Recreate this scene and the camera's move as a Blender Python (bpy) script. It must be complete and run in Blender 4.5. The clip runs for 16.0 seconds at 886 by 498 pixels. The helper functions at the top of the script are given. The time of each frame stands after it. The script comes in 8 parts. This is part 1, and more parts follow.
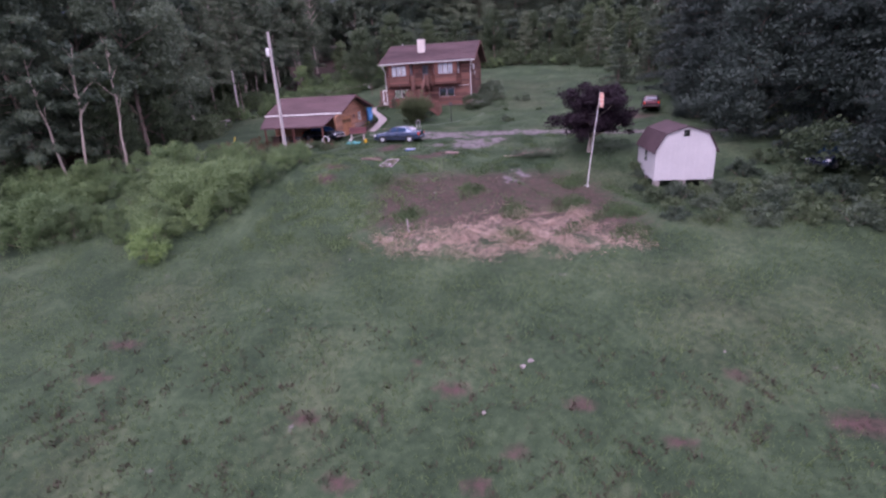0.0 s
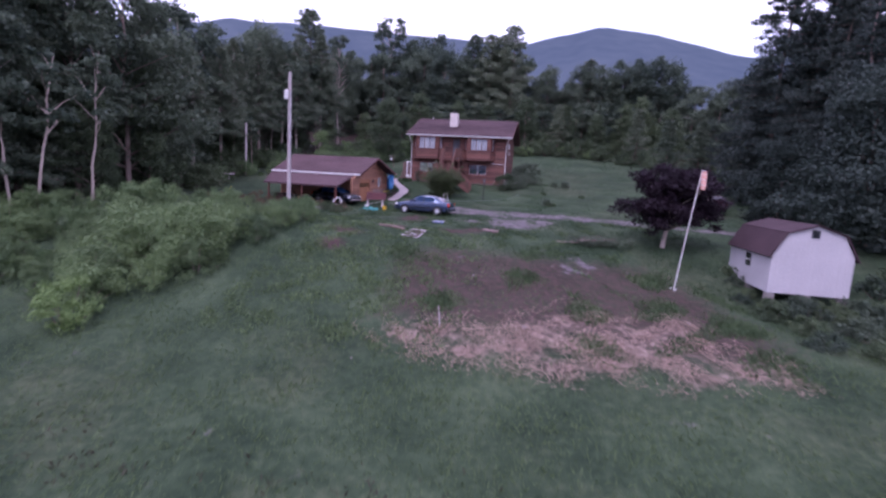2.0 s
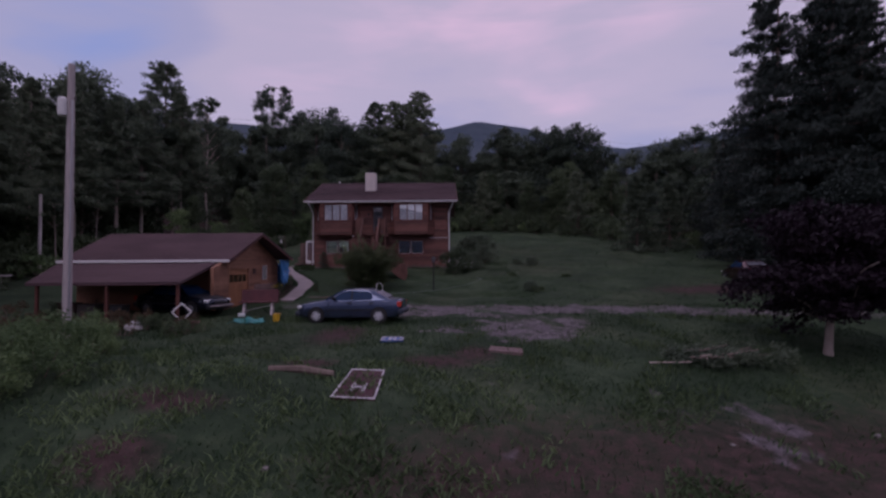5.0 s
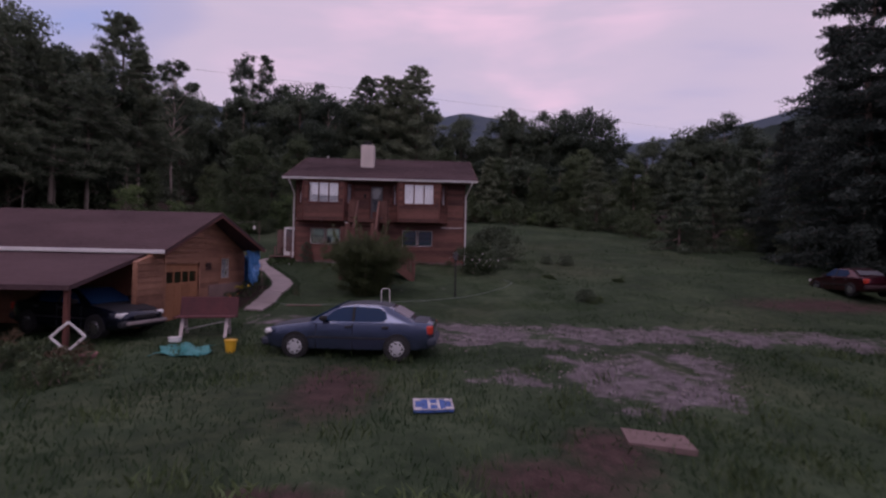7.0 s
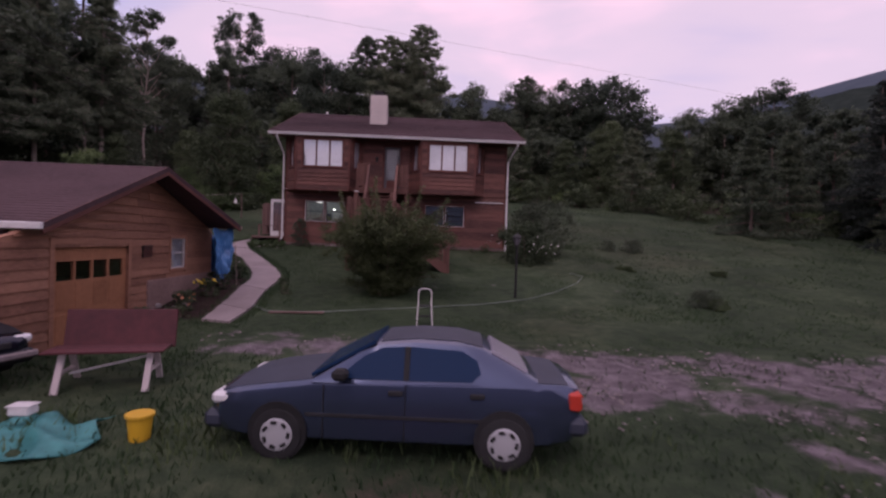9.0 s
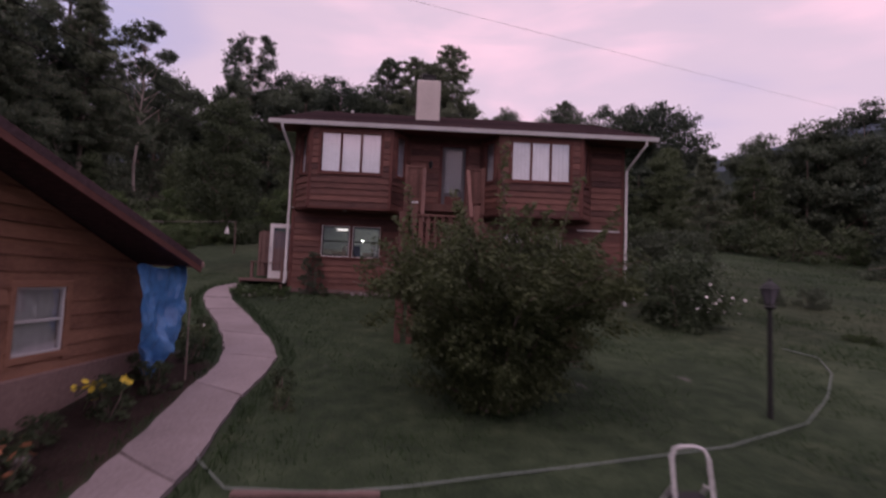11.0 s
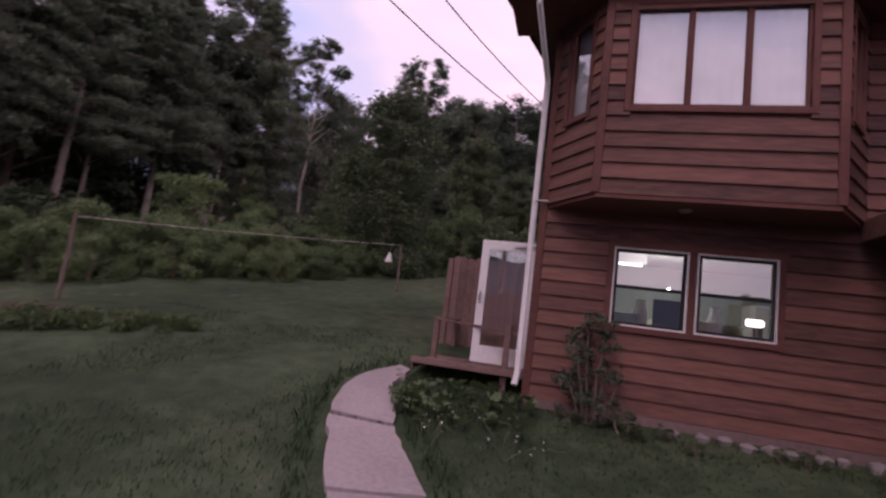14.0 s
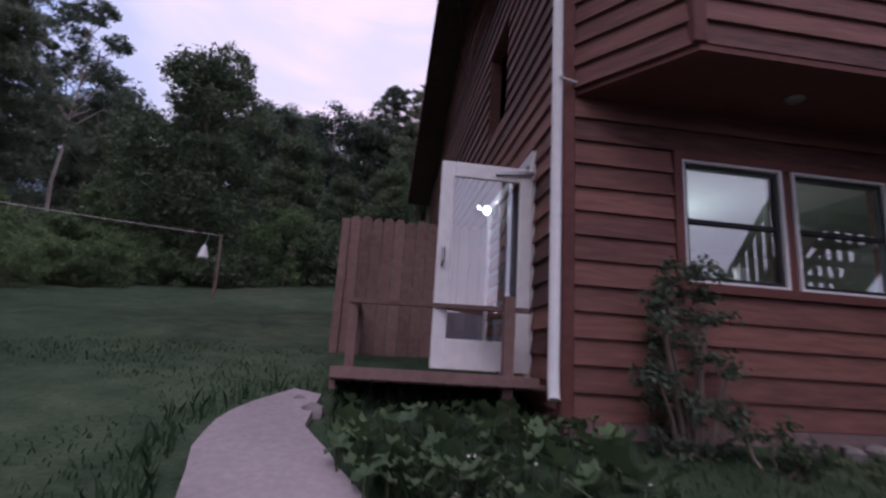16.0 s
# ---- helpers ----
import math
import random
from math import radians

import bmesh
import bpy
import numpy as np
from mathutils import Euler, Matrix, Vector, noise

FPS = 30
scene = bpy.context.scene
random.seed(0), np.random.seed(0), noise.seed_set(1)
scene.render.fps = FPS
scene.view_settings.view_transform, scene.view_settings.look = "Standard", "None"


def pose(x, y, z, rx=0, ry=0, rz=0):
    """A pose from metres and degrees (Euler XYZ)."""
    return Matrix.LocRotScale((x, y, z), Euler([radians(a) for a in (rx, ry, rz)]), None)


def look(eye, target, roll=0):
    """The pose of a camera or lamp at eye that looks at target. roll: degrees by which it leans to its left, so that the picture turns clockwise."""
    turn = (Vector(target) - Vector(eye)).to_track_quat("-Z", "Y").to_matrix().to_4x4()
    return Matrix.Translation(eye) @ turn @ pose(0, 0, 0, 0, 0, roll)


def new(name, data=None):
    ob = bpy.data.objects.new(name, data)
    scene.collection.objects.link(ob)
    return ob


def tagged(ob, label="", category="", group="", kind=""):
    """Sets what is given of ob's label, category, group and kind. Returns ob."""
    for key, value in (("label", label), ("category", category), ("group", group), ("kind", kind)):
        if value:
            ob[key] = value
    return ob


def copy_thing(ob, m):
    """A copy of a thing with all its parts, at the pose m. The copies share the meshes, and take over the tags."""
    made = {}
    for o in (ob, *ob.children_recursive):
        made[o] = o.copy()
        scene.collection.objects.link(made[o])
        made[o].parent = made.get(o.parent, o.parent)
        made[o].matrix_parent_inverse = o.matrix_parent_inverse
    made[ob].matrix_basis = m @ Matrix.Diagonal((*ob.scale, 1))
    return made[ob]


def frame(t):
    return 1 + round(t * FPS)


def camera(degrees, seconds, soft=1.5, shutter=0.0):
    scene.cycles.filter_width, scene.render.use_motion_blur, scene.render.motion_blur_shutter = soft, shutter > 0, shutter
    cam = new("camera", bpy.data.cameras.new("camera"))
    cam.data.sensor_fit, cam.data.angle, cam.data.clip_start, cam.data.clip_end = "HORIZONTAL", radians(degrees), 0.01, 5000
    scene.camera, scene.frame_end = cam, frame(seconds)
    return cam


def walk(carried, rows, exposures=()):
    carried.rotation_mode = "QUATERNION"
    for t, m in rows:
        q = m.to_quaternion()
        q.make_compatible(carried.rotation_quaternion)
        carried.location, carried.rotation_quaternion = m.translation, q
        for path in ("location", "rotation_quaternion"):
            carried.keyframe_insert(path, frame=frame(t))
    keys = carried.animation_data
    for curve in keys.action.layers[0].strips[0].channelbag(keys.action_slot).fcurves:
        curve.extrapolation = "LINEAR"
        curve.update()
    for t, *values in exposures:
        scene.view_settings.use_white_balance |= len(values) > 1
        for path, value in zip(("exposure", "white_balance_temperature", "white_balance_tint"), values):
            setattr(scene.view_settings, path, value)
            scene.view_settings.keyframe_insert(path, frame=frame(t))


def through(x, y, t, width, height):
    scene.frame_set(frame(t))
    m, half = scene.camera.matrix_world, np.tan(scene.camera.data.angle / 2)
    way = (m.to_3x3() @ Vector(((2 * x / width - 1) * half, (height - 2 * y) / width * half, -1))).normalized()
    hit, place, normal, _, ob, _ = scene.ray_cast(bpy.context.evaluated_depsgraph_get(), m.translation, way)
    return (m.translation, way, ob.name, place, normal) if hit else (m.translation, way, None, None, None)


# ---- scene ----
cam = camera(83.6, 16.0, soft=2.4, shutter=0.4)
PATH = [
    (0, (1.305, -4.73, 5.587), (0.901, -2.879, 4.948), -3.3),
    (0.5, (0.534, -4.383, 4.61), (0.136, -2.541, 3.94), -1.5),
    (1, (-0.327, -2.866, 3.88), (-0.737, -0.992, 3.311), 1.7),
    (1.5, (-1.31, -0.275, 3.492), (-1.724, 1.609, 2.966), 2.7),
    (2, (-2.502, 2.915, 3.394), (-2.914, 4.85, 3.105), 3.2),
    (2.5, (-3.662, 6.219, 3.555), (-4.079, 8.16, 3.313), 3.1),
    (3, (-4.985, 9.442, 3.474), (-5.355, 11.395, 3.256), -2.3),
    (3.5, (-6.17, 12.52, 2.8), (-6.459, 14.497, 2.711), -2.9),
    (4, (-7.005, 14.965, 2.767), (-7.108, 16.957, 2.91), -1.1),
    (4.5, (-7.864, 17.447, 2.611), (-7.861, 19.438, 2.803), -0.3),
    (5, (-8.451, 19.536, 2.754), (-8.449, 21.535, 2.826), -0.4),
    (5.2, (-8.616, 20.302, 2.816), (-8.616, 22.302, 2.838), -0.7),
    (7.5, (-11.0, 29.397, 3.072), (-10.907, 31.395, 3.117), 1.5),
    (8, (-11.414, 31.169, 2.991), (-11.312, 33.166, 3.035), 1.4),
    (8.2, (-11.562, 31.884, 2.948), (-11.461, 33.881, 2.983), 1.5),
    (10.3, (-13.683, 40.162, 3.256), (-13.571, 42.157, 3.168), 2.1),
    (10.5, (-13.901, 41.074, 3.238), (-13.792, 43.07, 3.164), 2.1),
    (11, (-14.395, 43.284, 3.175), (-14.326, 45.278, 3.314), 2.3),
    (11.5, (-14.967, 45.324, 3.112), (-14.889, 47.31, 3.339), 2.0),
    (12, (-15.419, 47.042, 2.968), (-15.351, 49.026, 3.206), 1.2),
    (12.5, (-15.779, 48.789, 2.866), (-15.865, 50.77, 3.128), 4.5),
    (13, (-16.377, 50.282, 3.238), (-16.815, 52.211, 3.536), 7.9),
    (13.5, (-17.214, 51.501, 3.747), (-17.827, 53.389, 3.992), 13.7),
    (14, (-18.196, 52.531, 3.771), (-18.718, 54.445, 4.023), 7.3),
    (14.5, (-19.168, 53.524, 3.389), (-19.244, 55.495, 3.719), 1.8),
    (15, (-19.849, 54.358, 3.204), (-19.609, 56.313, 3.551), -4.8),
    (15.5, (-20.047, 55.116, 3.065), (-19.693, 57.043, 3.469), -0.7),
    (16, (-20.056, 55.719, 3.214), (-19.809, 57.658, 3.641), 3.6),
]
EXPOSURES = [
    (0.0, 1.86, 5950, 23), (1.0, 2.06, 5760, 23), (1.5, 2.05, 5680, 22), (2.0, 1.5, 5450, 25), (2.5, 0.8, 5150, 34), (3.0, 0.75, 5160, 33), (3.6, 0.45, 5450, 25), (4.2, -0.3, 5800, 22), (5.2, -0.35, 5950, 24),
    (7.3, 0.0, 6500, 26), (8.2, 0.05, 6600, 27), (10.3, 0.7, 6950, 34), (10.6, 0.6, 6980, 34), (11.0, 0.2, 6950, 31), (11.5, -0.15, 7250, 33), (12.0, -0.05, 7300, 36), (12.5, 0.15, 7500, 38), (13.0, 0.25, 7450, 38), (13.5, 0.3, 7500, 41), (14.0, 0.65, 6950, 31), (14.5, 0.75, 6750, 29), (15.0, 0.68, 6500, 22), (15.5, 0.66, 6450, 20), (16.0, 0.53, 5850, 15),
]
walk(cam, [(t, look(eye, target, roll)) for t, eye, target, roll in PATH], EXPOSURES)

# ---- light ----
world = bpy.data.worlds.new("evening_sky")
world.use_nodes = True
scene.world = world
wn, wl = world.node_tree.nodes, world.node_tree.links
wn.clear()
w_out, w_bg = wn.new("ShaderNodeOutputWorld"), wn.new("ShaderNodeBackground")
w_sky = wn.new("ShaderNodeTexSky")
w_sky.sky_type, w_sky.sun_disc = "NISHITA", False
SUN_ELEV, SUN_AZ = 54.0, 200.0
w_sky.sun_elevation, w_sky.sun_rotation = radians(SUN_ELEV), radians(SUN_AZ)
w_co, w_map = wn.new("ShaderNodeTexCoord"), wn.new("ShaderNodeMapping")
w_map.inputs["Scale"].default_value = (1.1, 1.7, 3.6)
w_map.inputs["Location"].default_value = (0.35, 0.1, 0.0)
w_map.inputs["Rotation"].default_value = (0.0, 0.5, 0.35)
w_noise = wn.new("ShaderNodeTexNoise")
w_noise.inputs["Scale"].default_value, w_noise.inputs["Detail"].default_value = 1.25, 5.0
w_noise.inputs["Roughness"].default_value, w_noise.inputs["Distortion"].default_value = 0.48, 0.35
w_ramp = wn.new("ShaderNodeValToRGB")
w_ramp.color_ramp.interpolation = "EASE"
SKY_STOPS = [(0.28, (0.32, 0.40, 0.68)), (0.40, (0.46, 0.45, 0.61)), (0.53, (0.60, 0.53, 0.63)), (0.70, (0.87, 0.63, 0.74))]
w_ramp.color_ramp.elements[0].position, w_ramp.color_ramp.elements[1].position = SKY_STOPS[0][0], SKY_STOPS[-1][0]
w_ramp.color_ramp.elements[0].color, w_ramp.color_ramp.elements[1].color = (*SKY_STOPS[0][1], 1), (*SKY_STOPS[-1][1], 1)
for stop_at, stop_colour in SKY_STOPS[1:-1]:
    w_ramp.color_ramp.elements.new(stop_at).color = (*stop_colour, 1)
w_dim = wn.new("ShaderNodeVectorMath")
w_dim.operation = "SCALE"
w_dim.inputs["Scale"].default_value = 0.06
w_mix = wn.new("ShaderNodeMix")
w_mix.data_type = "RGBA"
w_mix.inputs["Factor"].default_value = 0.86
wl.new(w_co.outputs["Generated"], w_map.inputs["Vector"])
wl.new(w_map.outputs["Vector"], w_noise.inputs["Vector"])
w_streak, w_smap = wn.new("ShaderNodeTexNoise"), wn.new("ShaderNodeMapping")
w_smap.inputs["Rotation"].default_value, w_smap.inputs["Scale"].default_value = (0.0, -0.30, 0.25), (1.3, 2.0, 7.0)
w_streak.inputs["Scale"].default_value, w_streak.inputs["Detail"].default_value, w_streak.inputs["Distortion"].default_value = 2.1, 6.0, 0.6
wl.new(w_co.outputs["Generated"], w_smap.inputs["Vector"])
wl.new(w_smap.outputs["Vector"], w_streak.inputs["Vector"])


def w_math(operation, a, b, c=None):
    node = wn.new("ShaderNodeMath")
    node.operation = operation
    for socket, value in zip(node.inputs, (a, b, c)):
        if isinstance(value, (int, float)):
            socket.default_value = value
        elif value is not None:
            wl.new(value, socket)
    return node.outputs[0]


def cloud(azimuth, height, reach):
    """How near the sky's direction lies to a cloud bank's middle: 1 there, 0 beyond its ragged rim."""
    a, e = radians(azimuth), radians(height)
    dot = wn.new("ShaderNodeVectorMath")
    dot.operation = "DOT_PRODUCT"
    wl.new(w_co.outputs["Generated"], dot.inputs[0])
    dot.inputs[1].default_value = (math.sin(a) * math.cos(e), math.cos(a) * math.cos(e), math.sin(e))
    rim = wn.new("ShaderNodeMapRange")
    rim.interpolation_type = "SMOOTHSTEP"
    rim.inputs["From Min"].default_value, rim.inputs["From Max"].default_value = math.cos(radians(reach)), 1.0
    ragged = w_math("MULTIPLY_ADD", w_streak.outputs["Fac"], 0.05, dot.outputs["Value"])
    wl.new(w_math("SUBTRACT", ragged, 0.025), rim.inputs["Value"])
    return rim.outputs["Result"]


# rosy cloud banks, and the clear blue gaps between them
w_fac = w_math("MULTIPLY_ADD", w_streak.outputs["Fac"], 0.18, w_math("MULTIPLY_ADD", w_noise.outputs["Fac"], 0.7, 0.06))
for c_az, c_up, c_reach, c_gain in ((-10, 33, 24, 0.05), (14, 26, 17, 0.08), (38, 29, 22, 0.15), (-39, 22, 16, -0.15), (28, 11, 14, -0.12), (-8, 14, 20, -0.03), (-60, 30, 22, 0.08), (80, 25, 30, 0.06), (170, 35, 50, 0.05)):
    w_fac = w_math("MULTIPLY_ADD", cloud(c_az, c_up, c_reach), c_gain, w_fac)
wl.new(w_fac, w_ramp.inputs["Fac"])
wl.new(w_sky.outputs["Color"], w_dim.inputs[0])
wl.new(w_dim.outputs["Vector"], w_mix.inputs["A"])
wl.new(w_ramp.outputs["Color"], w_mix.inputs["B"])
wl.new(w_mix.outputs["Result"], w_bg.inputs["Color"])
w_bg.inputs["Strength"].default_value = 1.12
wl.new(w_bg.outputs["Background"], w_out.inputs["Surface"])

sun = new("sun", bpy.data.lights.new("sun", "SUN"))
sun.data.energy, sun.data.angle, sun.data.color = 0.5, radians(25), (1.0, 0.86, 0.84)
sun.matrix_world = look((0, 0, 60), (0.0 - 60 * math.sin(radians(SUN_AZ)) / math.tan(radians(SUN_ELEV)), 0.0 - 60 * math.cos(radians(SUN_AZ)) / math.tan(radians(SUN_ELEV)), 0))


# ---- materials ----
def paint(name, dark, light, rough=0.8, grain=6.0, stain=0.7, bump=0.15, stretch=(1, 1, 1), metal=0.0, vary=0.12, spec=0.4, coat=0.0):
    """A surface between two colours: fine grain, wide stains, fine relief, and a shade of its own for each piece."""
    m = bpy.data.materials.new(name)
    m.use_nodes = True
    n, l = m.node_tree.nodes, m.node_tree.links
    b = n["Principled BSDF"]
    co, mp = n.new("ShaderNodeTexCoord"), n.new("ShaderNodeMapping")
    mp.inputs["Scale"].default_value = stretch
    l.new(co.outputs["Object"], mp.inputs["Vector"])
    fine, wide = n.new("ShaderNodeTexNoise"), n.new("ShaderNodeTexNoise")
    fine.inputs["Scale"].default_value, fine.inputs["Detail"].default_value = grain, 6.0
    wide.inputs["Scale"].default_value, wide.inputs["Detail"].default_value = stain, 3.0
    l.new(mp.outputs["Vector"], fine.inputs["Vector"])
    l.new(mp.outputs["Vector"], wide.inputs["Vector"])
    info = n.new("ShaderNodeObjectInfo")
    add = n.new("ShaderNodeMath")
    add.operation = "MULTIPLY_ADD"
    add.inputs[1].default_value = 0.55
    half = n.new("ShaderNodeMath")
    half.operation = "MULTIPLY_ADD"
    half.inputs[1].default_value = 0.45
    l.new(wide.outputs["Fac"], add.inputs[0])
    l.new(fine.outputs["Fac"], half.inputs[0])
    shift = n.new("ShaderNodeMath")
    shift.operation = "MULTIPLY_ADD"
    shift.inputs[1].default_value, shift.inputs[2].default_value = vary * 2, -vary
    l.new(info.outputs["Random"], shift.inputs[0])
    l.new(shift.outputs[0], half.inputs[2])
    l.new(half.outputs[0], add.inputs[2])
    ramp = n.new("ShaderNodeValToRGB")
    ramp.color_ramp.elements[0].position, ramp.color_ramp.elements[1].position = 0.3, 0.72
    ramp.color_ramp.elements[0].color, ramp.color_ramp.elements[1].color = (*dark, 1), (*light, 1)
    l.new(add.outputs[0], ramp.inputs["Fac"])
    l.new(ramp.outputs["Color"], b.inputs["Base Color"])
    b.inputs["Roughness"].default_value, b.inputs["Metallic"].default_value = rough, metal
    b.inputs["Specular IOR Level"].default_value = spec
    if coat:
        b.inputs["Coat Weight"].default_value, b.inputs["Coat Roughness"].default_value = coat, 0.08
    if bump:
        relief = n.new("ShaderNodeBump")
        relief.inputs["Strength"].default_value, relief.inputs["Distance"].default_value = bump, 0.02
        l.new(fine.outputs["Fac"], relief.inputs["Height"])
        l.new(relief.outputs["Normal"], b.inputs["Normal"])
    return m


def leaf(name, dark, light, through=0.25, grain=0.6):
    """Leaves: a shade for each leaf, and a shade for each plant."""
    m = bpy.data.materials.new(name)
    m.use_nodes = True
    n, l = m.node_tree.nodes, m.node_tree.links
    b = n["Principled BSDF"]
    geo, info, co = n.new("ShaderNodeNewGeometry"), n.new("ShaderNodeObjectInfo"), n.new("ShaderNodeTexCoord")
    wide = n.new("ShaderNodeTexNoise")
    wide.inputs["Scale"].default_value = grain
    l.new(co.outputs["Object"], wide.inputs["Vector"])
    a, c = n.new("ShaderNodeMath"), n.new("ShaderNodeMath")
    a.operation = c.operation = "MULTIPLY_ADD"
    a.inputs[1].default_value, c.inputs[1].default_value = 0.40, 0.45
    l.new(geo.outputs["Random Per Island"], a.inputs[0])
    l.new(info.outputs["Random"], c.inputs[0])
    sc = n.new("ShaderNodeMath")
    sc.operation = "MULTIPLY_ADD"
    sc.inputs[1].default_value, sc.inputs[2].default_value = 0.7, -0.25
    l.new(wide.outputs["Fac"], sc.inputs[0])
    l.new(sc.outputs[0], c.inputs[2])
    l.new(c.outputs[0], a.inputs[2])
    ramp = n.new("ShaderNodeValToRGB")
    ramp.color_ramp.elements[0].position, ramp.color_ramp.elements[1].position = 0.1, 0.95
    ramp.color_ramp.elements[0].color, ramp.color_ramp.elements[1].color = (*dark, 1), (*light, 1)
    l.new(a.outputs[0], ramp.inputs["Fac"])
    l.new(ramp.outputs["Color"], b.inputs["Base Color"])
    b.inputs["Roughness"].default_value, b.inputs["Specular IOR Level"].default_value = 0.6, 0.3
    tr, mix = n.new("ShaderNodeBsdfTranslucent"), n.new("ShaderNodeMixShader")
    l.new(ramp.outputs["Color"], tr.inputs["Color"])
    mix.inputs["Fac"].default_value = through
    l.new(b.outputs["BSDF"], mix.inputs[1])
    l.new(tr.outputs["BSDF"], mix.inputs[2])
    l.new(mix.outputs["Shader"], n["Material Output"].inputs["Surface"])
    return m


def plain(name, colour, rough=0.5, metal=0.0, glow=0.0, clear=0.0):
    m = bpy.data.materials.new(name)
    m.use_nodes = True
    b = m.node_tree.nodes["Principled BSDF"]
    b.inputs["Base Color"].default_value = (*colour, 1)
    b.inputs["Roughness"].default_value, b.inputs["Metallic"].default_value = rough, metal
    b.inputs["Transmission Weight"].default_value = clear
    if glow:
        b.inputs["Emission Color"].default_value, b.inputs["Emission Strength"].default_value = (*colour, 1), glow
    return m


SIDING = paint("red_brown_siding", (0.062, 0.027, 0.024), (0.222, 0.097, 0.076), 0.75, 11, 0.7, 0.5, (0.35, 1, 2.0), vary=0.14)
GARAGE_WOOD = paint("orange_brown_log_siding", (0.19, 0.088, 0.058), (0.40, 0.20, 0.13), 0.75, 8, 0.8, 0.25, (1, 0.35, 2.2), vary=0.15)
TRIM_WOOD = paint("brown_trim", (0.085, 0.03, 0.026), (0.16, 0.06, 0.048), 0.75, 12, 1.2, 0.2)
DECK_WOOD = paint("weathered_deck_wood", (0.115, 0.066, 0.060), (0.235, 0.146, 0.132), 0.85, 14, 1.4, 0.3)
STAIR_WOOD = paint("red_brown_stair_wood", (0.085, 0.040, 0.034), (0.21, 0.105, 0.085), 0.85, 14, 1.4, 0.3)
DOOR_WOOD = paint("tan_garage_door", (0.26, 0.11, 0.055), (0.42, 0.19, 0.10), 0.7, 10, 1.0, 0.15)
SHINGLE = paint("brown_shingles", (0.050, 0.031, 0.036), (0.138, 0.086, 0.094), 0.95, 20, 0.5, 0.5, (0.5, 1, 1), spec=0.2)
WHITE = paint("white_painted_metal", (0.62, 0.6, 0.6), (0.82, 0.8, 0.8), 0.5, 12, 0.9, 0.05)
WHITE_WOOD = paint("white_painted_boards", (0.46, 0.43, 0.45), (0.62, 0.58, 0.60), 0.7, 10, 0.5, 0.12)
STUCCO = paint("cream_chimney_render", (0.5, 0.44, 0.42), (0.68, 0.6, 0.57), 0.9, 20, 0.8, 0.25)
CONCRETE = paint("worn_concrete", (0.20, 0.165, 0.17), (0.36, 0.30, 0.31), 0.9, 22, 1.0, 0.35)
RENDER_COAT = paint("pink_rendered_foundation", (0.22, 0.14, 0.125), (0.40, 0.27, 0.24), 0.9, 14, 0.9, 0.3)
BLOCK = paint("pink_grey_foundation", (0.12, 0.08, 0.08), (0.22, 0.15, 0.145), 0.9, 16, 0.9, 0.3)
STONE = paint("field_stone", (0.15, 0.13, 0.13), (0.32, 0.28, 0.27), 0.9, 9, 1.2, 0.4)
BARK = paint("grey_brown_bark", (0.13, 0.096, 0.082), (0.29, 0.22, 0.19), 0.95, 9, 1.0, 0.6, (1, 1, 0.25))
PALE_BARK = paint("pale_bark", (0.27, 0.215, 0.185), (0.48, 0.40, 0.355), 0.95, 8, 1.0, 0.5, (1, 1, 0.3))
POLE_WOOD = paint("silvered_pole_wood", (0.38, 0.33, 0.33), (0.62, 0.54, 0.54), 0.9, 12, 1.0, 0.4, (1, 1, 0.15))
STRAW = leaf("dry_straw", (0.26, 0.17, 0.135), (0.56, 0.41, 0.33), 0.1)
GREEN_A = leaf("summer_leaves", (0.046, 0.070, 0.040), (0.15, 0.192, 0.10), 0.38)
GREEN_B = leaf("dark_forest_leaves", (0.036, 0.058, 0.044), (0.145, 0.18, 0.118), 0.38)
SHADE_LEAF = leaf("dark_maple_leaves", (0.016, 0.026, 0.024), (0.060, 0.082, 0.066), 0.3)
GREEN_C = leaf("bright_bramble_leaves", (0.08, 0.13, 0.058), (0.25, 0.335, 0.15), 0.4)
GREEN_D = leaf("dull_bramble_leaves", (0.065, 0.105, 0.05), (0.20, 0.27, 0.125), 0.4)
SPRUCE = leaf("spruce_needles", (0.024, 0.038, 0.035), (0.074, 0.094, 0.080), 0.35)
NEEDLE = leaf("pine_needles", (0.074, 0.106, 0.076), (0.235, 0.272, 0.178), 0.55)
PURPLE = leaf("purple_plum_leaves", (0.012, 0.006, 0.012), (0.042, 0.021, 0.036))
BUSH_LEAF = leaf("olive_bush_leaves", (0.05, 0.068, 0.032), (0.155, 0.188, 0.082), 0.38)
GRASS = leaf("lawn_blades", (0.023, 0.049, 0.022), (0.068, 0.122, 0.050), 0.3, 0.25)
FIELD = leaf("field_grass_blades", (0.047, 0.076, 0.034), (0.128, 0.178, 0.076), 0.3, 0.2)
PETAL_W, PETAL_Y, PETAL_P = plain("white_petals", (0.8, 0.76, 0.74), 0.7), plain("yellow_petals", (0.75, 0.55, 0.06), 0.7), plain("orange_petals", (0.7, 0.3, 0.16), 0.7)
GLASS = plain("window_glass", (0.95, 0.97, 0.97), 0.0, clear=1.0)


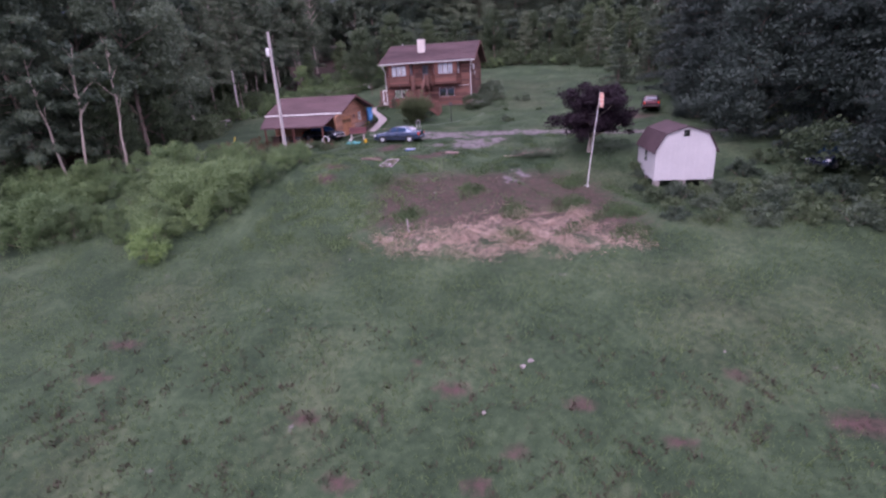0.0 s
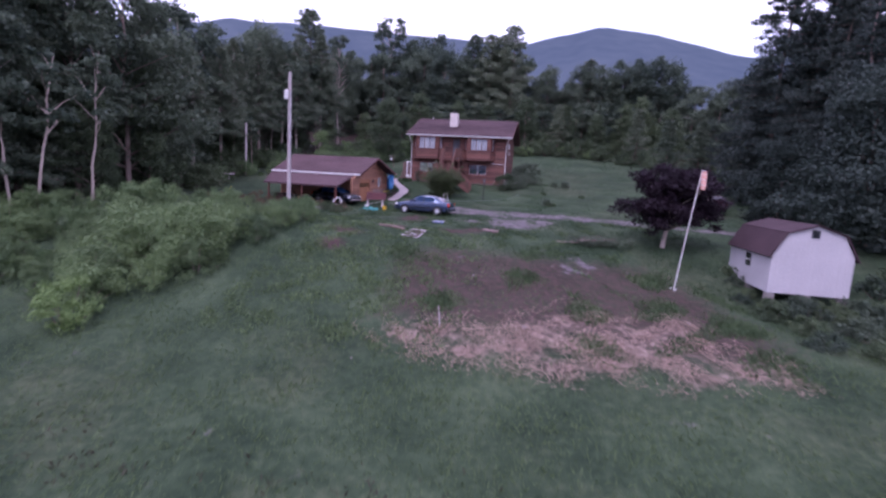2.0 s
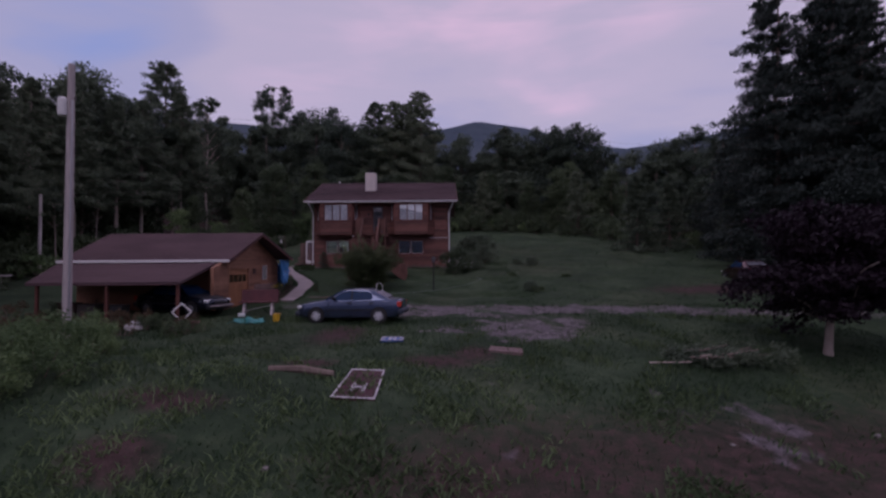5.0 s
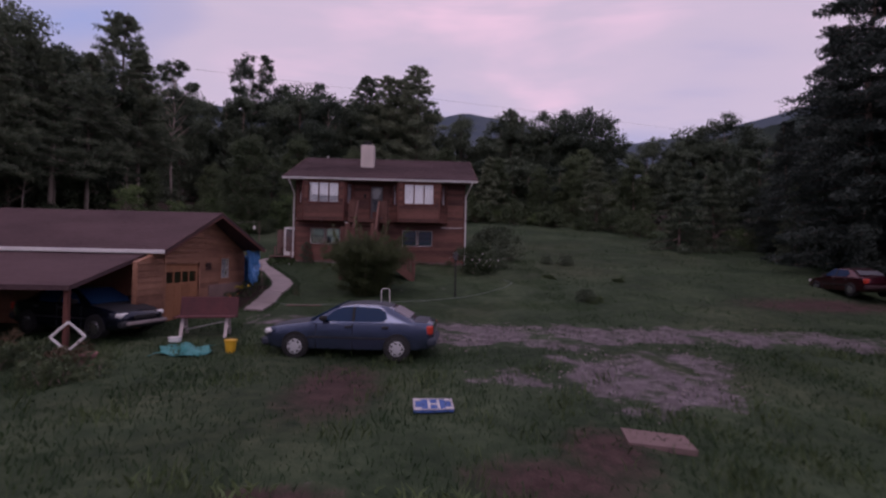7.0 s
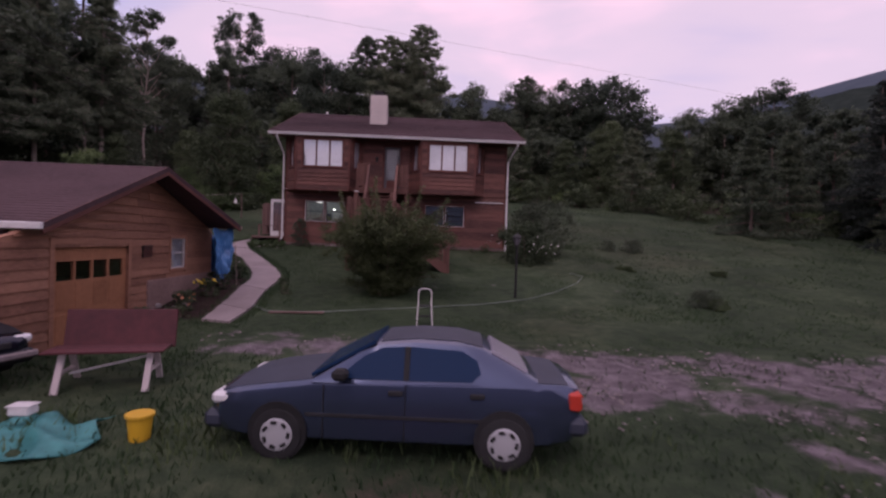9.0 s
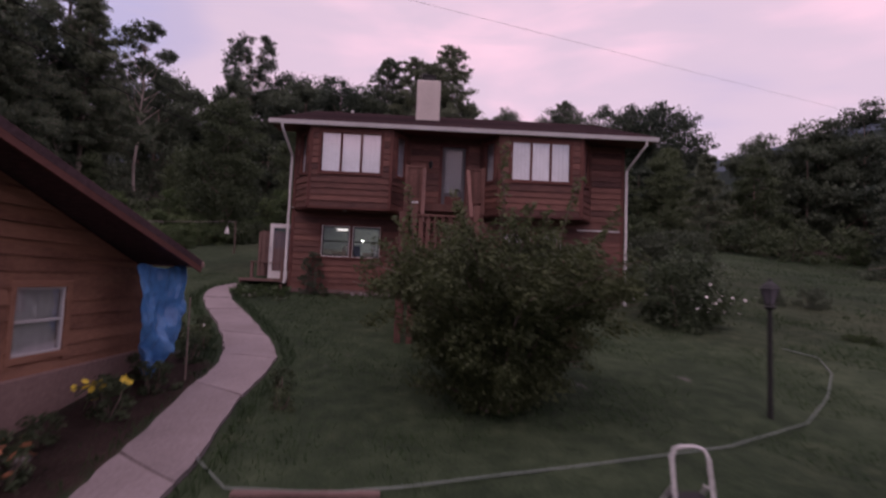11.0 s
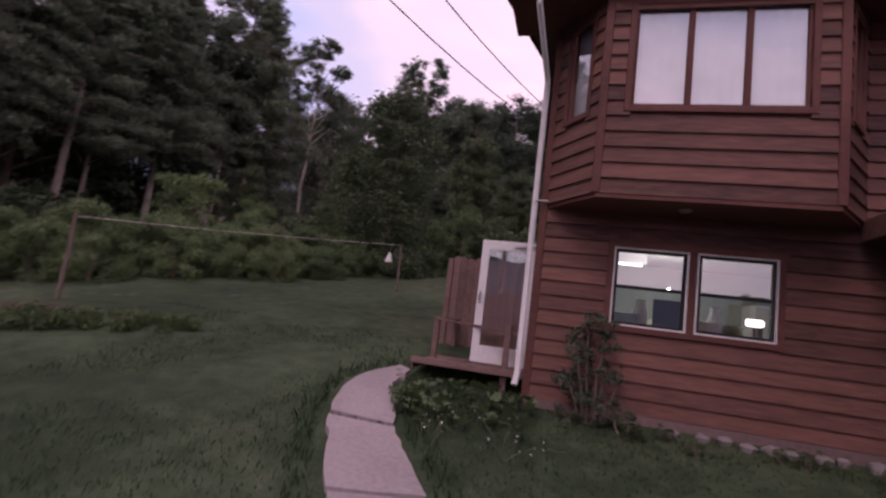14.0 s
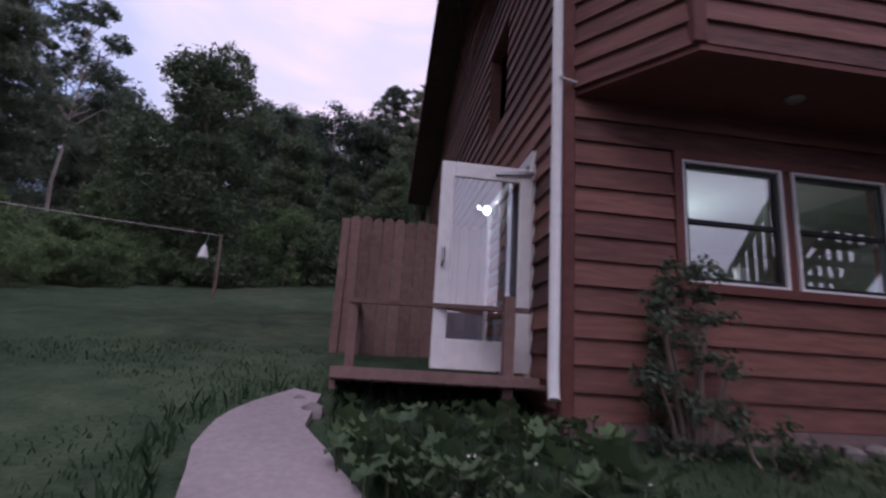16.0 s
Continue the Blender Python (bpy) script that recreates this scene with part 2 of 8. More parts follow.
def coated(name, gloss):
    """Window glass with a mirror share of its own."""
    m = bpy.data.materials.new(name)
    m.use_nodes = True
    n, l = m.node_tree.nodes, m.node_tree.links
    mix, mirror, b = n.new("ShaderNodeMixShader"), n.new("ShaderNodeBsdfGlossy"), n["Principled BSDF"]
    mirror.inputs["Color"].default_value, mirror.inputs["Roughness"].default_value = (0.92, 0.94, 0.96, 1), 0.01
    b.inputs["Base Color"].default_value, b.inputs["Roughness"].default_value, b.inputs["Transmission Weight"].default_value = (0.94, 0.96, 0.96, 1), 0.0, 1.0
    mix.inputs["Fac"].default_value = gloss
    l.new(b.outputs["BSDF"], mix.inputs[1])
    l.new(mirror.outputs["BSDF"], mix.inputs[2])
    l.new(mix.outputs["Shader"], n["Material Output"].inputs["Surface"])
    return m


COATED, BAY_GLASS = coated("coated_window_glass", 0.12), coated("bay_window_glass", 0.14)
DARK = paint("black_rubber", (0.012, 0.012, 0.013), (0.03, 0.03, 0.032), 0.8, 12, 1, 0.1)
STEEL = plain("steel", (0.5, 0.5, 0.52), 0.35, 1.0)
BLACK_METAL = paint("black_iron", (0.012, 0.012, 0.013), (0.03, 0.03, 0.03), 0.5, 14, 1, 0.1)


def ground_material():
    m = bpy.data.materials.new("yard_ground")
    m.use_nodes = True
    n, l = m.node_tree.nodes, m.node_tree.links
    b = n["Principled BSDF"]
    co = n.new("ShaderNodeTexCoord")

    def tex(scale, detail=5.0):
        t = n.new("ShaderNodeTexNoise")
        t.inputs["Scale"].default_value, t.inputs["Detail"].default_value = scale, detail
        l.new(co.outputs["Object"], t.inputs["Vector"])
        return t.outputs["Fac"]

    def ramp(fac, *stops):
        r = n.new("ShaderNodeValToRGB")
        r.color_ramp.elements[0].position, r.color_ramp.elements[1].position = stops[0][0], stops[-1][0]
        r.color_ramp.elements[0].color, r.color_ramp.elements[1].color = (*stops[0][1], 1), (*stops[-1][1], 1)
        for at, colour in stops[1:-1]:
            r.color_ramp.elements.new(at).color = (*colour, 1)
        l.new(fac, r.inputs["Fac"])
        return r.outputs["Color"]

    def both(a, c, wa):
        t = n.new("ShaderNodeMath")
        t.operation = "MULTIPLY_ADD"
        t.inputs[1].default_value = wa
        l.new(a, t.inputs[0])
        s = n.new("ShaderNodeMath")
        s.operation = "MULTIPLY"
        s.inputs[1].default_value = 1 - wa
        l.new(c, s.inputs[0])
        l.new(s.outputs[0], t.inputs[2])
        return t.outputs[0]

    fine, mid, wide, isle = tex(26, 6), tex(3.2, 6), tex(0.35, 4), tex(0.9, 3)
    grass = ramp(both(both(fine, mid, 0.45), wide, 0.6), (0.36, (0.018, 0.030, 0.017)), (0.5, (0.038, 0.058, 0.031)), (0.64, (0.073, 0.100, 0.056)))
    earth = ramp(both(fine, mid, 0.5), (0.36, (0.035, 0.021, 0.020)), (0.66, (0.092, 0.058, 0.055)))
    straw = ramp(both(fine, mid, 0.45), (0.36, (0.06, 0.04, 0.036)), (0.5, (0.17, 0.12, 0.10)), (0.66, (0.33, 0.25, 0.215)))
    gravel = ramp(both(tex(60, 3), mid, 0.6), (0.34, (0.05, 0.041, 0.044)), (0.5, (0.125, 0.104, 0.115)), (0.64, (0.25, 0.212, 0.232)))
    mulch = ramp(both(fine, mid, 0.6), (0.36, (0.018, 0.012, 0.010)), (0.66, (0.06, 0.04, 0.034)))
    dry = n.new("ShaderNodeMapRange")
    dry.inputs["From Min"].default_value, dry.inputs["From Max"].default_value, dry.inputs["To Max"].default_value = 0.50, 0.74, 0.4
    l.new(both(tex(0.17, 4), mid, 0.7), dry.inputs["Value"])
    faded = n.new("ShaderNodeMix")
    faded.data_type = "RGBA"
    l.new(dry.outputs["Result"], faded.inputs["Factor"])
    l.new(grass, faded.inputs["A"])
    l.new(ramp(both(fine, mid, 0.5), (0.36, (0.050, 0.048, 0.030)), (0.64, (0.115, 0.104, 0.066))), faded.inputs["B"])
    colour = faded.outputs["Result"]
    for name, layer, soft in (("earth", earth, 0.18), ("gravel", gravel, 0.14), ("straw", straw, 0.16), ("mulch", mulch, 0.15)):
        at = n.new("ShaderNodeAttribute")
        at.attribute_name = name
        edge = n.new("ShaderNodeMath")
        edge.operation = "MULTIPLY_ADD"
        edge.inputs[1].default_value = 2.6 if name == "gravel" else 0.9
        l.new(both(both(fine, mid, 0.35), isle, 0.3) if name == "gravel" else both(fine, mid, 0.35), edge.inputs[0])
        l.new(at.outputs["Fac"], edge.inputs[2])
        step = n.new("ShaderNodeMapRange")
        step.inputs["From Min"].default_value, step.inputs["From Max"].default_value = 0.95 - soft, 0.95 + soft
        l.new(edge.outputs[0], step.inputs["Value"])
        mix = n.new("ShaderNodeMix")
        mix.data_type = "RGBA"
        l.new(step.outputs["Result"], mix.inputs["Factor"])
        l.new(colour, mix.inputs["A"])
        l.new(layer, mix.inputs["B"])
        colour = mix.outputs["Result"]
    l.new(colour, b.inputs["Base Color"])
    b.inputs["Roughness"].default_value, b.inputs["Specular IOR Level"].default_value = 0.95, 0.15
    relief = n.new("ShaderNodeBump")
    relief.inputs["Strength"].default_value, relief.inputs["Distance"].default_value = 0.7, 0.06
    l.new(both(fine, mid, 0.5), relief.inputs["Height"])
    l.new(relief.outputs["Normal"], b.inputs["Normal"])
    return m


# ---- building helpers ----
class Shape:
    """Vertices and faces of one mesh."""

    def __init__(self):
        self.v, self.f = [], []

    def poly(self, points, faces):
        k = len(self.v)
        self.v += [tuple(p) for p in points]
        self.f += [tuple(k + i for i in q) for q in faces]
        return self

    def hexa(self, p):
        """Eight corners: four below, four above, both anticlockwise from above."""
        return self.poly(p, [(3, 2, 1, 0), (4, 5, 6, 7), (0, 1, 5, 4), (1, 2, 6, 5), (2, 3, 7, 6), (3, 0, 4, 7)])

    def box(self, x0, x1, y0, y1, z0, z1, m=None, edge=0.0):
        if edge:
            e = min(edge, (x1 - x0) / 2.2, (y1 - y0) / 2.2, (z1 - z0) / 2.2)
            rings = [(x0 + e, x1 - e, y0 + e, y1 - e, z0), (x0, x1, y0, y1, z0 + e), (x0, x1, y0, y1, z1 - e), (x0 + e, x1 - e, y0 + e, y1 - e, z1)]
            p, f = [], []
            for a, b, c, d, z in rings:
                g = 0 if z in (z0, z1) else e
                p += [(a + g, c, z), (b - g, c, z), (b, c + g, z), (b, d - g, z), (b - g, d, z), (a + g, d, z), (a, d - g, z), (a, c + g, z)]
            for r in range(3):
                f += [(8 * r + i, 8 * r + (i + 1) % 8, 8 * r + 8 + (i + 1) % 8, 8 * r + 8 + i) for i in range(8)]
            f += [tuple(range(7, -1, -1)), tuple(range(24, 32))]
        else:
            p = [(x0, y0, z0), (x1, y0, z0), (x1, y1, z0), (x0, y1, z0), (x0, y0, z1), (x1, y0, z1), (x1, y1, z1), (x0, y1, z1)]
            f = [(3, 2, 1, 0), (4, 5, 6, 7), (0, 1, 5, 4), (1, 2, 6, 5), (2, 3, 7, 6), (3, 0, 4, 7)]
        if m is not None:
            p = [tuple(m @ Vector(q)) for q in p]
        return self.poly(p, f)

    def beam(self, a, b, w, h, up=(0, 0, 1)):
        """A squared timber from a to b."""
        a, b = Vector(a), Vector(b)
        d = (b - a).normalized()
        s = d.cross(Vector(up))
        s = s.normalized() if s.length > 1e-4 else Vector((1, 0, 0))
        u = s.cross(d)
        s, u = s * (w / 2), u * (h / 2)
        return self.hexa([a - s - u, a + s - u, b + s - u, b - s - u, a - s + u, a + s + u, b + s + u, b - s + u])

    def tube(self, points, radii, n=8, cap=True):
        pts = [Vector(p) for p in points]
        if not isinstance(radii, (list, tuple)):
            radii = [radii] * len(pts)
        k = len(self.v)
        ref = Vector((0.31, 0.95, 0.05))
        for i, p in enumerate(pts):
            d = (pts[min(i + 1, len(pts) - 1)] - pts[max(i - 1, 0)]).normalized()
            s = d.cross(ref)
            s = s.normalized() if s.length > 1e-3 else d.cross(Vector((1, 0, 0))).normalized()
            u = d.cross(s)
            for j in range(n):
                a = 2 * math.pi * j / n
                self.v.append(tuple(p + (s * math.cos(a) + u * math.sin(a)) * radii[i]))
        for i in range(len(pts) - 1):
            for j in range(n):
                a, b = k + i * n + j, k + i * n + (j + 1) % n
                self.f.append((a, b, b + n, a + n))
        if cap:
            self.f.append(tuple(k + j for j in range(n - 1, -1, -1)))
            self.f.append(tuple(k + (len(pts) - 1) * n + j for j in range(n)))
        return self

    def spin(self, profile, centre, n=20, m=None):
        """A profile of (radius, height) turned round z at centre."""
        k, c = len(self.v), Vector(centre)
        for r, z in profile:
            for j in range(n):
                a = 2 * math.pi * j / n
                q = Vector((r * math.cos(a), r * math.sin(a), z))
                self.v.append(tuple(c + (m @ q if m is not None else q)))
        for i in range(len(profile) - 1):
            for j in range(n):
                a, b = k + i * n + j, k + i * n + (j + 1) % n
                self.f.append((a, b, b + n, a + n))
        self.f.append(tuple(k + j for j in range(n - 1, -1, -1)))
        self.f.append(tuple(k + (len(profile) - 1) * n + j for j in range(n)))
        return self

    def mesh(self, name, material, smooth=False):
        me = bpy.data.meshes.new(name)
        me.from_pydata(self.v, [], self.f)
        me.materials.append(material)
        if smooth:
            me.polygons.foreach_set("use_smooth", [True] * len(me.polygons))
            me.set_sharp_from_angle(angle=radians(40))
        me.update()
        return me


def part(name, shape, material, parent=None, label="", smooth=False):
    ob = new(name, shape.mesh(name, material, smooth) if isinstance(shape, Shape) else shape)
    ob.parent = parent
    return tagged(ob, label)


def thing(name, label, category, place=(0, 0, 0), group="", turn=0.0):
    ob = new(name)
    ob.empty_display_size = 0.2
    ob.matrix_world = pose(*place, 0, 0, turn)
    return tagged(ob, label, category, group)


def cards(name, material, verts, sides):
    """A mesh of many separate leaves: verts is (count, sides, 3)."""
    count = len(verts)
    me = bpy.data.meshes.new(name)
    me.vertices.add(count * sides)
    me.vertices.foreach_set("co", np.ascontiguousarray(verts, dtype=np.float32).ravel())
    me.loops.add(count * sides)
    me.loops.foreach_set("vertex_index", np.arange(count * sides, dtype=np.int32))
    me.polygons.add(count)
    me.polygons.foreach_set("loop_start", np.arange(0, count * sides, sides, dtype=np.int32))
    me.materials.append(material)
    me.update(calc_edges=True)
    return me


# ---- ground ----
RISE = np.array([(-400, -40), (-60, -16), (-5, -8.3), (9.5, -5.3), (12, -4.75), (20, -3.3), (23, -2.6), (26, -1.95), (30, -0.8), (33, -0.4), (36, -0.05), (41, 0.38), (46, 0.75), (49, 1.05), (51, 1.3), (54, 1.85), (57.8, 2.5), (60, 2.9), (66, 3.9), (75, 5.3), (90, 8), (120, 14), (200, 32), (400, 60)])


def lie(x, y):
    """The height of the ground."""
    b = sum(w * np.interp(np.asarray(y, float) + d, RISE[:, 0], RISE[:, 1]) for d, w in ((-1.2, 0.25), (0, 0.5), (1.2, 0.25)))
    return b - 0.1 * (np.clip(x, -15, 8) + 6) * np.exp(-(((np.asarray(y, float) - 30.5) / 5.0) ** 2))


def on(x, y, up=0.0):
    return (x, y, float(lie(x, y)) + up)


def inside(x, y, ring, soft):
    """How far points lie within a ring of corners: 1 inside, 0 outside, soft across its edge."""
    ring = np.array(ring, float)
    a, b = ring, np.roll(ring, -1, 0)
    odd = np.zeros(x.shape, bool)
    near = np.full(x.shape, 1e9)
    for (x0, y0), (x1, y1) in zip(a, b):
        odd ^= ((y0 > y) != (y1 > y)) & (x < (x1 - x0) * (y - y0) / (y1 - y0 + 1e-12) + x0)
        t = np.clip(((x - x0) * (x1 - x0) + (y - y0) * (y1 - y0)) / ((x1 - x0) ** 2 + (y1 - y0) ** 2 + 1e-9), 0, 1)
        near = np.minimum(near, np.hypot(x - x0 - t * (x1 - x0), y - y0 - t * (y1 - y0)))
    return np.clip(0.5 + np.where(odd, near, -near) / soft, 0, 1)


STRAW_RING = [(-9.5, 21.7), (-8.1, 20.6), (-6.3, 19.9), (-3.8, 20.0), (-1.4, 19.7), (0.7, 20.3), (2.9, 20.2), (5, 20.9), (6.9, 21.4), (6.5, 22.6), (4.8, 23.3), (4.3, 25.2), (3, 26.6), (1.7, 25.2), (0.3, 25.4), (-1.3, 26.2), (-2.5, 24.4), (-4.7, 23.4), (-6.5, 22.9), (-8, 22.8)]
BARE_RING = [(-10, 22), (-10.8, 26), (-11.2, 29.2), (-8.6, 31.0), (-4.2, 32.0), (-0.6, 32.8), (2.9, 33.6), (5.6, 31.6), (8, 25), (7, 21)]
SAND_RING = [(-3.6, 33.6), (-0.6, 33.4), (1, 31.5), (-0.2, 29.4), (-1.9, 29.4)]
STRIP_RING = [(-17.0, 46.4), (-14, 46.5), (-10, 46.0), (-5.3, 45.6), (2.4, 45.1), (9, 43.3), (14, 42.6), (30, 41.0), (30, 39.4), (12, 41.3), (8, 41.6), (2, 42.6), (-2.8, 43.0), (-6.0, 41.9), (-8.2, 42.2), (-10.2, 42.0), (-12, 43.8), (-16, 44.8)]
LOOP_RING = [(-9.6, 38.9), (-8.8, 39.9), (-7.4, 39.9), (-6.6, 41.3), (-4.4, 42.0), (-2.0, 42.4), (-2.4, 40.4), (-3.0, 38.6), (-4.2, 37.2), (-6.0, 37.2), (-7.2, 38.3)]
BED_RING = [(-19.4, 47.9), (-17.7, 47.6), (-17.95, 50.5), (-18.1, 52.6), (-19.4, 53.2)]
PATCHES = [(-17.2, 11.7, 1.5, 0.5), (-16.8, 9.7, 1.3, 0.5), (-2.0, 10.4, 1.0, 0.6), (2.6, 10.2, 0.9, 0.5), (11.0, 10.2, 1.6, 0.7), (0.5, 8.1, 0.7, 0.4), (-7.0, 8.7, 1.0, 0.5), (-3.6, 11.7, 0.5, 0.3), (5.5, 9.0, 0.9, 0.4), (8.0, 12.0, 0.7, 0.4), (8.3, 50.3, 5.0, 2.0), (-12.4, 38.4, 1.3, 2.4), (-14.3, 28.4, 1.1, 0.8), (-28.2, 59.8, 1.2, 0.9), (-0.6, 6.8, 0.8, 0.5), (-4.8, 6.4, 0.9, 0.5), (-12.2, 33.6, 1.0, 0.6), (-8.6, 34.6, 1.6, 0.9), (-14.2, 30.2, 1.5, 0.7), (-24.2, 37.2, 2.0, 1.0), (-7.4, 35.6, 1.0, 1.2)]


def spread(lo, hi, step, far):
    mid = np.arange(lo, hi + 1e-6, step)
    out, edge, gap = [], hi, step
    while edge < far:
        gap *= 1.28
        edge += gap
        out.append(edge)
    below, edge, gap = [], lo, step
    while edge > -far:
        gap *= 1.28
        edge -= gap
        below.append(edge)
    return np.r_[below[::-1], mid, out]


gx, gy = np.meshgrid(spread(-34, 26, 0.35, 2600), spread(2, 66, 0.35, 2600))
px, py = gx.ravel(), gy.ravel()
pz = lie(px, py)
near_field = (np.abs(px) < 60) & (py > -30) & (py < 90)
for k in np.nonzero(near_field)[0]:
    pz[k] += 0.10 * noise.noise((px[k] * 0.6, py[k] * 0.6, 0.0)) + 0.05 * noise.noise((px[k] * 2.1, py[k] * 2.1, 3.0))
under_path = np.exp(-((px + 18.2) / 2.5) ** 2) * (py > 46) * (py < 61)
pz = pz * (1 - under_path) + under_path * (lie(px, py) - 0.02)
rows_n, cols_n = gx.shape
ids = np.arange(rows_n * cols_n).reshape(rows_n, cols_n)
quads = np.stack([ids[:-1, :-1], ids[:-1, 1:], ids[1:, 1:], ids[1:, :-1]], -1).reshape(-1, 4)
gm = bpy.data.meshes.new("ground")
gm.from_pydata(np.stack([px, py, pz], 1).tolist(), [], quads.tolist())
gm.polygons.foreach_set("use_smooth", [True] * len(gm.polygons))
gm.materials.append(ground_material())
earth_mask = 0.59 * inside(px, py, BARE_RING, 4.0)
for cx, cy, rx, ry in PATCHES:
    earth_mask = np.maximum(earth_mask, (0.66 if cy < 20 else 0.78) * np.exp(-(((px - cx) / rx) ** 2 + ((py - cy) / ry) ** 2)))
woods_floor = 0.75 * inside(px, py, [(-40, 24), (-39, 36), (-38.5, 47), (-39, 62), (-39, 74), (-33, 84), (12, 92), (22, 70), (19, 56), (24, 40), (60, 30), (90, 200), (-120, 200), (-120, 24)], 5.0)
mulch_mask = np.maximum(0.85 * inside(px, py, BED_RING, 0.5), woods_floor)
MASKS = {"earth": earth_mask, "straw": 0.66 * inside(px, py, STRAW_RING, 1.6) * (0.74 + 0.28 * np.sin(px * 1.9 + 2 * np.sin(py * 1.1)) * np.sin(py * 2.3 + px * 0.4)), "gravel": np.maximum(np.maximum(0.70 * inside(px, py, STRIP_RING, 1.3), 0.66 * inside(px, py, LOOP_RING, 1.5)), 0.42 * inside(px, py, SAND_RING, 1.8)) - 0.9, "mulch": mulch_mask}
for mask_name, values in MASKS.items():
    gm.attributes.new(mask_name, "FLOAT", "POINT").data.foreach_set("value", np.asarray(values, np.float32))
tagged(new("ground", gm), "sloping rough lawn with bare reddish earth and gravel track", "ground", kind="structure")

# far ridge
RIDGE = [(-75, 9), (-60, 10), (-48, 12), (-39, 13.3), (-36, 14.2), (-25, 14.8), (-11, 14.6), (-4, 14.3), (0, 15.3), (4.6, 16.0), (10, 15.1), (17, 12.9), (21, 12.1), (26, 12.4), (31, 12.8), (35, 13.6), (39, 14.3), (45, 15.4), (55, 15.0), (70, 12.0), (90, 9.0)]
RA = np.array(RIDGE, float)
az = np.radians(np.linspace(-75, 90, 166))
rows_v = []
for share, dist in ((0.0, 420), (0.35, 520), (0.62, 610), (0.85, 690), (1.0, 760), (0.9, 840), (0.4, 1000)):
    for k, a in enumerate(az):
        top = 770 * math.tan(math.radians(np.interp(math.degrees(a), RA[:, 0], RA[:, 1]))) + 9
        jag = noise.noise((k * 0.35, dist * 0.01, 1.0)) * 14 + noise.noise((k * 1.3, dist * 0.03, 5.0)) * 4
        rows_v.append((-10 + dist * math.sin(a), 30 + dist * math.cos(a), 40 * (1 - share) + top * share + (jag * share * 0.6 if share < 1 else jag * 0.12)))
ridge = Shape()
ridge.poly(rows_v, [(r * 166 + k, r * 166 + k + 1, (r + 1) * 166 + k + 1, (r + 1) * 166 + k) for r in range(6) for k in range(165)])
HILL = paint("haze_glow_hills", (0.03, 0.04, 0.045), (0.065, 0.075, 0.075), 1.0, 0.05, 0.008, 1.0, spec=0.0)
# faint blue emission paints the haze over both far ridges
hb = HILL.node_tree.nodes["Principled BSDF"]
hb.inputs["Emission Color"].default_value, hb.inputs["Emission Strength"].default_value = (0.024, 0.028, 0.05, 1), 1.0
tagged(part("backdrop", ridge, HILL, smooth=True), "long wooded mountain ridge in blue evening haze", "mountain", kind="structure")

# ridge across the valley, behind the field
south = Shape()
south_az = np.radians(np.linspace(90, 285, 150))
for share, dist in ((0.0, 380), (0.5, 560), (0.85, 690), (1.0, 760), (0.5, 980)):
    for k, a in enumerate(south_az):
        top = 760 * math.tan(radians(4.7 + 3.0 * min(1.0, max(0.0, (math.degrees(a) - 172) / 12)) + 0.5 * math.sin(a * 5.3) + 0.4 * math.sin(a * 11 + 1))) + 6
        south.v.append((-10 + dist * math.sin(a), 30 + dist * math.cos(a), -45 * (1 - share) + top * share + 9 * share * noise.noise((k * 0.4, dist * 0.01, 2.0))))
south.f = [(r * 150 + k, r * 150 + k + 1, (r + 1) * 150 + k + 1, (r + 1) * 150 + k) for r in range(4) for k in range(149)]
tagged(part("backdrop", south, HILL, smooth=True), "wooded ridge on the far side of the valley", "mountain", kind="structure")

# nearer wooded hill beyond the lawn
NEAR = np.array([(22, 7.0), (25, 10.3), (28, 11.7), (31, 12.5), (35, 13.3), (39, 14.0), (45, 15.0), (55, 14.8), (70, 12.0), (90, 9.0)])
hill_az = np.radians(np.linspace(22, 90, 90))
hill_v = []
for share, dist in ((0.0, 190), (0.4, 235), (0.75, 275), (1.0, 310), (0.7, 360), (0.2, 430)):
    for k, a in enumerate(hill_az):
        top = 313 * math.tan(math.radians(np.interp(math.degrees(a), NEAR[:, 0], NEAR[:, 1]))) + 3
        bump = noise.noise((k * 0.45, dist * 0.02, 7.0)) * 4 + noise.noise((k * 1.7, dist * 0.05, 2.0)) * 1.6
        hill_v.append((-10 + dist * math.sin(a), 30 + dist * math.cos(a), 12 * (1 - share) + top * share + bump * share * 0.7))
near_hill = Shape().poly(hill_v, [(r * 90 + k, r * 90 + k + 1, (r + 1) * 90 + k + 1, (r + 1) * 90 + k) for r in range(5) for k in range(89)])
WOODED = paint("dark_wooded_slope", (0.018, 0.026, 0.024), (0.045, 0.058, 0.050), 1.0, 0.25, 0.03, 1.0, spec=0.0)
tagged(part("backdrop", near_hill, WOODED, smooth=True), "dark wooded hillside beyond the lawn", "hill", kind="structure")


# ---- walls with lapped boards, and windows ----
def along(origin, turn):
    """A wall's own frame: x along it, z up, -y out of it."""
    return pose(*origin, 0, 0, turn)


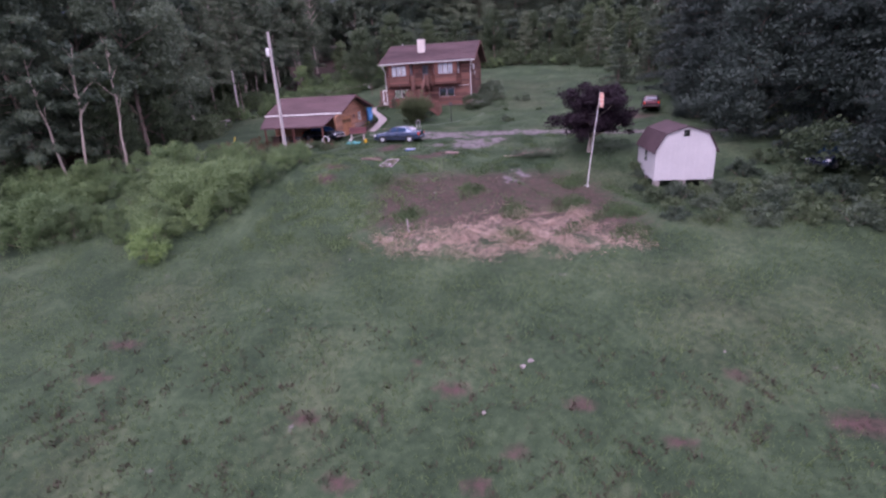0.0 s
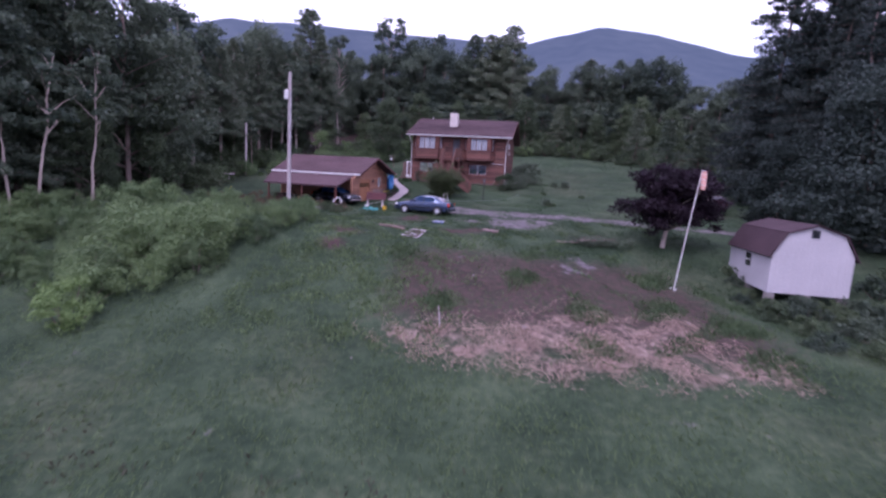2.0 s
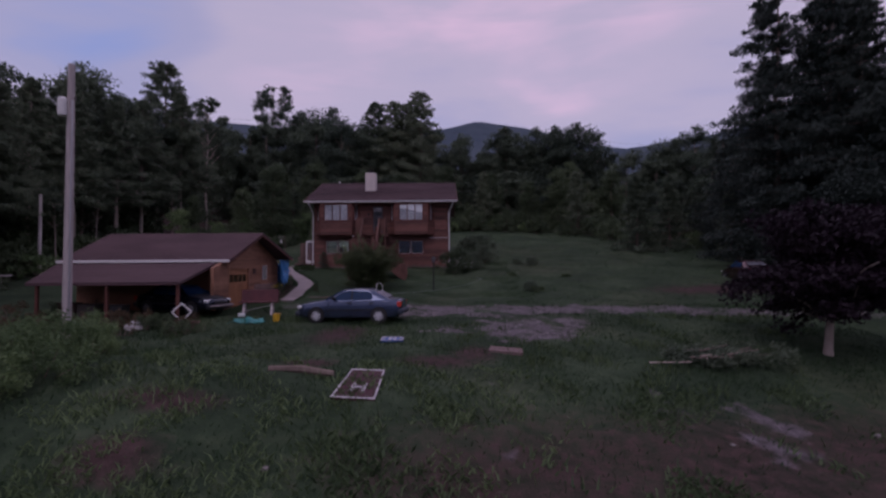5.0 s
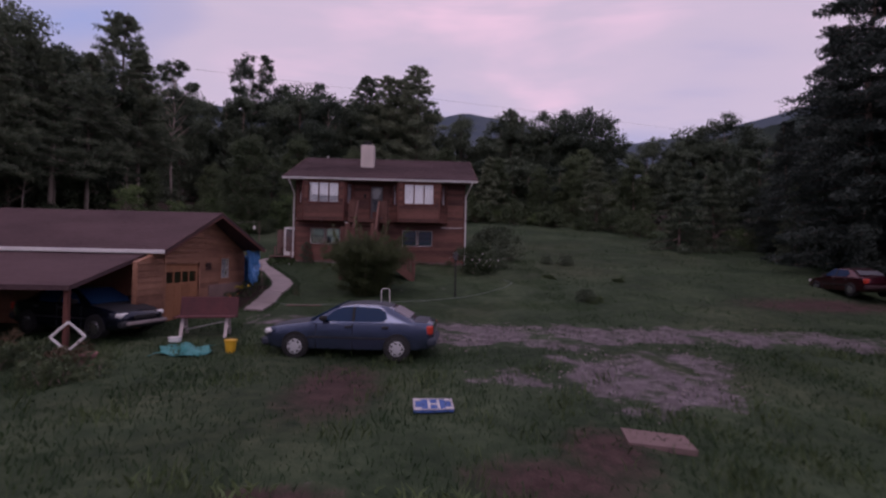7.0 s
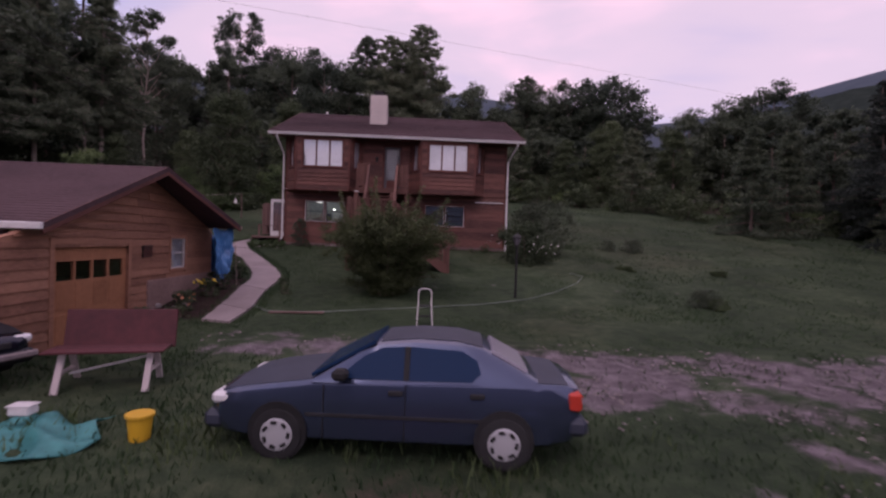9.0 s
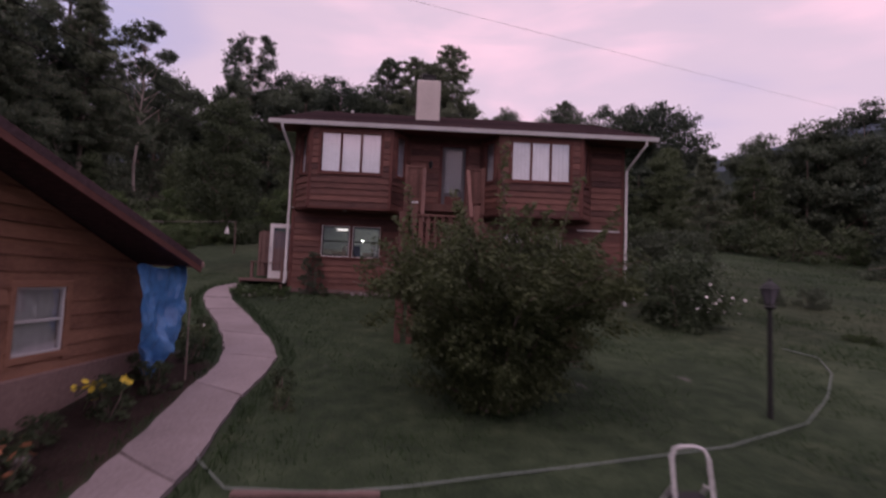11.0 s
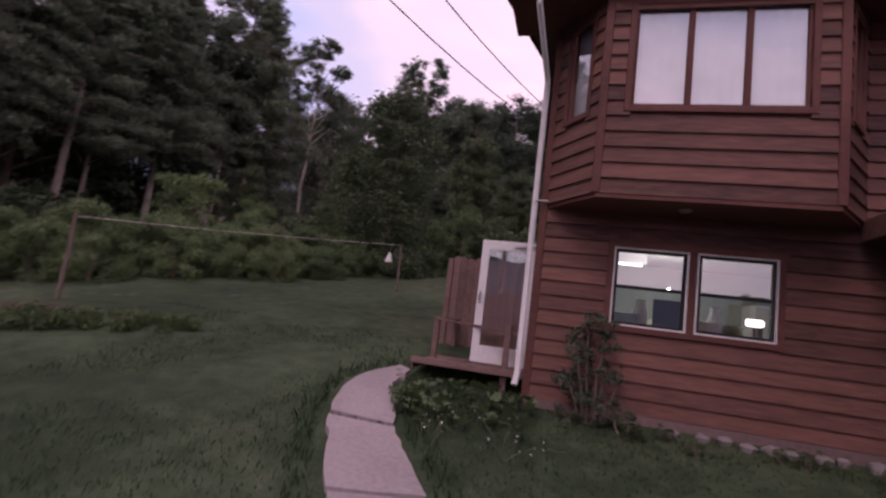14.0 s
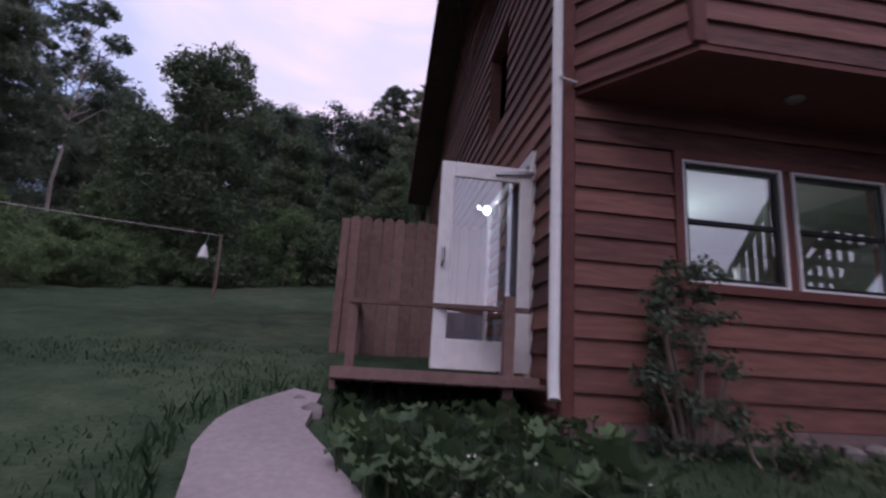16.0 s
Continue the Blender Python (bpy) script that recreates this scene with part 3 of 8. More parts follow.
def boarded_wall(name, parent, m, width, z0, z1, openings, core, board_mat, lap=0.19, thick=0.14, top=None, boards=True, label=""):
    """A wall with openings (u0, u1, w0, w1) cut through it and lapped boards on its outer side, each a piece of its own.
    top: gives the wall's height at u, where it is cut by a roof."""
    top = top or (lambda u: z1)
    us = sorted({0.0, width, *[a for o in openings for a in o[:2]], *([width * k / 12 for k in range(13)] if top(0.0) != z1 or top(width / 2) != z1 else [])})
    us = [u for u in us if 0 <= u <= width]
    s = Shape()
    for a, b in zip(us, us[1:]):
        holes = sorted((o[2], o[3]) for o in openings if o[0] < (a + b) / 2 < o[1])
        low = z0
        for h0, h1 in [*holes, (None, None)]:
            if h0 is None:
                ta, tb = top(a), top(b)
                if max(ta, tb) > low + 1e-4:
                    p = [(a, 0, low), (b, 0, low), (b, thick, low), (a, thick, low), (a, 0, max(ta, low)), (b, 0, max(tb, low)), (b, thick, max(tb, low)), (a, thick, max(ta, low))]
                    s.hexa([m @ Vector(q) for q in p])
            elif h0 > low:
                s.box(a, b, 0, thick, low, h0, m)
            low = h1
    wall = part(name, s, core, parent, label)
    bm = bmesh.new()
    bm.from_mesh(wall.data)
    bmesh.ops.remove_doubles(bm, verts=bm.verts, dist=1e-4)
    bm.to_mesh(wall.data)
    bm.free()
    if not boards:
        return wall
    rows = int(math.ceil((max(top(width * k / 20) for k in range(21)) - z0) / lap))
    for r in range(rows):
        a0, a1 = z0 + r * lap, z0 + (r + 1) * lap
        cuts = [(o[0], o[1]) for o in openings if o[2] < a0 + lap * 0.7 and o[3] > a0 + lap * 0.3]
        span = [u for u in np.linspace(0, width, 121) if top(u) > a0 + 0.03]
        if not span:
            continue
        pieces, at = [], min(span)
        for c0, c1 in sorted(cuts):
            if c0 > at + 0.02:
                pieces.append((at, c0))
            at = max(at, c1)
        if max(span) > at + 0.02:
            pieces.append((at, max(span)))
        split = []
        for a, b in pieces:
            if b - a > 3.4:
                c = a + (b - a) * (0.38 + 0.24 * ((r * 7) % 5) / 4)
                split += [(a, c - 0.002), (c + 0.002, b)]
            else:
                split.append((a, b))
        for a, b in split:
            t = min(a1 + 0.012, max(top(a), top(b), a0 + 0.05))
            ta, tb = min(t, max(top(a), a0 + 0.02)), min(t, max(top(b), a0 + 0.02))
            q = Shape().hexa([(0, -0.040, a0 - z0), (b - a, -0.040, a0 - z0), (b - a, 0.0, a0 - z0), (0, 0.0, a0 - z0), (0, -0.010, ta - z0), (b - a, -0.010, tb - z0), (b - a, 0.0, tb - z0), (0, 0.0, ta - z0)])
            plank = part("board", q, board_mat, wall)
            plank.matrix_world = m @ Matrix.Translation((a, 0, z0)) @ pose(0, 0, 0, 0, 0.12 * ((r * 5 + int(a * 9)) % 3 - 1), 0)
    return wall


def window(name, parent, m, u0, u1, w0, w1, frame_mat, sash_mat, lights=1, hung=True, rim=0.06, curtain=None, label="", glass=True):
    """A window in an opening: casing, and for each light its sash, glass and, where it has one, a curtain."""
    s = Shape()
    loops = [[(a, v, c) for a, c in ((u0 - g, w0 - g), (u1 + g, w0 - g), (u1 + g, w1 + g), (u0 - g, w1 + g))] for g, v in ((0, 0.05), (rim, 0.05), (rim, -0.038), (rim - 0.007, -0.045), (0.007, -0.045), (0, -0.038))]
    s.poly([tuple(m @ Vector(q)) for loop in loops for q in loop], [(4 * i + j, 4 * i + (j + 1) % 4, 4 * ((i + 1) % 6) + (j + 1) % 4, 4 * ((i + 1) % 6) + j) for i in range(6) for j in range(4)])
    win = part(name, s, frame_mat, parent, label)
    step = (u1 - u0) / lights
    for k in range(lights):
        a, b = u0 + k * step, u0 + (k + 1) * step
        f = Shape()
        post = 0.035
        for c, d, e, g in ((a, a + post, w0, w1), (b - post, b, w0, w1), (a + post, b - post, w0, w0 + post), (a + post, b - post, w1 - post, w1)):
            f.box(c, d, -0.012, 0.045, e, g, m, 0.005)
        if hung:
            f.box(a + post, b - post, -0.008, 0.05, (w0 + w1) / 2 - 0.02, (w0 + w1) / 2 + 0.02, m, 0.005)
        part("sash", f, sash_mat, win)
        if glass:
            pane = part("pane", Shape().box(a + post, b - post, 0.016, 0.022, w0 + post, w1 - post, m), COATED if hung else BAY_GLASS, win)
            pane.visible_shadow = False
        if curtain is not None:
            folds, c = [], Shape()
            n = 24
            for i in range(n + 1):
                u = a + 0.005 + (b - a - 0.01) * i / n
                folds.append((u, 0.075 + 0.005 * math.sin(i * 1.3 + k)))
            pts = [tuple(m @ Vector((u, v, w))) for w in (w0, w1) for u, v in folds]
            c.poly(pts, [(i, i + 1, n + 2 + i, n + 1 + i) for i in range(n)])
            part("curtain", c, curtain, win, smooth=True)
    return win


# ---- house ----
HX0, HX1, HY, HBASE, HMID, HTOP = -18.68, -8.02, 59.20, 2.72, 5.38, 7.93
HBACK, RIDGE_Y, RIDGE_Z, EAVE_Y, EAVE_Z = 69.9, 64.55, 10.42, 58.33, 8.0
BLIND = paint("white_blind", (0.74, 0.73, 0.74), (0.86, 0.85, 0.86), 0.85, 5, 1.2, 0.1)
CURTAIN = paint("white_curtain", (0.42, 0.42, 0.47), (0.61, 0.61, 0.68), 0.85, 5, 1.2, 0.1)
house = thing("house", "two-storey red-brown lap-sided house with two bay windows", "house", (0, 0, 0))
house_front = along((HX0, HY, 0), 0)
LWIN = (-17.737, -15.87, 3.89, 4.885)
LWIN2 = (-11.93, -10.02, 3.85, 4.85)
low_open = [(LWIN[0] - HX0, LWIN[1] - HX0, LWIN[2], LWIN[3]), (LWIN2[0] - HX0, LWIN2[1] - HX0, LWIN2[2], LWIN2[3])]
boarded_wall("front_wall", house, house_front, HX1 - HX0, HBASE + 0.12, HMID, low_open, SIDING, SIDING, 0.192)
up_open = [(-13.98 - HX0, -13.22 - HX0, 5.5, 7.62)]
for u0, u1 in ((3.66, 5.94), (9.60, HX1 - HX0)):
    cut = [(a - u0, b - u0, c, d) for a, b, c, d in up_open if u0 < a < u1]
    boarded_wall("front_wall", house, along((HX0 + u0, HY, 0), 0), u1 - u0, HMID, HTOP, cut, SIDING, SIDING, 0.192)


def gable(u):
    """The roof's underside over a side wall, at u from its front corner."""
    y = HY + u
    return (EAVE_Z - 0.12) + (RIDGE_Z - EAVE_Z) * (1 - abs(y - RIDGE_Y) / (RIDGE_Y - EAVE_Y))


DEPTH = HBACK - HY
side_open = [(DEPTH - 1.75, DEPTH - 0.85, 3.05, 5.05), (DEPTH - 2.9, DEPTH - 1.9, 6.2, 7.5)]
boarded_wall("side_wall", house, along((HX0, HBACK, 0), -90), DEPTH, HBASE, 9.6, side_open, SIDING, SIDING, 0.192, top=lambda u: gable(DEPTH - u))
boarded_wall("side_wall", house, along((HX1, HY, 0), 90), DEPTH, HBASE, 9.6, [(1.2, 2.1, 6.2, 7.4)], SIDING, SIDING, 0.192, top=gable)
boarded_wall("back_wall", house, along((HX1, HBACK, 0), 180), HX1 - HX0, HBASE, HTOP, [], SIDING, SIDING, boards=False)
part("foundation", Shape().box(HX0 - 0.02, HX1 + 0.02, HY - 0.035, HBACK, 1.9, HBASE + 0.12), BLOCK, house)
part("upper_floor", Shape().box(HX0 + 0.15, HX1 - 0.15, HY + 0.15, HBACK - 0.15, HMID - 0.12, HMID + 0.1), TRIM_WOOD, house)
for cx in (HX0, HX1):
    part("corner_trim", Shape().box(cx - 0.05, cx + 0.05, HY - 0.045, HY + 0.05, HBASE + 0.1, HTOP, edge=0.008), TRIM_WOOD, house)
# roof: two slopes, soffit, fascia
roof = Shape()
RX0, RX1 = -19.34, -7.25
for y0, y1 in ((EAVE_Y, RIDGE_Y), (2 * RIDGE_Y - EAVE_Y, RIDGE_Y)):
    p = [(RX0, y0, EAVE_Z), (RX1, y0, EAVE_Z), (RX1, y1, RIDGE_Z), (RX0, y1, RIDGE_Z)]
    low = [(x, y, z - 0.12) for x, y, z in p]
    roof.hexa([*(low if y0 < y1 else low[::-1]), *(p if y0 < y1 else p[::-1])])
part("roof", roof, SHINGLE, house, "brown shingle gable roof")
courses = Shape()
for k in range(44):
    f = k / 44
    y, z = EAVE_Y - 0.03 + (RIDGE_Y - EAVE_Y) * f, EAVE_Z + (RIDGE_Z - EAVE_Z) * f
    courses.hexa([(RX0 - 0.01, y, z - 0.004), (RX1 + 0.01, y, z - 0.004), (RX1 + 0.01, y + 0.15, z + 0.05), (RX0 - 0.01, y + 0.15, z + 0.05), (RX0 - 0.01, y, z + 0.016), (RX1 + 0.01, y, z + 0.016), (RX1 + 0.01, y + 0.15, z + 0.062), (RX0 - 0.01, y + 0.15, z + 0.062)])
tagged(part("shingle_course", courses, SHINGLE, house), kind="stuff")
part("soffit", Shape().box(RX0 + 0.02, RX1 - 0.02, EAVE_Y + 0.08, HY + 0.1, HTOP - 0.02, HTOP + 0.03), TRIM_WOOD, house)
g = Shape()
profile = [(0, 0.12), (0.0, 0.0), (0.09, 0.0), (0.12, 0.12), (0.105, 0.12), (0.08, 0.015), (0.015, 0.015), (0.015, 0.12)]
pts = [(x, EAVE_Y + 0.02 - d, EAVE_Z - 0.13 + h) for x in (RX0, RX1) for d, h in profile]
g.poly(pts, [(i, (i + 1) % 8, 8 + (i + 1) % 8, 8 + i) for i in range(8)] + [tuple(range(7, -1, -1)), tuple(range(8, 16))])
part("gutter", g, WHITE, house, "white metal gutter")
for x in (RX0, RX1):
    for y0, y1 in ((EAVE_Y, RIDGE_Y), (2 * RIDGE_Y - EAVE_Y, RIDGE_Y)):
        part("rake_board", Shape().beam((x, y0, EAVE_Z - 0.07), (x, y1, RIDGE_Z - 0.07), 0.04, 0.17), TRIM_WOOD, house)
for x, wall_x, bottom in ((-18.93, -18.80, 2.98), (-7.62, -7.92, 2.6)):
    d = Shape().tube([(x, EAVE_Y - 0.03, EAVE_Z - 0.1), (x, EAVE_Y - 0.02, EAVE_Z - 0.25), (wall_x, HY - 0.12, 7.1), (wall_x, HY - 0.09, 6.9), (wall_x, HY - 0.09, bottom + 0.15), (wall_x - 0.02, HY - 0.16, bottom)], 0.042, 8)
    part("downspout", d, WHITE, house, "white metal downspout", True)
part("downspout_strap", Shape().tube([(-18.80, HY - 0.14, 5.4), (-18.62, HY - 0.06, 5.42), (-18.5, HY - 0.03, 5.38)], 0.012, 6), WHITE, house)
ch = part("chimney", Shape().box(-14.985, -14.09, 61.49, 62.3, 8.6, 10.80, edge=0.03), STUCCO, house, "cream rendered chimney")
part("chimney_cap", Shape().box(-14.78, -14.30, 61.65, 62.15, 10.8, 11.02, edge=0.01).box(-14.82, -14.26, 61.61, 62.19, 11.02, 11.06), BLACK_METAL, ch)
part("vent_pipe", Shape().tube([(-17.92, 65.1, 9.9), (-17.92, 65.1, 10.7)], 0.06, 10), WHITE, house)
part("meter_box", Shape().box(-8.0, -7.82, 61.7, 62.2, 6.9, 7.5, edge=0.02), WHITE, house)
part("wall_box", Shape().box(-8.0, -7.88, 62.9, 63.1, 6.3, 6.7, edge=0.02), WHITE, house)
part("ledger_strip", Shape().box(-9.5, -8.1, HY - 0.05, HY - 0.031, 5.06, 5.10), WHITE, house)
# lower windows
for (u0, u1, w0, w1), drape, words in zip(low_open, (None, None), ("dark-framed sash in a white casing", "dark-framed sash of an unlit room")):
    mid = (u0 + u1) / 2
    part("window_post", Shape().box(mid - 0.04, mid + 0.04, -0.02, 0.14, w0, w1, house_front), TRIM_WOOD, house)
    for a, b in ((u0 + 0.025, mid - 0.07), (mid + 0.07, u1 - 0.025)):
        window("window", house, house_front, a, b, w0 + 0.02, w1 - 0.02, WHITE, DARK, 1, True, 0.025, drape, words)
    part("window_trim", Shape().box(u0 - 0.07, u0, -0.05, 0.0, w0 - 0.07, w1 + 0.07, house_front).box(u1, u1 + 0.07, -0.05, 0.0, w0 - 0.07, w1 + 0.07, house_front).box(u0, u1, -0.05, 0.0, w1, w1 + 0.07, house_front).box(u0, u1, -0.05, 0.0, w0 - 0.07, w0, house_front), TRIM_WOOD, house)


# bay windows
def bay(x0, x1, xa, xb):
    """A three-sided bay whose front runs from x0 to x1, and whose cheeks run back to xa and xb on the wall."""
    front_y, z0, z1 = 58.45, HMID, HTOP
    mid = (x0 + x1) / 2
    half = 0.925
    m = along((x0, front_y, 0), 0)
    boarded_wall("bay_front", house, m, x1 - x0, z0, z1, [(mid - half - x0, mid + half - x0, 6.46, 7.74)], SIDING, SIDING, 0.192, 0.1)
    window("bay_window", house, m, mid - half - x0, mid + half - x0, 6.46, 7.74, TRIM_WOOD, TRIM_WOOD, 3, False, 0.075, CURTAIN, "three tall panes with white curtains")
    for p, q in (((xa, HY), (x0, front_y)), ((x1, front_y), (xb, HY))):
        length = math.hypot(q[0] - p[0], q[1] - p[1])
        turn = math.degrees(math.atan2(q[1] - p[1], q[0] - p[0]))
        mm = along((*p, 0), turn)
        boarded_wall("bay_side", house, mm, length, z0, z1, [(length * 0.3, length * 0.72, 6.46, 7.74)], SIDING, SIDING, 0.192, 0.1)
        window("bay_window", house, mm, length * 0.3, length * 0.72, 6.46, 7.74, TRIM_WOOD, TRIM_WOOD, 1, False, 0.07, CURTAIN)
    for x in (x0, x1):
        part("bay_corner", Shape().box(x - 0.05, x + 0.05, front_y - 0.05, front_y + 0.04, z0, z1, edge=0.01), TRIM_WOOD, house)
    part("bay_floor", Shape().hexa([(xa, HY, z0 - 0.05), (x0, front_y - 0.03, z0 - 0.05), (x1, front_y - 0.03, z0 - 0.05), (xb, HY, z0 - 0.05), (xa, HY, z0 + 0.05), (x0, front_y - 0.03, z0 + 0.0), (x1, front_y - 0.03, z0 + 0.0), (xb, HY, z0 + 0.05)]), TRIM_WOOD, house)


bay(-18.06, -15.58, -18.64, -15.02)
bay(-12.2, -9.62, -12.74, -9.08)
part("soffit_vent", Shape().spin([(0.075, 0.0), (0.075, -0.02), (0.05, -0.035)], (-17.0, 58.82, HMID - 0.04), 16), STEEL, house)
# upper entrance
fd = part("front_door", Shape().box(-13.98, -13.22, HY + 0.02, HY + 0.07, 5.5, 7.62, edge=0.01), paint("dark_grey_door", (0.05, 0.05, 0.055), (0.09, 0.09, 0.1), 0.5, 8), house, "dark door with a tall pane")
pane = part("pane", Shape().box(-13.86, -13.34, HY + 0.005, HY + 0.018, 6.1, 7.5), GLASS, fd)
part("door_panel", Shape().box(-13.86, -13.34, HY + 0.008, HY + 0.019, 5.6, 6.0), TRIM_WOOD, fd)
part("door_casing", Shape().box(-14.07, -13.98, HY - 0.045, HY + 0.05, 5.45, 7.7).box(-13.22, -13.13, HY - 0.045, HY + 0.05, 5.45, 7.7).box(-13.98, -13.22, HY - 0.045, HY + 0.05, 7.62, 7.7), TRIM_WOOD, fd)
part("wall_lantern", Shape().spin([(0.05, -0.12), (0.07, 0.06), (0.02, 0.13)], (-14.35, HY - 0.1, 7.0), 8), BLACK_METAL, house)
# side entrance on the left wall
se = part("side_door", Shape().box(HX0 - 0.02, HX0 + 0.06, 60.75, 61.65, 3.05, 5.05, edge=0.01), paint("blue_grey_door", (0.14, 0.15, 0.19), (0.22, 0.23, 0.28), 0.5), house, "pale entrance door")
part("door_casing", Shape().box(HX0 - 0.06, HX0 - 0.02, 59.9, 59.99, 3.05, 5.05).box(HX0 - 0.06, HX0 - 0.02, 61.65, 61.74, 3.05, 5.15).box(HX0 - 0.06, HX0 - 0.02, 59.9, 61.74, 5.05, 5.15), WHITE, se)

# room behind the lower window
INNER = paint("cream_inner_wall", (0.24, 0.26, 0.23), (0.38, 0.40, 0.36), 0.9, 6)
room = thing("kitchen_room", "lit kitchen with cream walls seen through the window", "room")
tagged(room, kind="structure")
rs = Shape()
rs.box(-18.5, -13.0, 59.4, 63.2, 2.85, 2.9).box(-18.5, -13.0, 63.2, 63.3, 2.9, 5.2).box(-18.52, -18.48, 59.4, 63.2, 2.9, 5.2).box(-13.0, -12.9, 59.4, 63.2, 2.9, 5.2)
part("inner_wall", rs, INNER, room)
part("inner_ceiling", Shape().box(-18.5, -12.9, 59.4, 63.3, 5.2, 5.24), INNER, room)
cab = thing("kitchen_cabinet", "dark grey kitchen cabinet along the back wall", "cabinet", (-16.4, 62.8, 2.9))
part("cabinet_body", Shape().box(-1.2, 1.2, -0.3, 0.38, 0, 0.9, edge=0.01), paint("grey_cabinet", (0.12, 0.13, 0.14), (0.2, 0.21, 0.22), 0.5), cab)
part("worktop", Shape().box(-1.22, 1.22, -0.33, 0.38, 0.9, 0.94), STONE, cab)
fr = thing("refrigerator", "white refrigerator by the back wall", "refrigerator", (-14.7, 62.8, 2.9))
part("refrigerator_body", Shape().box(-0.38, 0.38, -0.32, 0.38, 0.02, 1.7, edge=0.02), WHITE, fr)
part("handle", Shape().box(-0.33, -0.3, -0.36, -0.33, 0.7, 1.3), STEEL, fr)
for nx, nz, col in ((-17.2, 0.95, (0.5, 0.62, 0.6)), (-16.7, 1.0, (0.65, 0.6, 0.4)), (-15.9, 0.95, (0.2, 0.3, 0.3))):
    jar = thing("kitchen_jar", "glazed jar on the worktop", "jar", (nx, 62.7, 3.84), "jars on the worktop")
    part("jar_body", Shape().spin([(0.08, 0), (0.11, 0.1), (0.1, 0.25), (0.06, 0.3)], (0, 0, 0), 14), plain("jar_glaze", col, 0.3), jar)
tl = thing("table_lamp", "small lit lamp on the kitchen counter", "lamp", (-15.72, 60.4, 3.84))
part("base", Shape().spin([(0.09, 0), (0.02, 0.03), (0.02, 0.25)], (0, 0, 0), 12), STEEL, tl)
part("shade", Shape().box(-0.11, 0.11, -0.05, 0.05, 0.28, 0.38, edge=0.02), plain("shade_glow", (1.0, 0.98, 0.92), 0.4, glow=2.0), tl)
wt = thing("kitchen_counter", "wooden kitchen counter below the window", "counter", (-16.6, 60.1, 2.9))
part("countertop", Shape().box(-1.1, 1.1, -0.4, 0.4, 0.90, 0.94, edge=0.008), DOOR_WOOD, wt)
for tx in (-1.02, 1.02):
    for ty in (-0.33, 0.33):
        part("leg", Shape().box(tx - 0.03, tx + 0.03, ty - 0.03, ty + 0.03, 0, 0.9), DOOR_WOOD, wt)
strip = thing("strip_lamp", "lit white strip lamp below the kitchen ceiling", "lamp", (-17.4, 61.6, 5.0))
part("tube", Shape().tube([(-0.3, 0, 0), (0.3, 0, 0)], 0.02, 10), plain("strip_glow", (0.95, 1.0, 0.96), 0.4, glow=1.5), strip)
part("rail", Shape().box(-0.36, 0.36, -0.05, 0.05, 0.03, 0.2), WHITE, strip)
CREAM, SAGE = paint("cream_enamel", (0.62, 0.6, 0.5), (0.8, 0.78, 0.66), 0.4), paint("sage_glaze", (0.35, 0.45, 0.36), (0.5, 0.6, 0.5), 0.35)
for x, y, kind, mat_, words in ((-16.2, 60.5, "jug", WHITE, "white jug on the kitchen counter"), (-16.38, 60.35, "bowl", CREAM, "cream bowl on the kitchen counter"), (-17.45, 60.45, "bowl", SAGE, "sage green bowl on the kitchen counter"), (-17.2, 60.55, "jug", CREAM, "cream jug on the kitchen counter"), (-15.98, 60.6, "bowl", SAGE, "sage green bowl on the kitchen counter")):
    pot = thing(kind, words, kind, (x, y, 3.84))
    prof = [(0.06, 0), (0.1, 0.1), (0.11, 0.3), (0.06, 0.42), (0.08, 0.5)] if kind == "jug" else [(0.05, 0), (0.14, 0.1), (0.2, 0.26), (0.185, 0.26), (0.12, 0.12)]
    part(kind + "_body", Shape().spin(prof, (0, 0, 0), 16), mat_, pot, smooth=True)
scr = thing("tablet_screen", "dark blank screen standing on the counter", "screen", (-16.85, 60.4, 3.84))
part("panel", Shape().box(-0.2, 0.2, -0.01, 0.02, 0.05, 0.52, edge=0.008), DARK, scr)
part("foot", Shape().box(-0.1, 0.1, -0.06, 0.06, 0, 0.05, edge=0.01), DARK, scr)
kl = new("kitchen_light", bpy.data.lights.new("kitchen_light", "POINT"))
kl.data.energy, kl.data.color, kl.data.shadow_soft_size = 32, (0.9, 1.0, 0.94), 0.03
kl.location = (-16.7, 61.3, 4.6)

# ---- entrance stairs ----
stairs = thing("entrance_stairs", "weathered red-brown wooden deck and stairs before the house", "stairs")
DX0, DX1, DY0, DZ = -15.08, -12.78, 57.25, 5.42
for k in range(14):
    y = DY0 + k * (HY - DY0 - 0.05) / 14
    part("deck_board", Shape().box(DX0, DX1, y, y + 0.13, DZ - 0.035, DZ, edge=0.004), STAIR_WOOD, stairs)
part("rim_joist", Shape().box(DX0, DX1, DY0 - 0.04, DY0, DZ - 0.25, DZ).box(DX0, DX0 + 0.04, DY0, HY - 0.05, DZ - 0.25, DZ - 0.036).box(DX1 - 0.04, DX1, DY0, HY - 0.05, DZ - 0.25, DZ - 0.036), STAIR_WOOD, stairs)


def post(x, y, z0, z1, w=0.1):
    return part("post", Shape().box(x - w / 2, x + w / 2, y - w / 2, y + w / 2, z0, z1, edge=0.008), STAIR_WOOD, stairs)


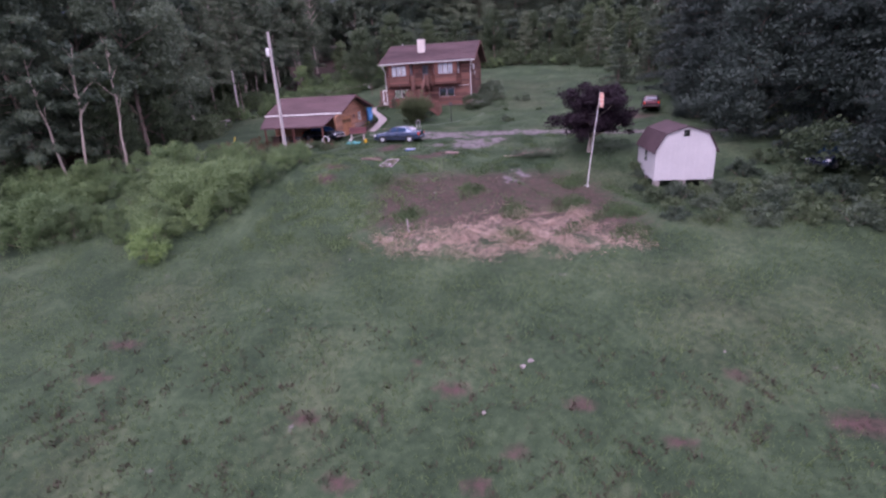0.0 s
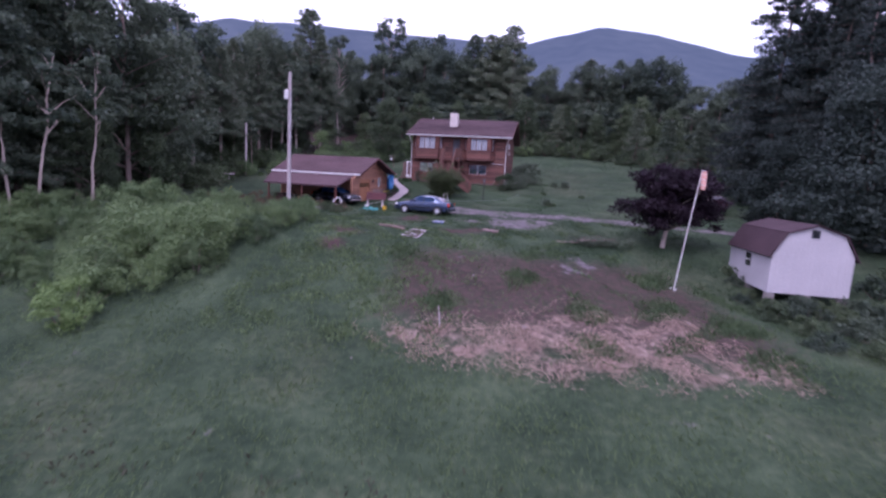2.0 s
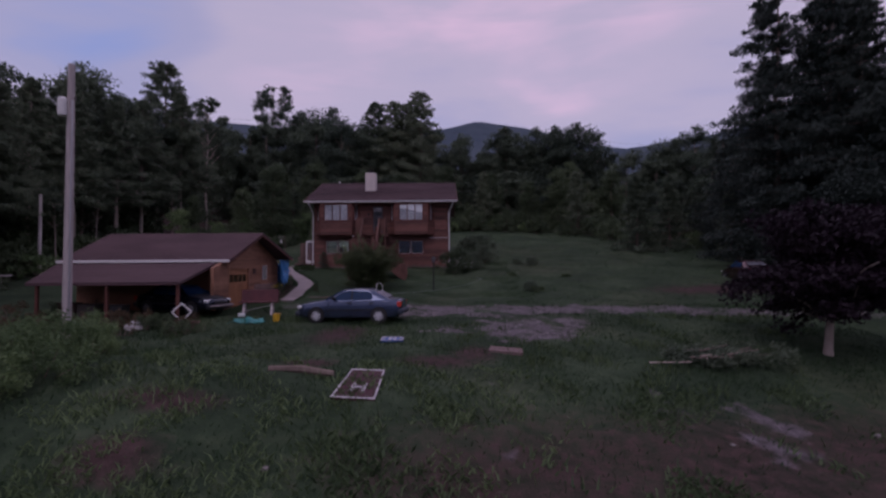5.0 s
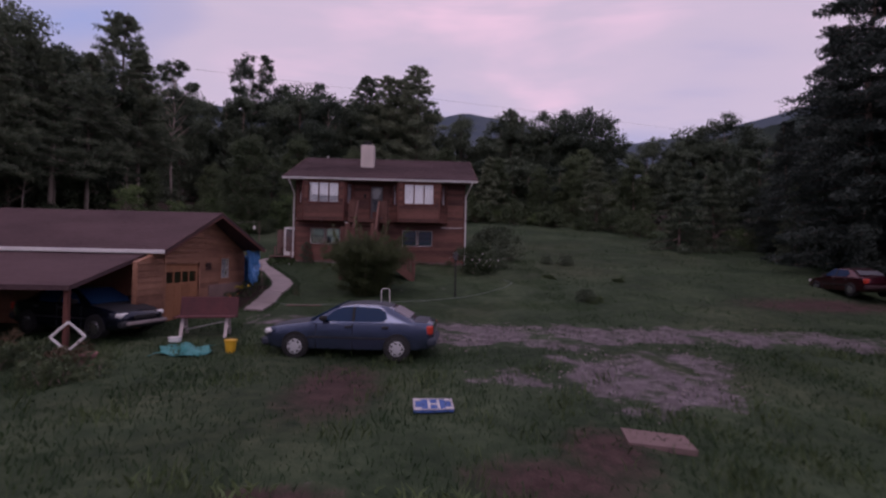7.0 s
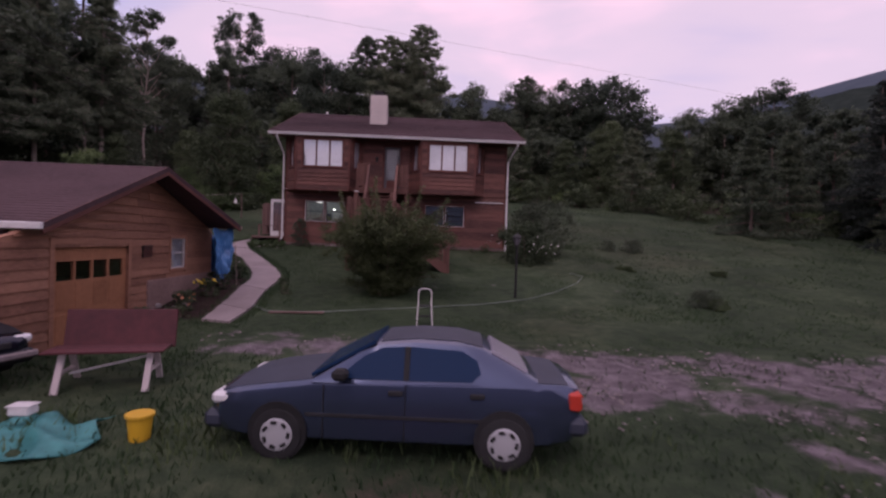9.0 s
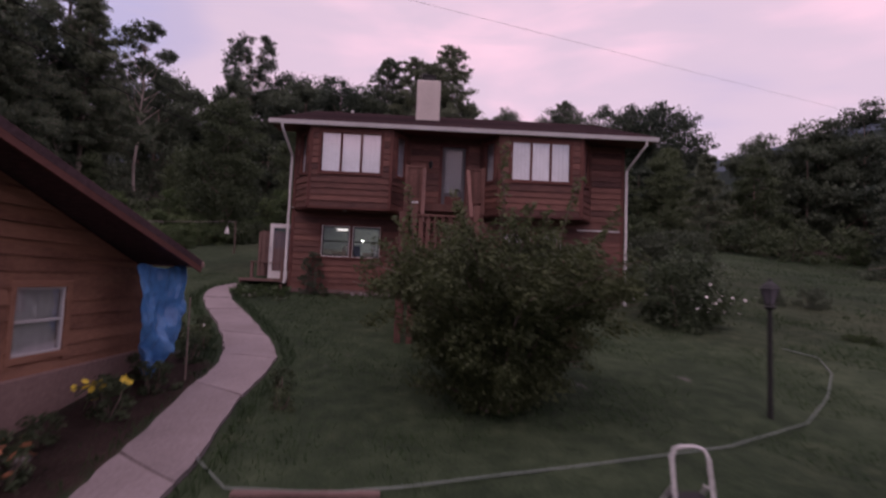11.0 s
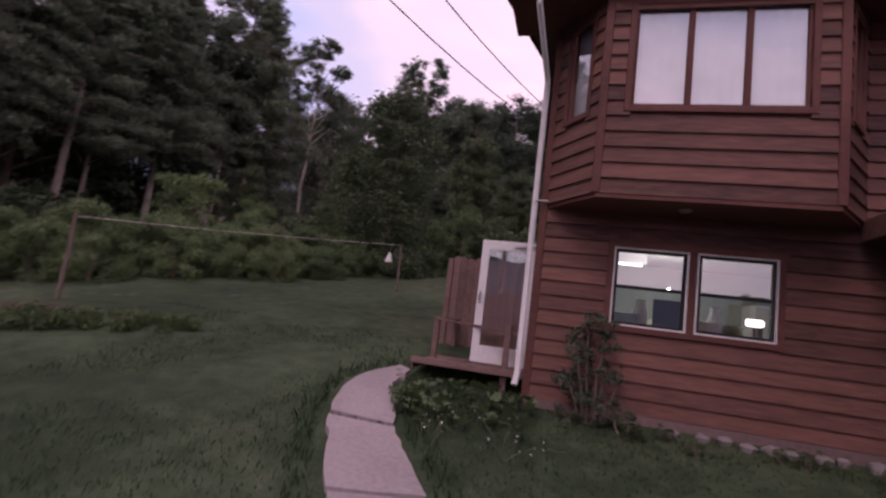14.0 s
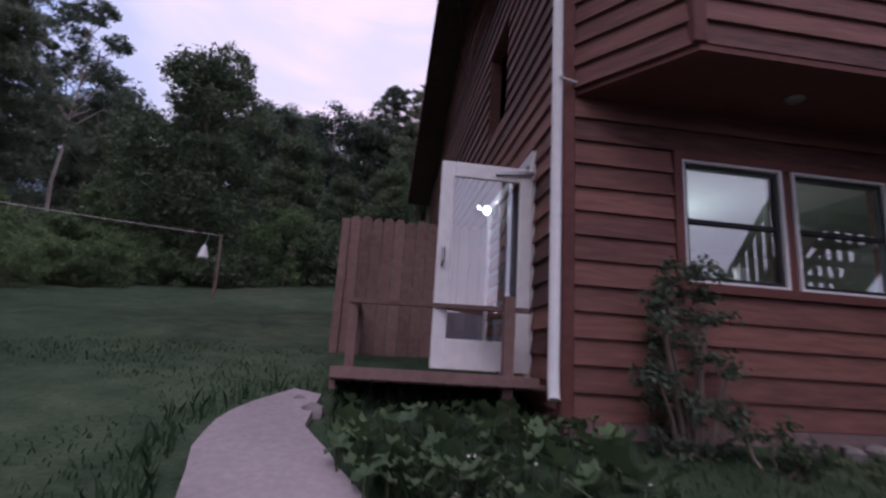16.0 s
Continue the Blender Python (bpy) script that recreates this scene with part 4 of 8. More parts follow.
def railing(a, b, high, n, low=0.12):
    """A rail from a to b, with n balusters under it."""
    a, b = Vector(a), Vector(b)
    up = Vector((0, 0, high))
    part("rail", Shape().beam(a + up, b + up, 0.09, 0.045), STAIR_WOOD, stairs)
    part("lower_rail", Shape().beam(a + Vector((0, 0, low)), b + Vector((0, 0, low)), 0.05, 0.07), STAIR_WOOD, stairs)
    for k in range(n):
        p = a.lerp(b, (k + 0.5) / n)
        part("baluster", Shape().box(p.x - 0.045, p.x + 0.045, p.y - 0.012, p.y + 0.012, p.z + low, p.z + high - 0.02), STAIR_WOOD, stairs)


for x in (DX0 + 0.06, DX1 - 0.06):
    post(x, DY0 + 0.05, float(lie(x, DY0)) - 0.2, DZ + 1.1)
post(-14.55, DY0 + 0.05, DZ - 0.3, DZ + 1.12)
post(-13.25, DY0 + 0.05, DZ - 0.3, DZ + 1.12)
railing((DX0 + 0.06, DY0 + 0.05, DZ), (-14.55, DY0 + 0.05, DZ), 1.05, 5)
railing((-13.25, DY0 + 0.05, DZ), (DX1 - 0.06, DY0 + 0.05, DZ), 1.05, 5)
railing((DX0 + 0.06, DY0 + 0.1, DZ), (DX0 + 0.06, HY - 0.8, DZ), 1.05, 9)
railing((DX1 - 0.06, DY0 + 0.1, DZ), (DX1 - 0.06, HY - 0.8, DZ), 1.05, 9)
LZ, LY0, LY1, LX0, LX1 = 3.66, 54.1, 55.45, -15.0, -13.25
steps = 9
for k in range(1, steps):
    f = k / steps
    y, z = DY0 - (DY0 - LY1) * f, DZ - (DZ - LZ) * f
    part("tread", Shape().box(-14.5, -13.3, y - 0.02, y + 0.26, z - 0.04, z, edge=0.006), STAIR_WOOD, stairs)
for x in (-14.52, -13.28):
    part("stringer", Shape().beam((x, DY0, DZ - 0.2), (x, LY1, LZ - 0.12), 0.045, 0.28), STAIR_WOOD, stairs)
    railing((x, DY0, DZ), (x, LY1, LZ), 1.0, 10)
for k in range(10):
    y = LY0 + k * (LY1 - LY0) / 10
    part("landing_board", Shape().box(LX0, LX1, y, y + 0.128, LZ - 0.04, LZ, edge=0.004), STAIR_WOOD, stairs)
part("landing_frame", Shape().box(LX0, LX1, LY0 - 0.04, LY0, LZ - 0.24, LZ).box(LX0, LX0 + 0.04, LY0, LY1, LZ - 0.24, LZ - 0.042).box(LX0, LX1, LY1, LY1 + 0.04, LZ - 0.24, LZ - 0.042), STAIR_WOOD, stairs)
for x, y in ((LX0 + 0.06, LY0 + 0.06), (LX0 + 0.06, LY1 - 0.06), (-14.68, LY0 + 0.06), (LX1 - 0.06, LY0 + 0.06), (LX1 - 0.06, LY1 - 0.06)):
    post(x, y, float(lie(x, y)) - 0.2, LZ + (1.25 if x > -14.8 and y < 54.5 else 1.05), 0.14)
railing((LX0 + 0.06, LY0 + 0.06, LZ), (LX1 - 0.06, LY0 + 0.06, LZ), 1.0, 10)
for k in range(9):
    y = LY0 + 0.1 + k * 0.14
    part("lattice_slat", Shape().box(LX0 + 0.05, LX0 + 0.065, y, y + 0.035, LZ, LZ + 1.0), STAIR_WOOD, stairs)
for k in range(7):
    part("lattice_slat", Shape().box(LX0 + 0.066, LX0 + 0.08, LY0 + 0.06, LY1 - 0.06, LZ + 0.06 + k * 0.14, LZ + 0.095 + k * 0.14), STAIR_WOOD, stairs)
part("post_cap", Shape().box(-14.76, -14.60, LY0 - 0.02, LY0 + 0.14, LZ + 1.25, LZ + 1.29, edge=0.015), WHITE, stairs)
ground_end = (-11.05, 54.8)
for k in range(1, 8):
    f = k / 8
    x, z = LX1 + (ground_end[0] - LX1) * f, LZ + (float(lie(*ground_end)) - LZ) * f
    part("tread", Shape().box(x - 0.26, x + 0.04, LY0 + 0.1, LY1 - 0.1, z - 0.04, z, edge=0.006), STAIR_WOOD, stairs)
for y in (LY0 + 0.06, LY1 - 0.06):
    part("stringer", Shape().beam((LX1, y, LZ - 0.14), (ground_end[0], y, float(lie(*ground_end)) - 0.1), 0.045, 0.28), STAIR_WOOD, stairs)
    railing((LX1, y, LZ), (ground_end[0], y, float(lie(*ground_end))), 0.95, 12)
    post(ground_end[0], y, float(lie(*ground_end)) - 0.2, float(lie(*ground_end)) + 1.05)

# ---- side porch with open storm door ----
porch = thing("side_porch", "small weathered wooden porch with a rail beside the house", "porch")
PZ = 3.05
for k in range(12):
    x = -20.3 + k * 0.132
    part("porch_board", Shape().box(x, x + 0.125, 59.45, 61.9, PZ - 0.04, PZ, edge=0.004), DECK_WOOD, porch)
part("rim_board", Shape().box(-20.34, -18.8, 59.40, 59.44, PZ - 0.02, PZ + 0.06), DECK_WOOD, porch)
part("rim_board", Shape().box(-20.34, -20.30, 59.44, 61.9, PZ - 0.10, PZ), DECK_WOOD, porch)
for x, y, h in ((-20.25, 60.3, 0.62), (-19.02, 59.52, 0.66), (-20.25, 61.6, 0.62)):
    part("post", Shape().box(x - 0.04, x + 0.04, y - 0.04, y + 0.04, float(lie(x, y)) - 0.2, PZ + h), DECK_WOOD, porch)
part("rail", Shape().beam((-20.28, 60.3, PZ + 0.62), (-18.85, 59.5, PZ + 0.56), 0.09, 0.035), DECK_WOOD, porch)
part("rail", Shape().beam((-20.25, 60.3, PZ + 0.62), (-20.25, 61.75, PZ + 0.62), 0.09, 0.035), DECK_WOOD, porch)
storm = thing("storm_door", "open white storm door with a full glass pane", "door", (-18.74, 59.88, PZ + 0.07))
D = Shape()
for a, b, c, d in ((-0.84, -0.72, 0, 1.82), (-0.12, 0.0, 0, 1.82), (-0.72, -0.12, 0, 0.25), (-0.72, -0.12, 1.68, 1.82)):
    D.box(a, b, -0.02, 0.02, c, d, None, 0.006)
part("frame", D, WHITE, storm)
sp = part("pane", Shape().box(-0.72, -0.12, -0.003, 0.003, 0.25, 1.68), COATED, storm)
sp.visible_shadow = False
part("handle", Shape().tube([(-0.79, -0.03, 0.86), (-0.79, -0.08, 0.9), (-0.79, -0.08, 1.0), (-0.79, -0.03, 1.04)], 0.014, 6), STEEL, storm)
part("closer", Shape().tube([(-0.35, -0.03, 1.74), (0.0, -0.04, 1.78)], 0.02, 6), STEEL, storm)
fence = thing("privacy_fence", "red-brown dog-eared picket screen on the porch", "fence")
for k in range(13):
    x = -20.46 + k * 0.138
    top = 4.87 + 0.015 * math.sin(k * 2.3)
    p = [(x, 61.78, PZ - 0.05), (x + 0.13, 61.78, PZ - 0.05), (x + 0.13, 61.78, top - 0.05), (x + 0.095, 61.78, top), (x + 0.035, 61.78, top), (x, 61.78, top - 0.05)]
    q = Shape().poly(p + [(a, b + 0.022, c) for a, b, c in p], [(0, 1, 2, 3, 4, 5), (11, 10, 9, 8, 7, 6)] + [(i, 6 + i, 6 + (i + 1) % 6, (i + 1) % 6) for i in range(6)])
    part("picket", q, DECK_WOOD, fence)
part("fence_post", Shape().box(-20.56, -20.46, 61.74, 61.84, 2.6, 4.82, edge=0.01), DECK_WOOD, fence)
part("fence_rail", Shape().box(-20.46, -18.72, 61.80, 61.85, 3.5, 3.58), DECK_WOOD, fence)
part("fence_rail", Shape().box(-20.46, -18.72, 61.80, 61.85, 4.5, 4.58), DECK_WOOD, fence)
pl = thing("porch_lamp", "lit white porch lamp on the side wall", "lamp", (-18.74, 61.32, 4.97))
part("bracket", Shape().box(-0.02, 0.06, -0.05, 0.05, -0.08, 0.08, edge=0.01), BLACK_METAL, pl)
part("bulb", Shape().spin([(0.012, -0.055), (0.036, -0.03), (0.043, 0.0), (0.033, 0.032), (0.012, 0.05)], (-0.1, 0, 0), 14), plain("bulb_glow", (0.95, 1.0, 0.95), 0.3, glow=14.0), pl, smooth=True)
plo = new("porch_light", bpy.data.lights.new("porch_light", "POINT"))
plo.data.energy, plo.data.color, plo.data.shadow_soft_size = 0.16, (0.95, 1.0, 0.9), 0.02
plo.location = (-18.95, 61.25, 4.97)

# ---- garage with lean-to ----
garage = thing("garage", "low orange-brown log-sided garage with a lean-to roof", "garage")
GX, GX0, GY0, GY1, GB = -19.40, -27.0, 43.25, 52.38, 0.72
FE, RG, BE = (44.15, 3.17), (48.1, 4.78), (52.22, 3.40)


def garage_top(u):
    """The underside of the garage roof at u from the wall's front corner."""
    y = GY0 + u
    if y < FE[0]:
        return FE[1] - 0.16 - (FE[0] - y) * 0.24
    a, b = (FE, RG) if y < RG[0] else (RG, BE)
    return a[1] + (b[1] - a[1]) * (y - a[0]) / (b[0] - a[0]) - 0.13


gm_front = along((GX, GY0, 0), 90)
DOOR_U = (44.92 - GY0, 47.42 - GY0)
g_open = [(DOOR_U[0], DOOR_U[1], GB, 2.78), (49.55 - GY0, 50.42 - GY0, 2.05, 2.92)]
boarded_wall("gable_wall", garage, gm_front, GY1 - GY0, GB, 4.7, g_open, GARAGE_WOOD, GARAGE_WOOD, 0.2, top=garage_top, label="orange-brown log siding")
for y0, x0, x1 in ((FE[0] + 0.55, GX0, GX - 0.15), (GY1 - 0.14, GX0, GX - 0.15)):
    part("long_wall", Shape().box(x0, x1, y0, y0 + 0.14, GB - 0.3, 3.02), GARAGE_WOOD, garage)
part("end_wall", Shape().poly([(GX0, GY0 + 1.5, GB - 0.3), (GX0, GY1, GB - 0.3), (GX0, GY1, 3.15), (GX0, 48.1, 4.62), (GX0, GY0 + 1.5, 3.25), (GX0 + 0.14, GY0 + 1.5, GB - 0.3), (GX0 + 0.14, GY1, GB - 0.3), (GX0 + 0.14, GY1, 3.15), (GX0 + 0.14, 48.1, 4.62), (GX0 + 0.14, GY0 + 1.5, 3.25)], [(4, 3, 2, 1, 0), (5, 6, 7, 8, 9)] + [(i, (i + 1) % 5, 5 + (i + 1) % 5, 5 + i) for i in range(5)]), GARAGE_WOOD, garage)
part("foundation", Shape().box(GX - 0.1, GX + 0.06, 48.3, GY1 + 0.03, 0.5, 1.8, edge=0.02), RENDER_COAT, garage, "pink-grey rendered foundation")
GR0, GR1 = -27.6, -18.78


def verge(y):
    """The roof's edge over the gable, which is not quite square to it."""
    return GR1 + (y - RG[0]) * (0.066 if y < RG[0] else 0.108)


gr = Shape()
for a, b in ((FE, RG), (RG, BE)):
    gr.hexa([(GR0, a[0], a[1] - 0.11), (verge(a[0]), a[0], a[1] - 0.11), (verge(b[0]), b[0], b[1] - 0.11), (GR0, b[0], b[1] - 0.11), (GR0, a[0], a[1]), (verge(a[0]), a[0], a[1]), (verge(b[0]), b[0], b[1]), (GR0, b[0], b[1])])
part("roof", gr, SHINGLE, garage, "brown shingle gable roof")
gc = Shape()
for k in range(28):
    f = k / 28
    y, z = FE[0] + (RG[0] - FE[0]) * f, FE[1] + (RG[1] - FE[1]) * f
    e = verge(y) + 0.01
    gc.hexa([(GR0, y, z - 0.01), (e, y, z - 0.01), (e, y + 0.15, z + 0.055), (GR0, y + 0.15, z + 0.055), (GR0, y, z + 0.012), (e, y, z + 0.012), (e, y + 0.15, z + 0.064), (GR0, y + 0.15, z + 0.064)])
LE = (40.75, 2.18)
for k in range(24):
    f = k / 24
    y, z = LE[0] + (FE[0] - LE[0]) * f, LE[1] + (FE[1] - 0.14 - LE[1]) * f
    g0 = -26.28 + (GR0 + 26.28) * f
    gc.hexa([(g0, y, z - 0.005), (-19.68, y, z - 0.005), (-19.68, y + 0.15, z + 0.035), (g0, y + 0.15, z + 0.035), (g0, y, z + 0.014), (-19.68, y, z + 0.014), (-19.68, y + 0.15, z + 0.046), (g0, y + 0.15, z + 0.046)])
tagged(part("shingle_course", gc, SHINGLE, garage), kind="stuff")
part("lean_to_roof", Shape().hexa([(-26.3, LE[0], LE[1] - 0.12), (-19.7, LE[0], LE[1] - 0.12), (-19.7, FE[0] + 0.1, FE[1] - 0.24), (GR0, FE[0] + 0.1, FE[1] - 0.24), (-26.3, LE[0], LE[1]), (-19.7, LE[0], LE[1]), (-19.7, FE[0] + 0.1, FE[1] - 0.115), (GR0, FE[0] + 0.1, FE[1] - 0.115)]), SHINGLE, garage)
for a, b in ((FE, RG), (RG, BE)):
    part("rake_board", Shape().beam((verge(a[0]) - 0.02, a[0], a[1] - 0.1), (verge(b[0]) - 0.02, b[0], b[1] - 0.1), 0.035, 0.2), TRIM_WOOD, garage)
part("drip_edge", Shape().box(GR0, verge(FE[0]) + 0.02, FE[0] - 0.09, FE[0] - 0.0, FE[1] - 0.11, FE[1] + 0.02, edge=0.015), WHITE, garage, "white eave gutter")
part("drip_edge", Shape().box(GR0, verge(BE[0]) + 0.02, BE[0] - 0.03, BE[0] + 0.04, BE[1] - 0.12, BE[1] - 0.01, edge=0.015), RENDER_COAT, garage, "pale eave end")
for x in (-25.9, -22.9, -19.85):
    part("lean_to_post", Shape().box(x - 0.06, x + 0.06, LE[0] + 0.1, LE[0] + 0.22, float(lie(x, LE[0])) - 0.2, LE[1] - 0.08, edge=0.01), TRIM_WOOD, garage)
gd = part("garage_door", Shape().box(GX - 0.08, GX - 0.03, 44.92, 47.42, GB, 2.02).box(GX - 0.08, GX - 0.03, 44.92, 47.42, 2.42, 2.78).box(GX - 0.08, GX - 0.03, 44.92, 45.03, 2.02, 2.42).box(GX - 0.08, GX - 0.03, 47.3, 47.42, 2.02, 2.42), DOOR_WOOD, garage, "tan panelled door with four panes")
for k in range(4):
    y = 45.03 + k * 0.5675
    part("pane", Shape().box(GX - 0.07, GX - 0.062, y + 0.04, y + 0.53, 2.02, 2.42), GLASS, gd)
    part("mullion", Shape().box(GX - 0.08, GX - 0.03, y - 0.04, y + 0.04, 2.02, 2.42), DOOR_WOOD, gd)
    for z0, z1 in ((0.8, 1.33), (1.42, 1.95)):
        part("door_panel", Shape().box(GX - 0.032, GX - 0.022, y + 0.04, y + 0.53, z0, z1, edge=0.004), DOOR_WOOD, gd)
part("door_casing", Shape().box(GX, GX + 0.045, 44.80, 44.92, GB, 2.9).box(GX, GX + 0.045, 47.42, 47.54, GB, 2.9).box(GX, GX + 0.045, 44.92, 47.42, 2.78, 2.9), GARAGE_WOOD, gd)
window("window", garage, gm_front, 49.55 - GY0, 50.42 - GY0, 2.05, 2.92, GARAGE_WOOD, WHITE, 1, True, 0.09, BLIND, "small white sash window")
vent = part("wall_vent", Shape().box(GX + 0.03, GX + 0.05, 48.03, 48.5, 2.43, 2.73), BLACK_METAL, garage, "dark louvred vent")
for k in range(6):
    part("slat", Shape().box(GX + 0.05, GX + 0.065, 48.05, 48.48, 2.45 + k * 0.045, 2.475 + k * 0.045), TRIM_WOOD, vent)

# ---- plants ----
def leaf_cards(rng, centres, spread_r, per, size, droop=0.0, thin=0.5, up=0.5, sides=4):
    """Diamond leaves scattered round centres; spread_r is a radius for each centre, in three directions."""
    c = np.repeat(np.asarray(centres, float), per, 0)
    r = np.repeat(np.asarray(spread_r, float).reshape(-1, 3), per, 0)
    d = rng.normal(size=c.shape)
    d /= np.linalg.norm(d, axis=1)[:, None]
    at = c + d * r * 1.25 * (rng.random((len(c), 1)) ** 0.62)
    nrm = d * 0.4 + rng.normal(size=c.shape) * 0.6
    nrm[:, 2] += up
    nrm /= np.linalg.norm(nrm, axis=1)[:, None]
    t = np.cross(nrm, rng.normal(size=c.shape))
    t[:, 2] -= droop
    t -= nrm * (t * nrm).sum(1)[:, None]
    t /= np.linalg.norm(t, axis=1)[:, None] + 1e-9
    s = np.cross(nrm, t)
    ln = size * (0.6 + 0.8 * rng.random((len(c), 1)))
    if sides == 3:
        return np.stack([at - t * ln * 0.5 - s * ln * thin * 0.5, at - t * ln * 0.4 + s * ln * thin * 0.5, at + t * ln * 0.6], 1)
    return np.stack([at - t * ln * 0.5, at + s * ln * thin * 0.5 - t * ln * 0.05, at + t * ln * 0.5 - nrm * ln * 0.1, at - s * ln * thin * 0.5 - t * ln * 0.05], 1)


def wander(rng, a, b, n, wob):
    a, b = np.array(a, float), np.array(b, float)
    p = [a + (b - a) * k / (n - 1) for k in range(n)]
    for k in range(1, n):
        p[k] = p[k] + rng.normal(size=3) * wob * k / n * (0 if k == n - 1 else 1)
    return [tuple(q) for q in p]


def broadleaf(name, label, seed, high, bare, wide, leaves, bark, limbs=13, per=60, size=0.36, lean=(0, 0), trunk_r=None, clumps=4, group="", flat=0.7, taper=0.0, billow=1.0):
    """A tree that stands at the origin: bare trunk, limbs, and an uneven lobed crown of many leaves with gaps."""
    rng = np.random.default_rng(seed)
    tree = thing(name, label, "tree", group=group)
    r0 = trunk_r or high * 0.013
    spine = wander(rng, (0, 0, -0.4), (lean[0], lean[1], high * 0.93), 8, high * 0.012)
    s = Shape().tube(spine, [r0 * (1.25 if k == 0 else 1 - 0.8 * k / 7) for k in range(8)], 8)
    part("trunk", s, bark, tree, smooth=True)

    def stem(f):
        f = min(max(f, 0.02), 0.98) * 7
        i = int(f)
        return np.array(spine[i]) + (np.array(spine[i + 1]) - np.array(spine[i])) * (f - i)

    centres, radii = [], []
    for k in range(limbs):
        g = (k + rng.random()) / limbs
        a = k * 2.4 + 0.5 * rng.normal()
        env = wide * max(0.04, 1 - (abs(g - 0.42) / 0.62) ** 2.6) ** 0.5 * (1 - taper * g)
        lobe = wide * (0.34 + 0.16 * rng.random()) * (1 - 0.4 * taper * g) * billow
        reach = max(0.05, env * (0.45 + 0.6 * rng.random()) - 0.45 * lobe)
        z = high * (bare + (1 - bare) * g) * 0.99 - 0.45 * lobe
        c = stem(z / high) * (1, 1, 0) + np.array([math.cos(a) * reach, math.sin(a) * reach, z + 0.05 * wide * rng.normal()])
        base = stem(max((z - 0.55 * reach) / high, bare * 0.8))
        limb = wander(rng, base, c, 5, reach * 0.07)
        part("limb", Shape().tube(limb, [r0 * 0.42 * (1 - g * 0.5) * (1 - 0.2 * j) + 0.008 for j in range(5)], 5), bark, tree)
        for j in range(clumps * 2):
            d = rng.normal(size=3)
            d /= np.linalg.norm(d)
            if rng.random() < 0.7:
                d[2] = abs(d[2])
            q = lobe * (0.28 + 0.20 * rng.random())
            centres.append(c + d * lobe * (0.35 + 0.6 * rng.random()) * (1, 1, flat + 0.1))
            radii.append((q, q, q * flat))
    per = max(8, per // 2)
    part("crown", cards("crown", leaves, leaf_cards(rng, centres, radii, per, size, 0.1, 0.6, 0.25, 3), 3), None, tree)
    return tree


def pine(name, label, seed, high, bare, wide, per=26, bark=None, group="", needles=None, point=1.0, tuft=1.0):
    """A conifer: whorls of drooping boughs, each hung with tufts."""
    rng = np.random.default_rng(seed)
    tree = thing(name, label, "tree", group=group)
    bark = bark or BARK
    spine = wander(rng, (0, 0, -0.4), (rng.normal() * 0.3, rng.normal() * 0.3, high), 8, high * 0.006)
    part("trunk", Shape().tube(spine, [high * 0.0125 * (1 - 0.9 * k / 7) + 0.02 for k in range(8)], 8), bark, tree, smooth=True)
    centres, radii = [], []
    boughs = Shape()
    whorls = int(high * 1.5)
    for w in range(whorls):
        f = bare + (1 - bare) * w / whorls
        reach = wide * (1 - (f - bare) / (1 - bare)) ** point * (0.68 + 0.5 * rng.random()) + 0.2
        for b in range(6):
            if rng.random() < 0.18:
                continue
            a = b * 1.047 + w * 0.7 + rng.normal() * 0.25
            base = np.array([spine[0][0], 0, high * f])
            out = reach * (0.72 + 0.5 * rng.random())
            tip = base + np.array([math.cos(a) * out, math.sin(a) * out, out * (0.14 - 0.35 * (1 - f))])
            boughs.tube([tuple(base), tuple(tip)], [0.035, 0.012], 4, False)
            for j in range(max(3, int(reach * 1.8))):
                g = 0.25 + 0.75 * (j + 0.5) / max(3, int(reach * 1.8))
                centres.append(base + (tip - base) * g + rng.normal(size=3) * 0.12)
                q = tuft * (0.36 + 0.24 * rng.random()) * (0.42 + 0.58 * min(1.0, 2.2 * (1 - f)))
                radii.append((q, q, q * 0.45))
    tagged(part("bough", boughs, bark, tree), kind="stuff")
    part("crown", cards("crown", needles or NEEDLE, leaf_cards(rng, centres, radii, per, 0.36, 0.5, 0.26, 0.3, 3), 3), None, tree)
    return tree


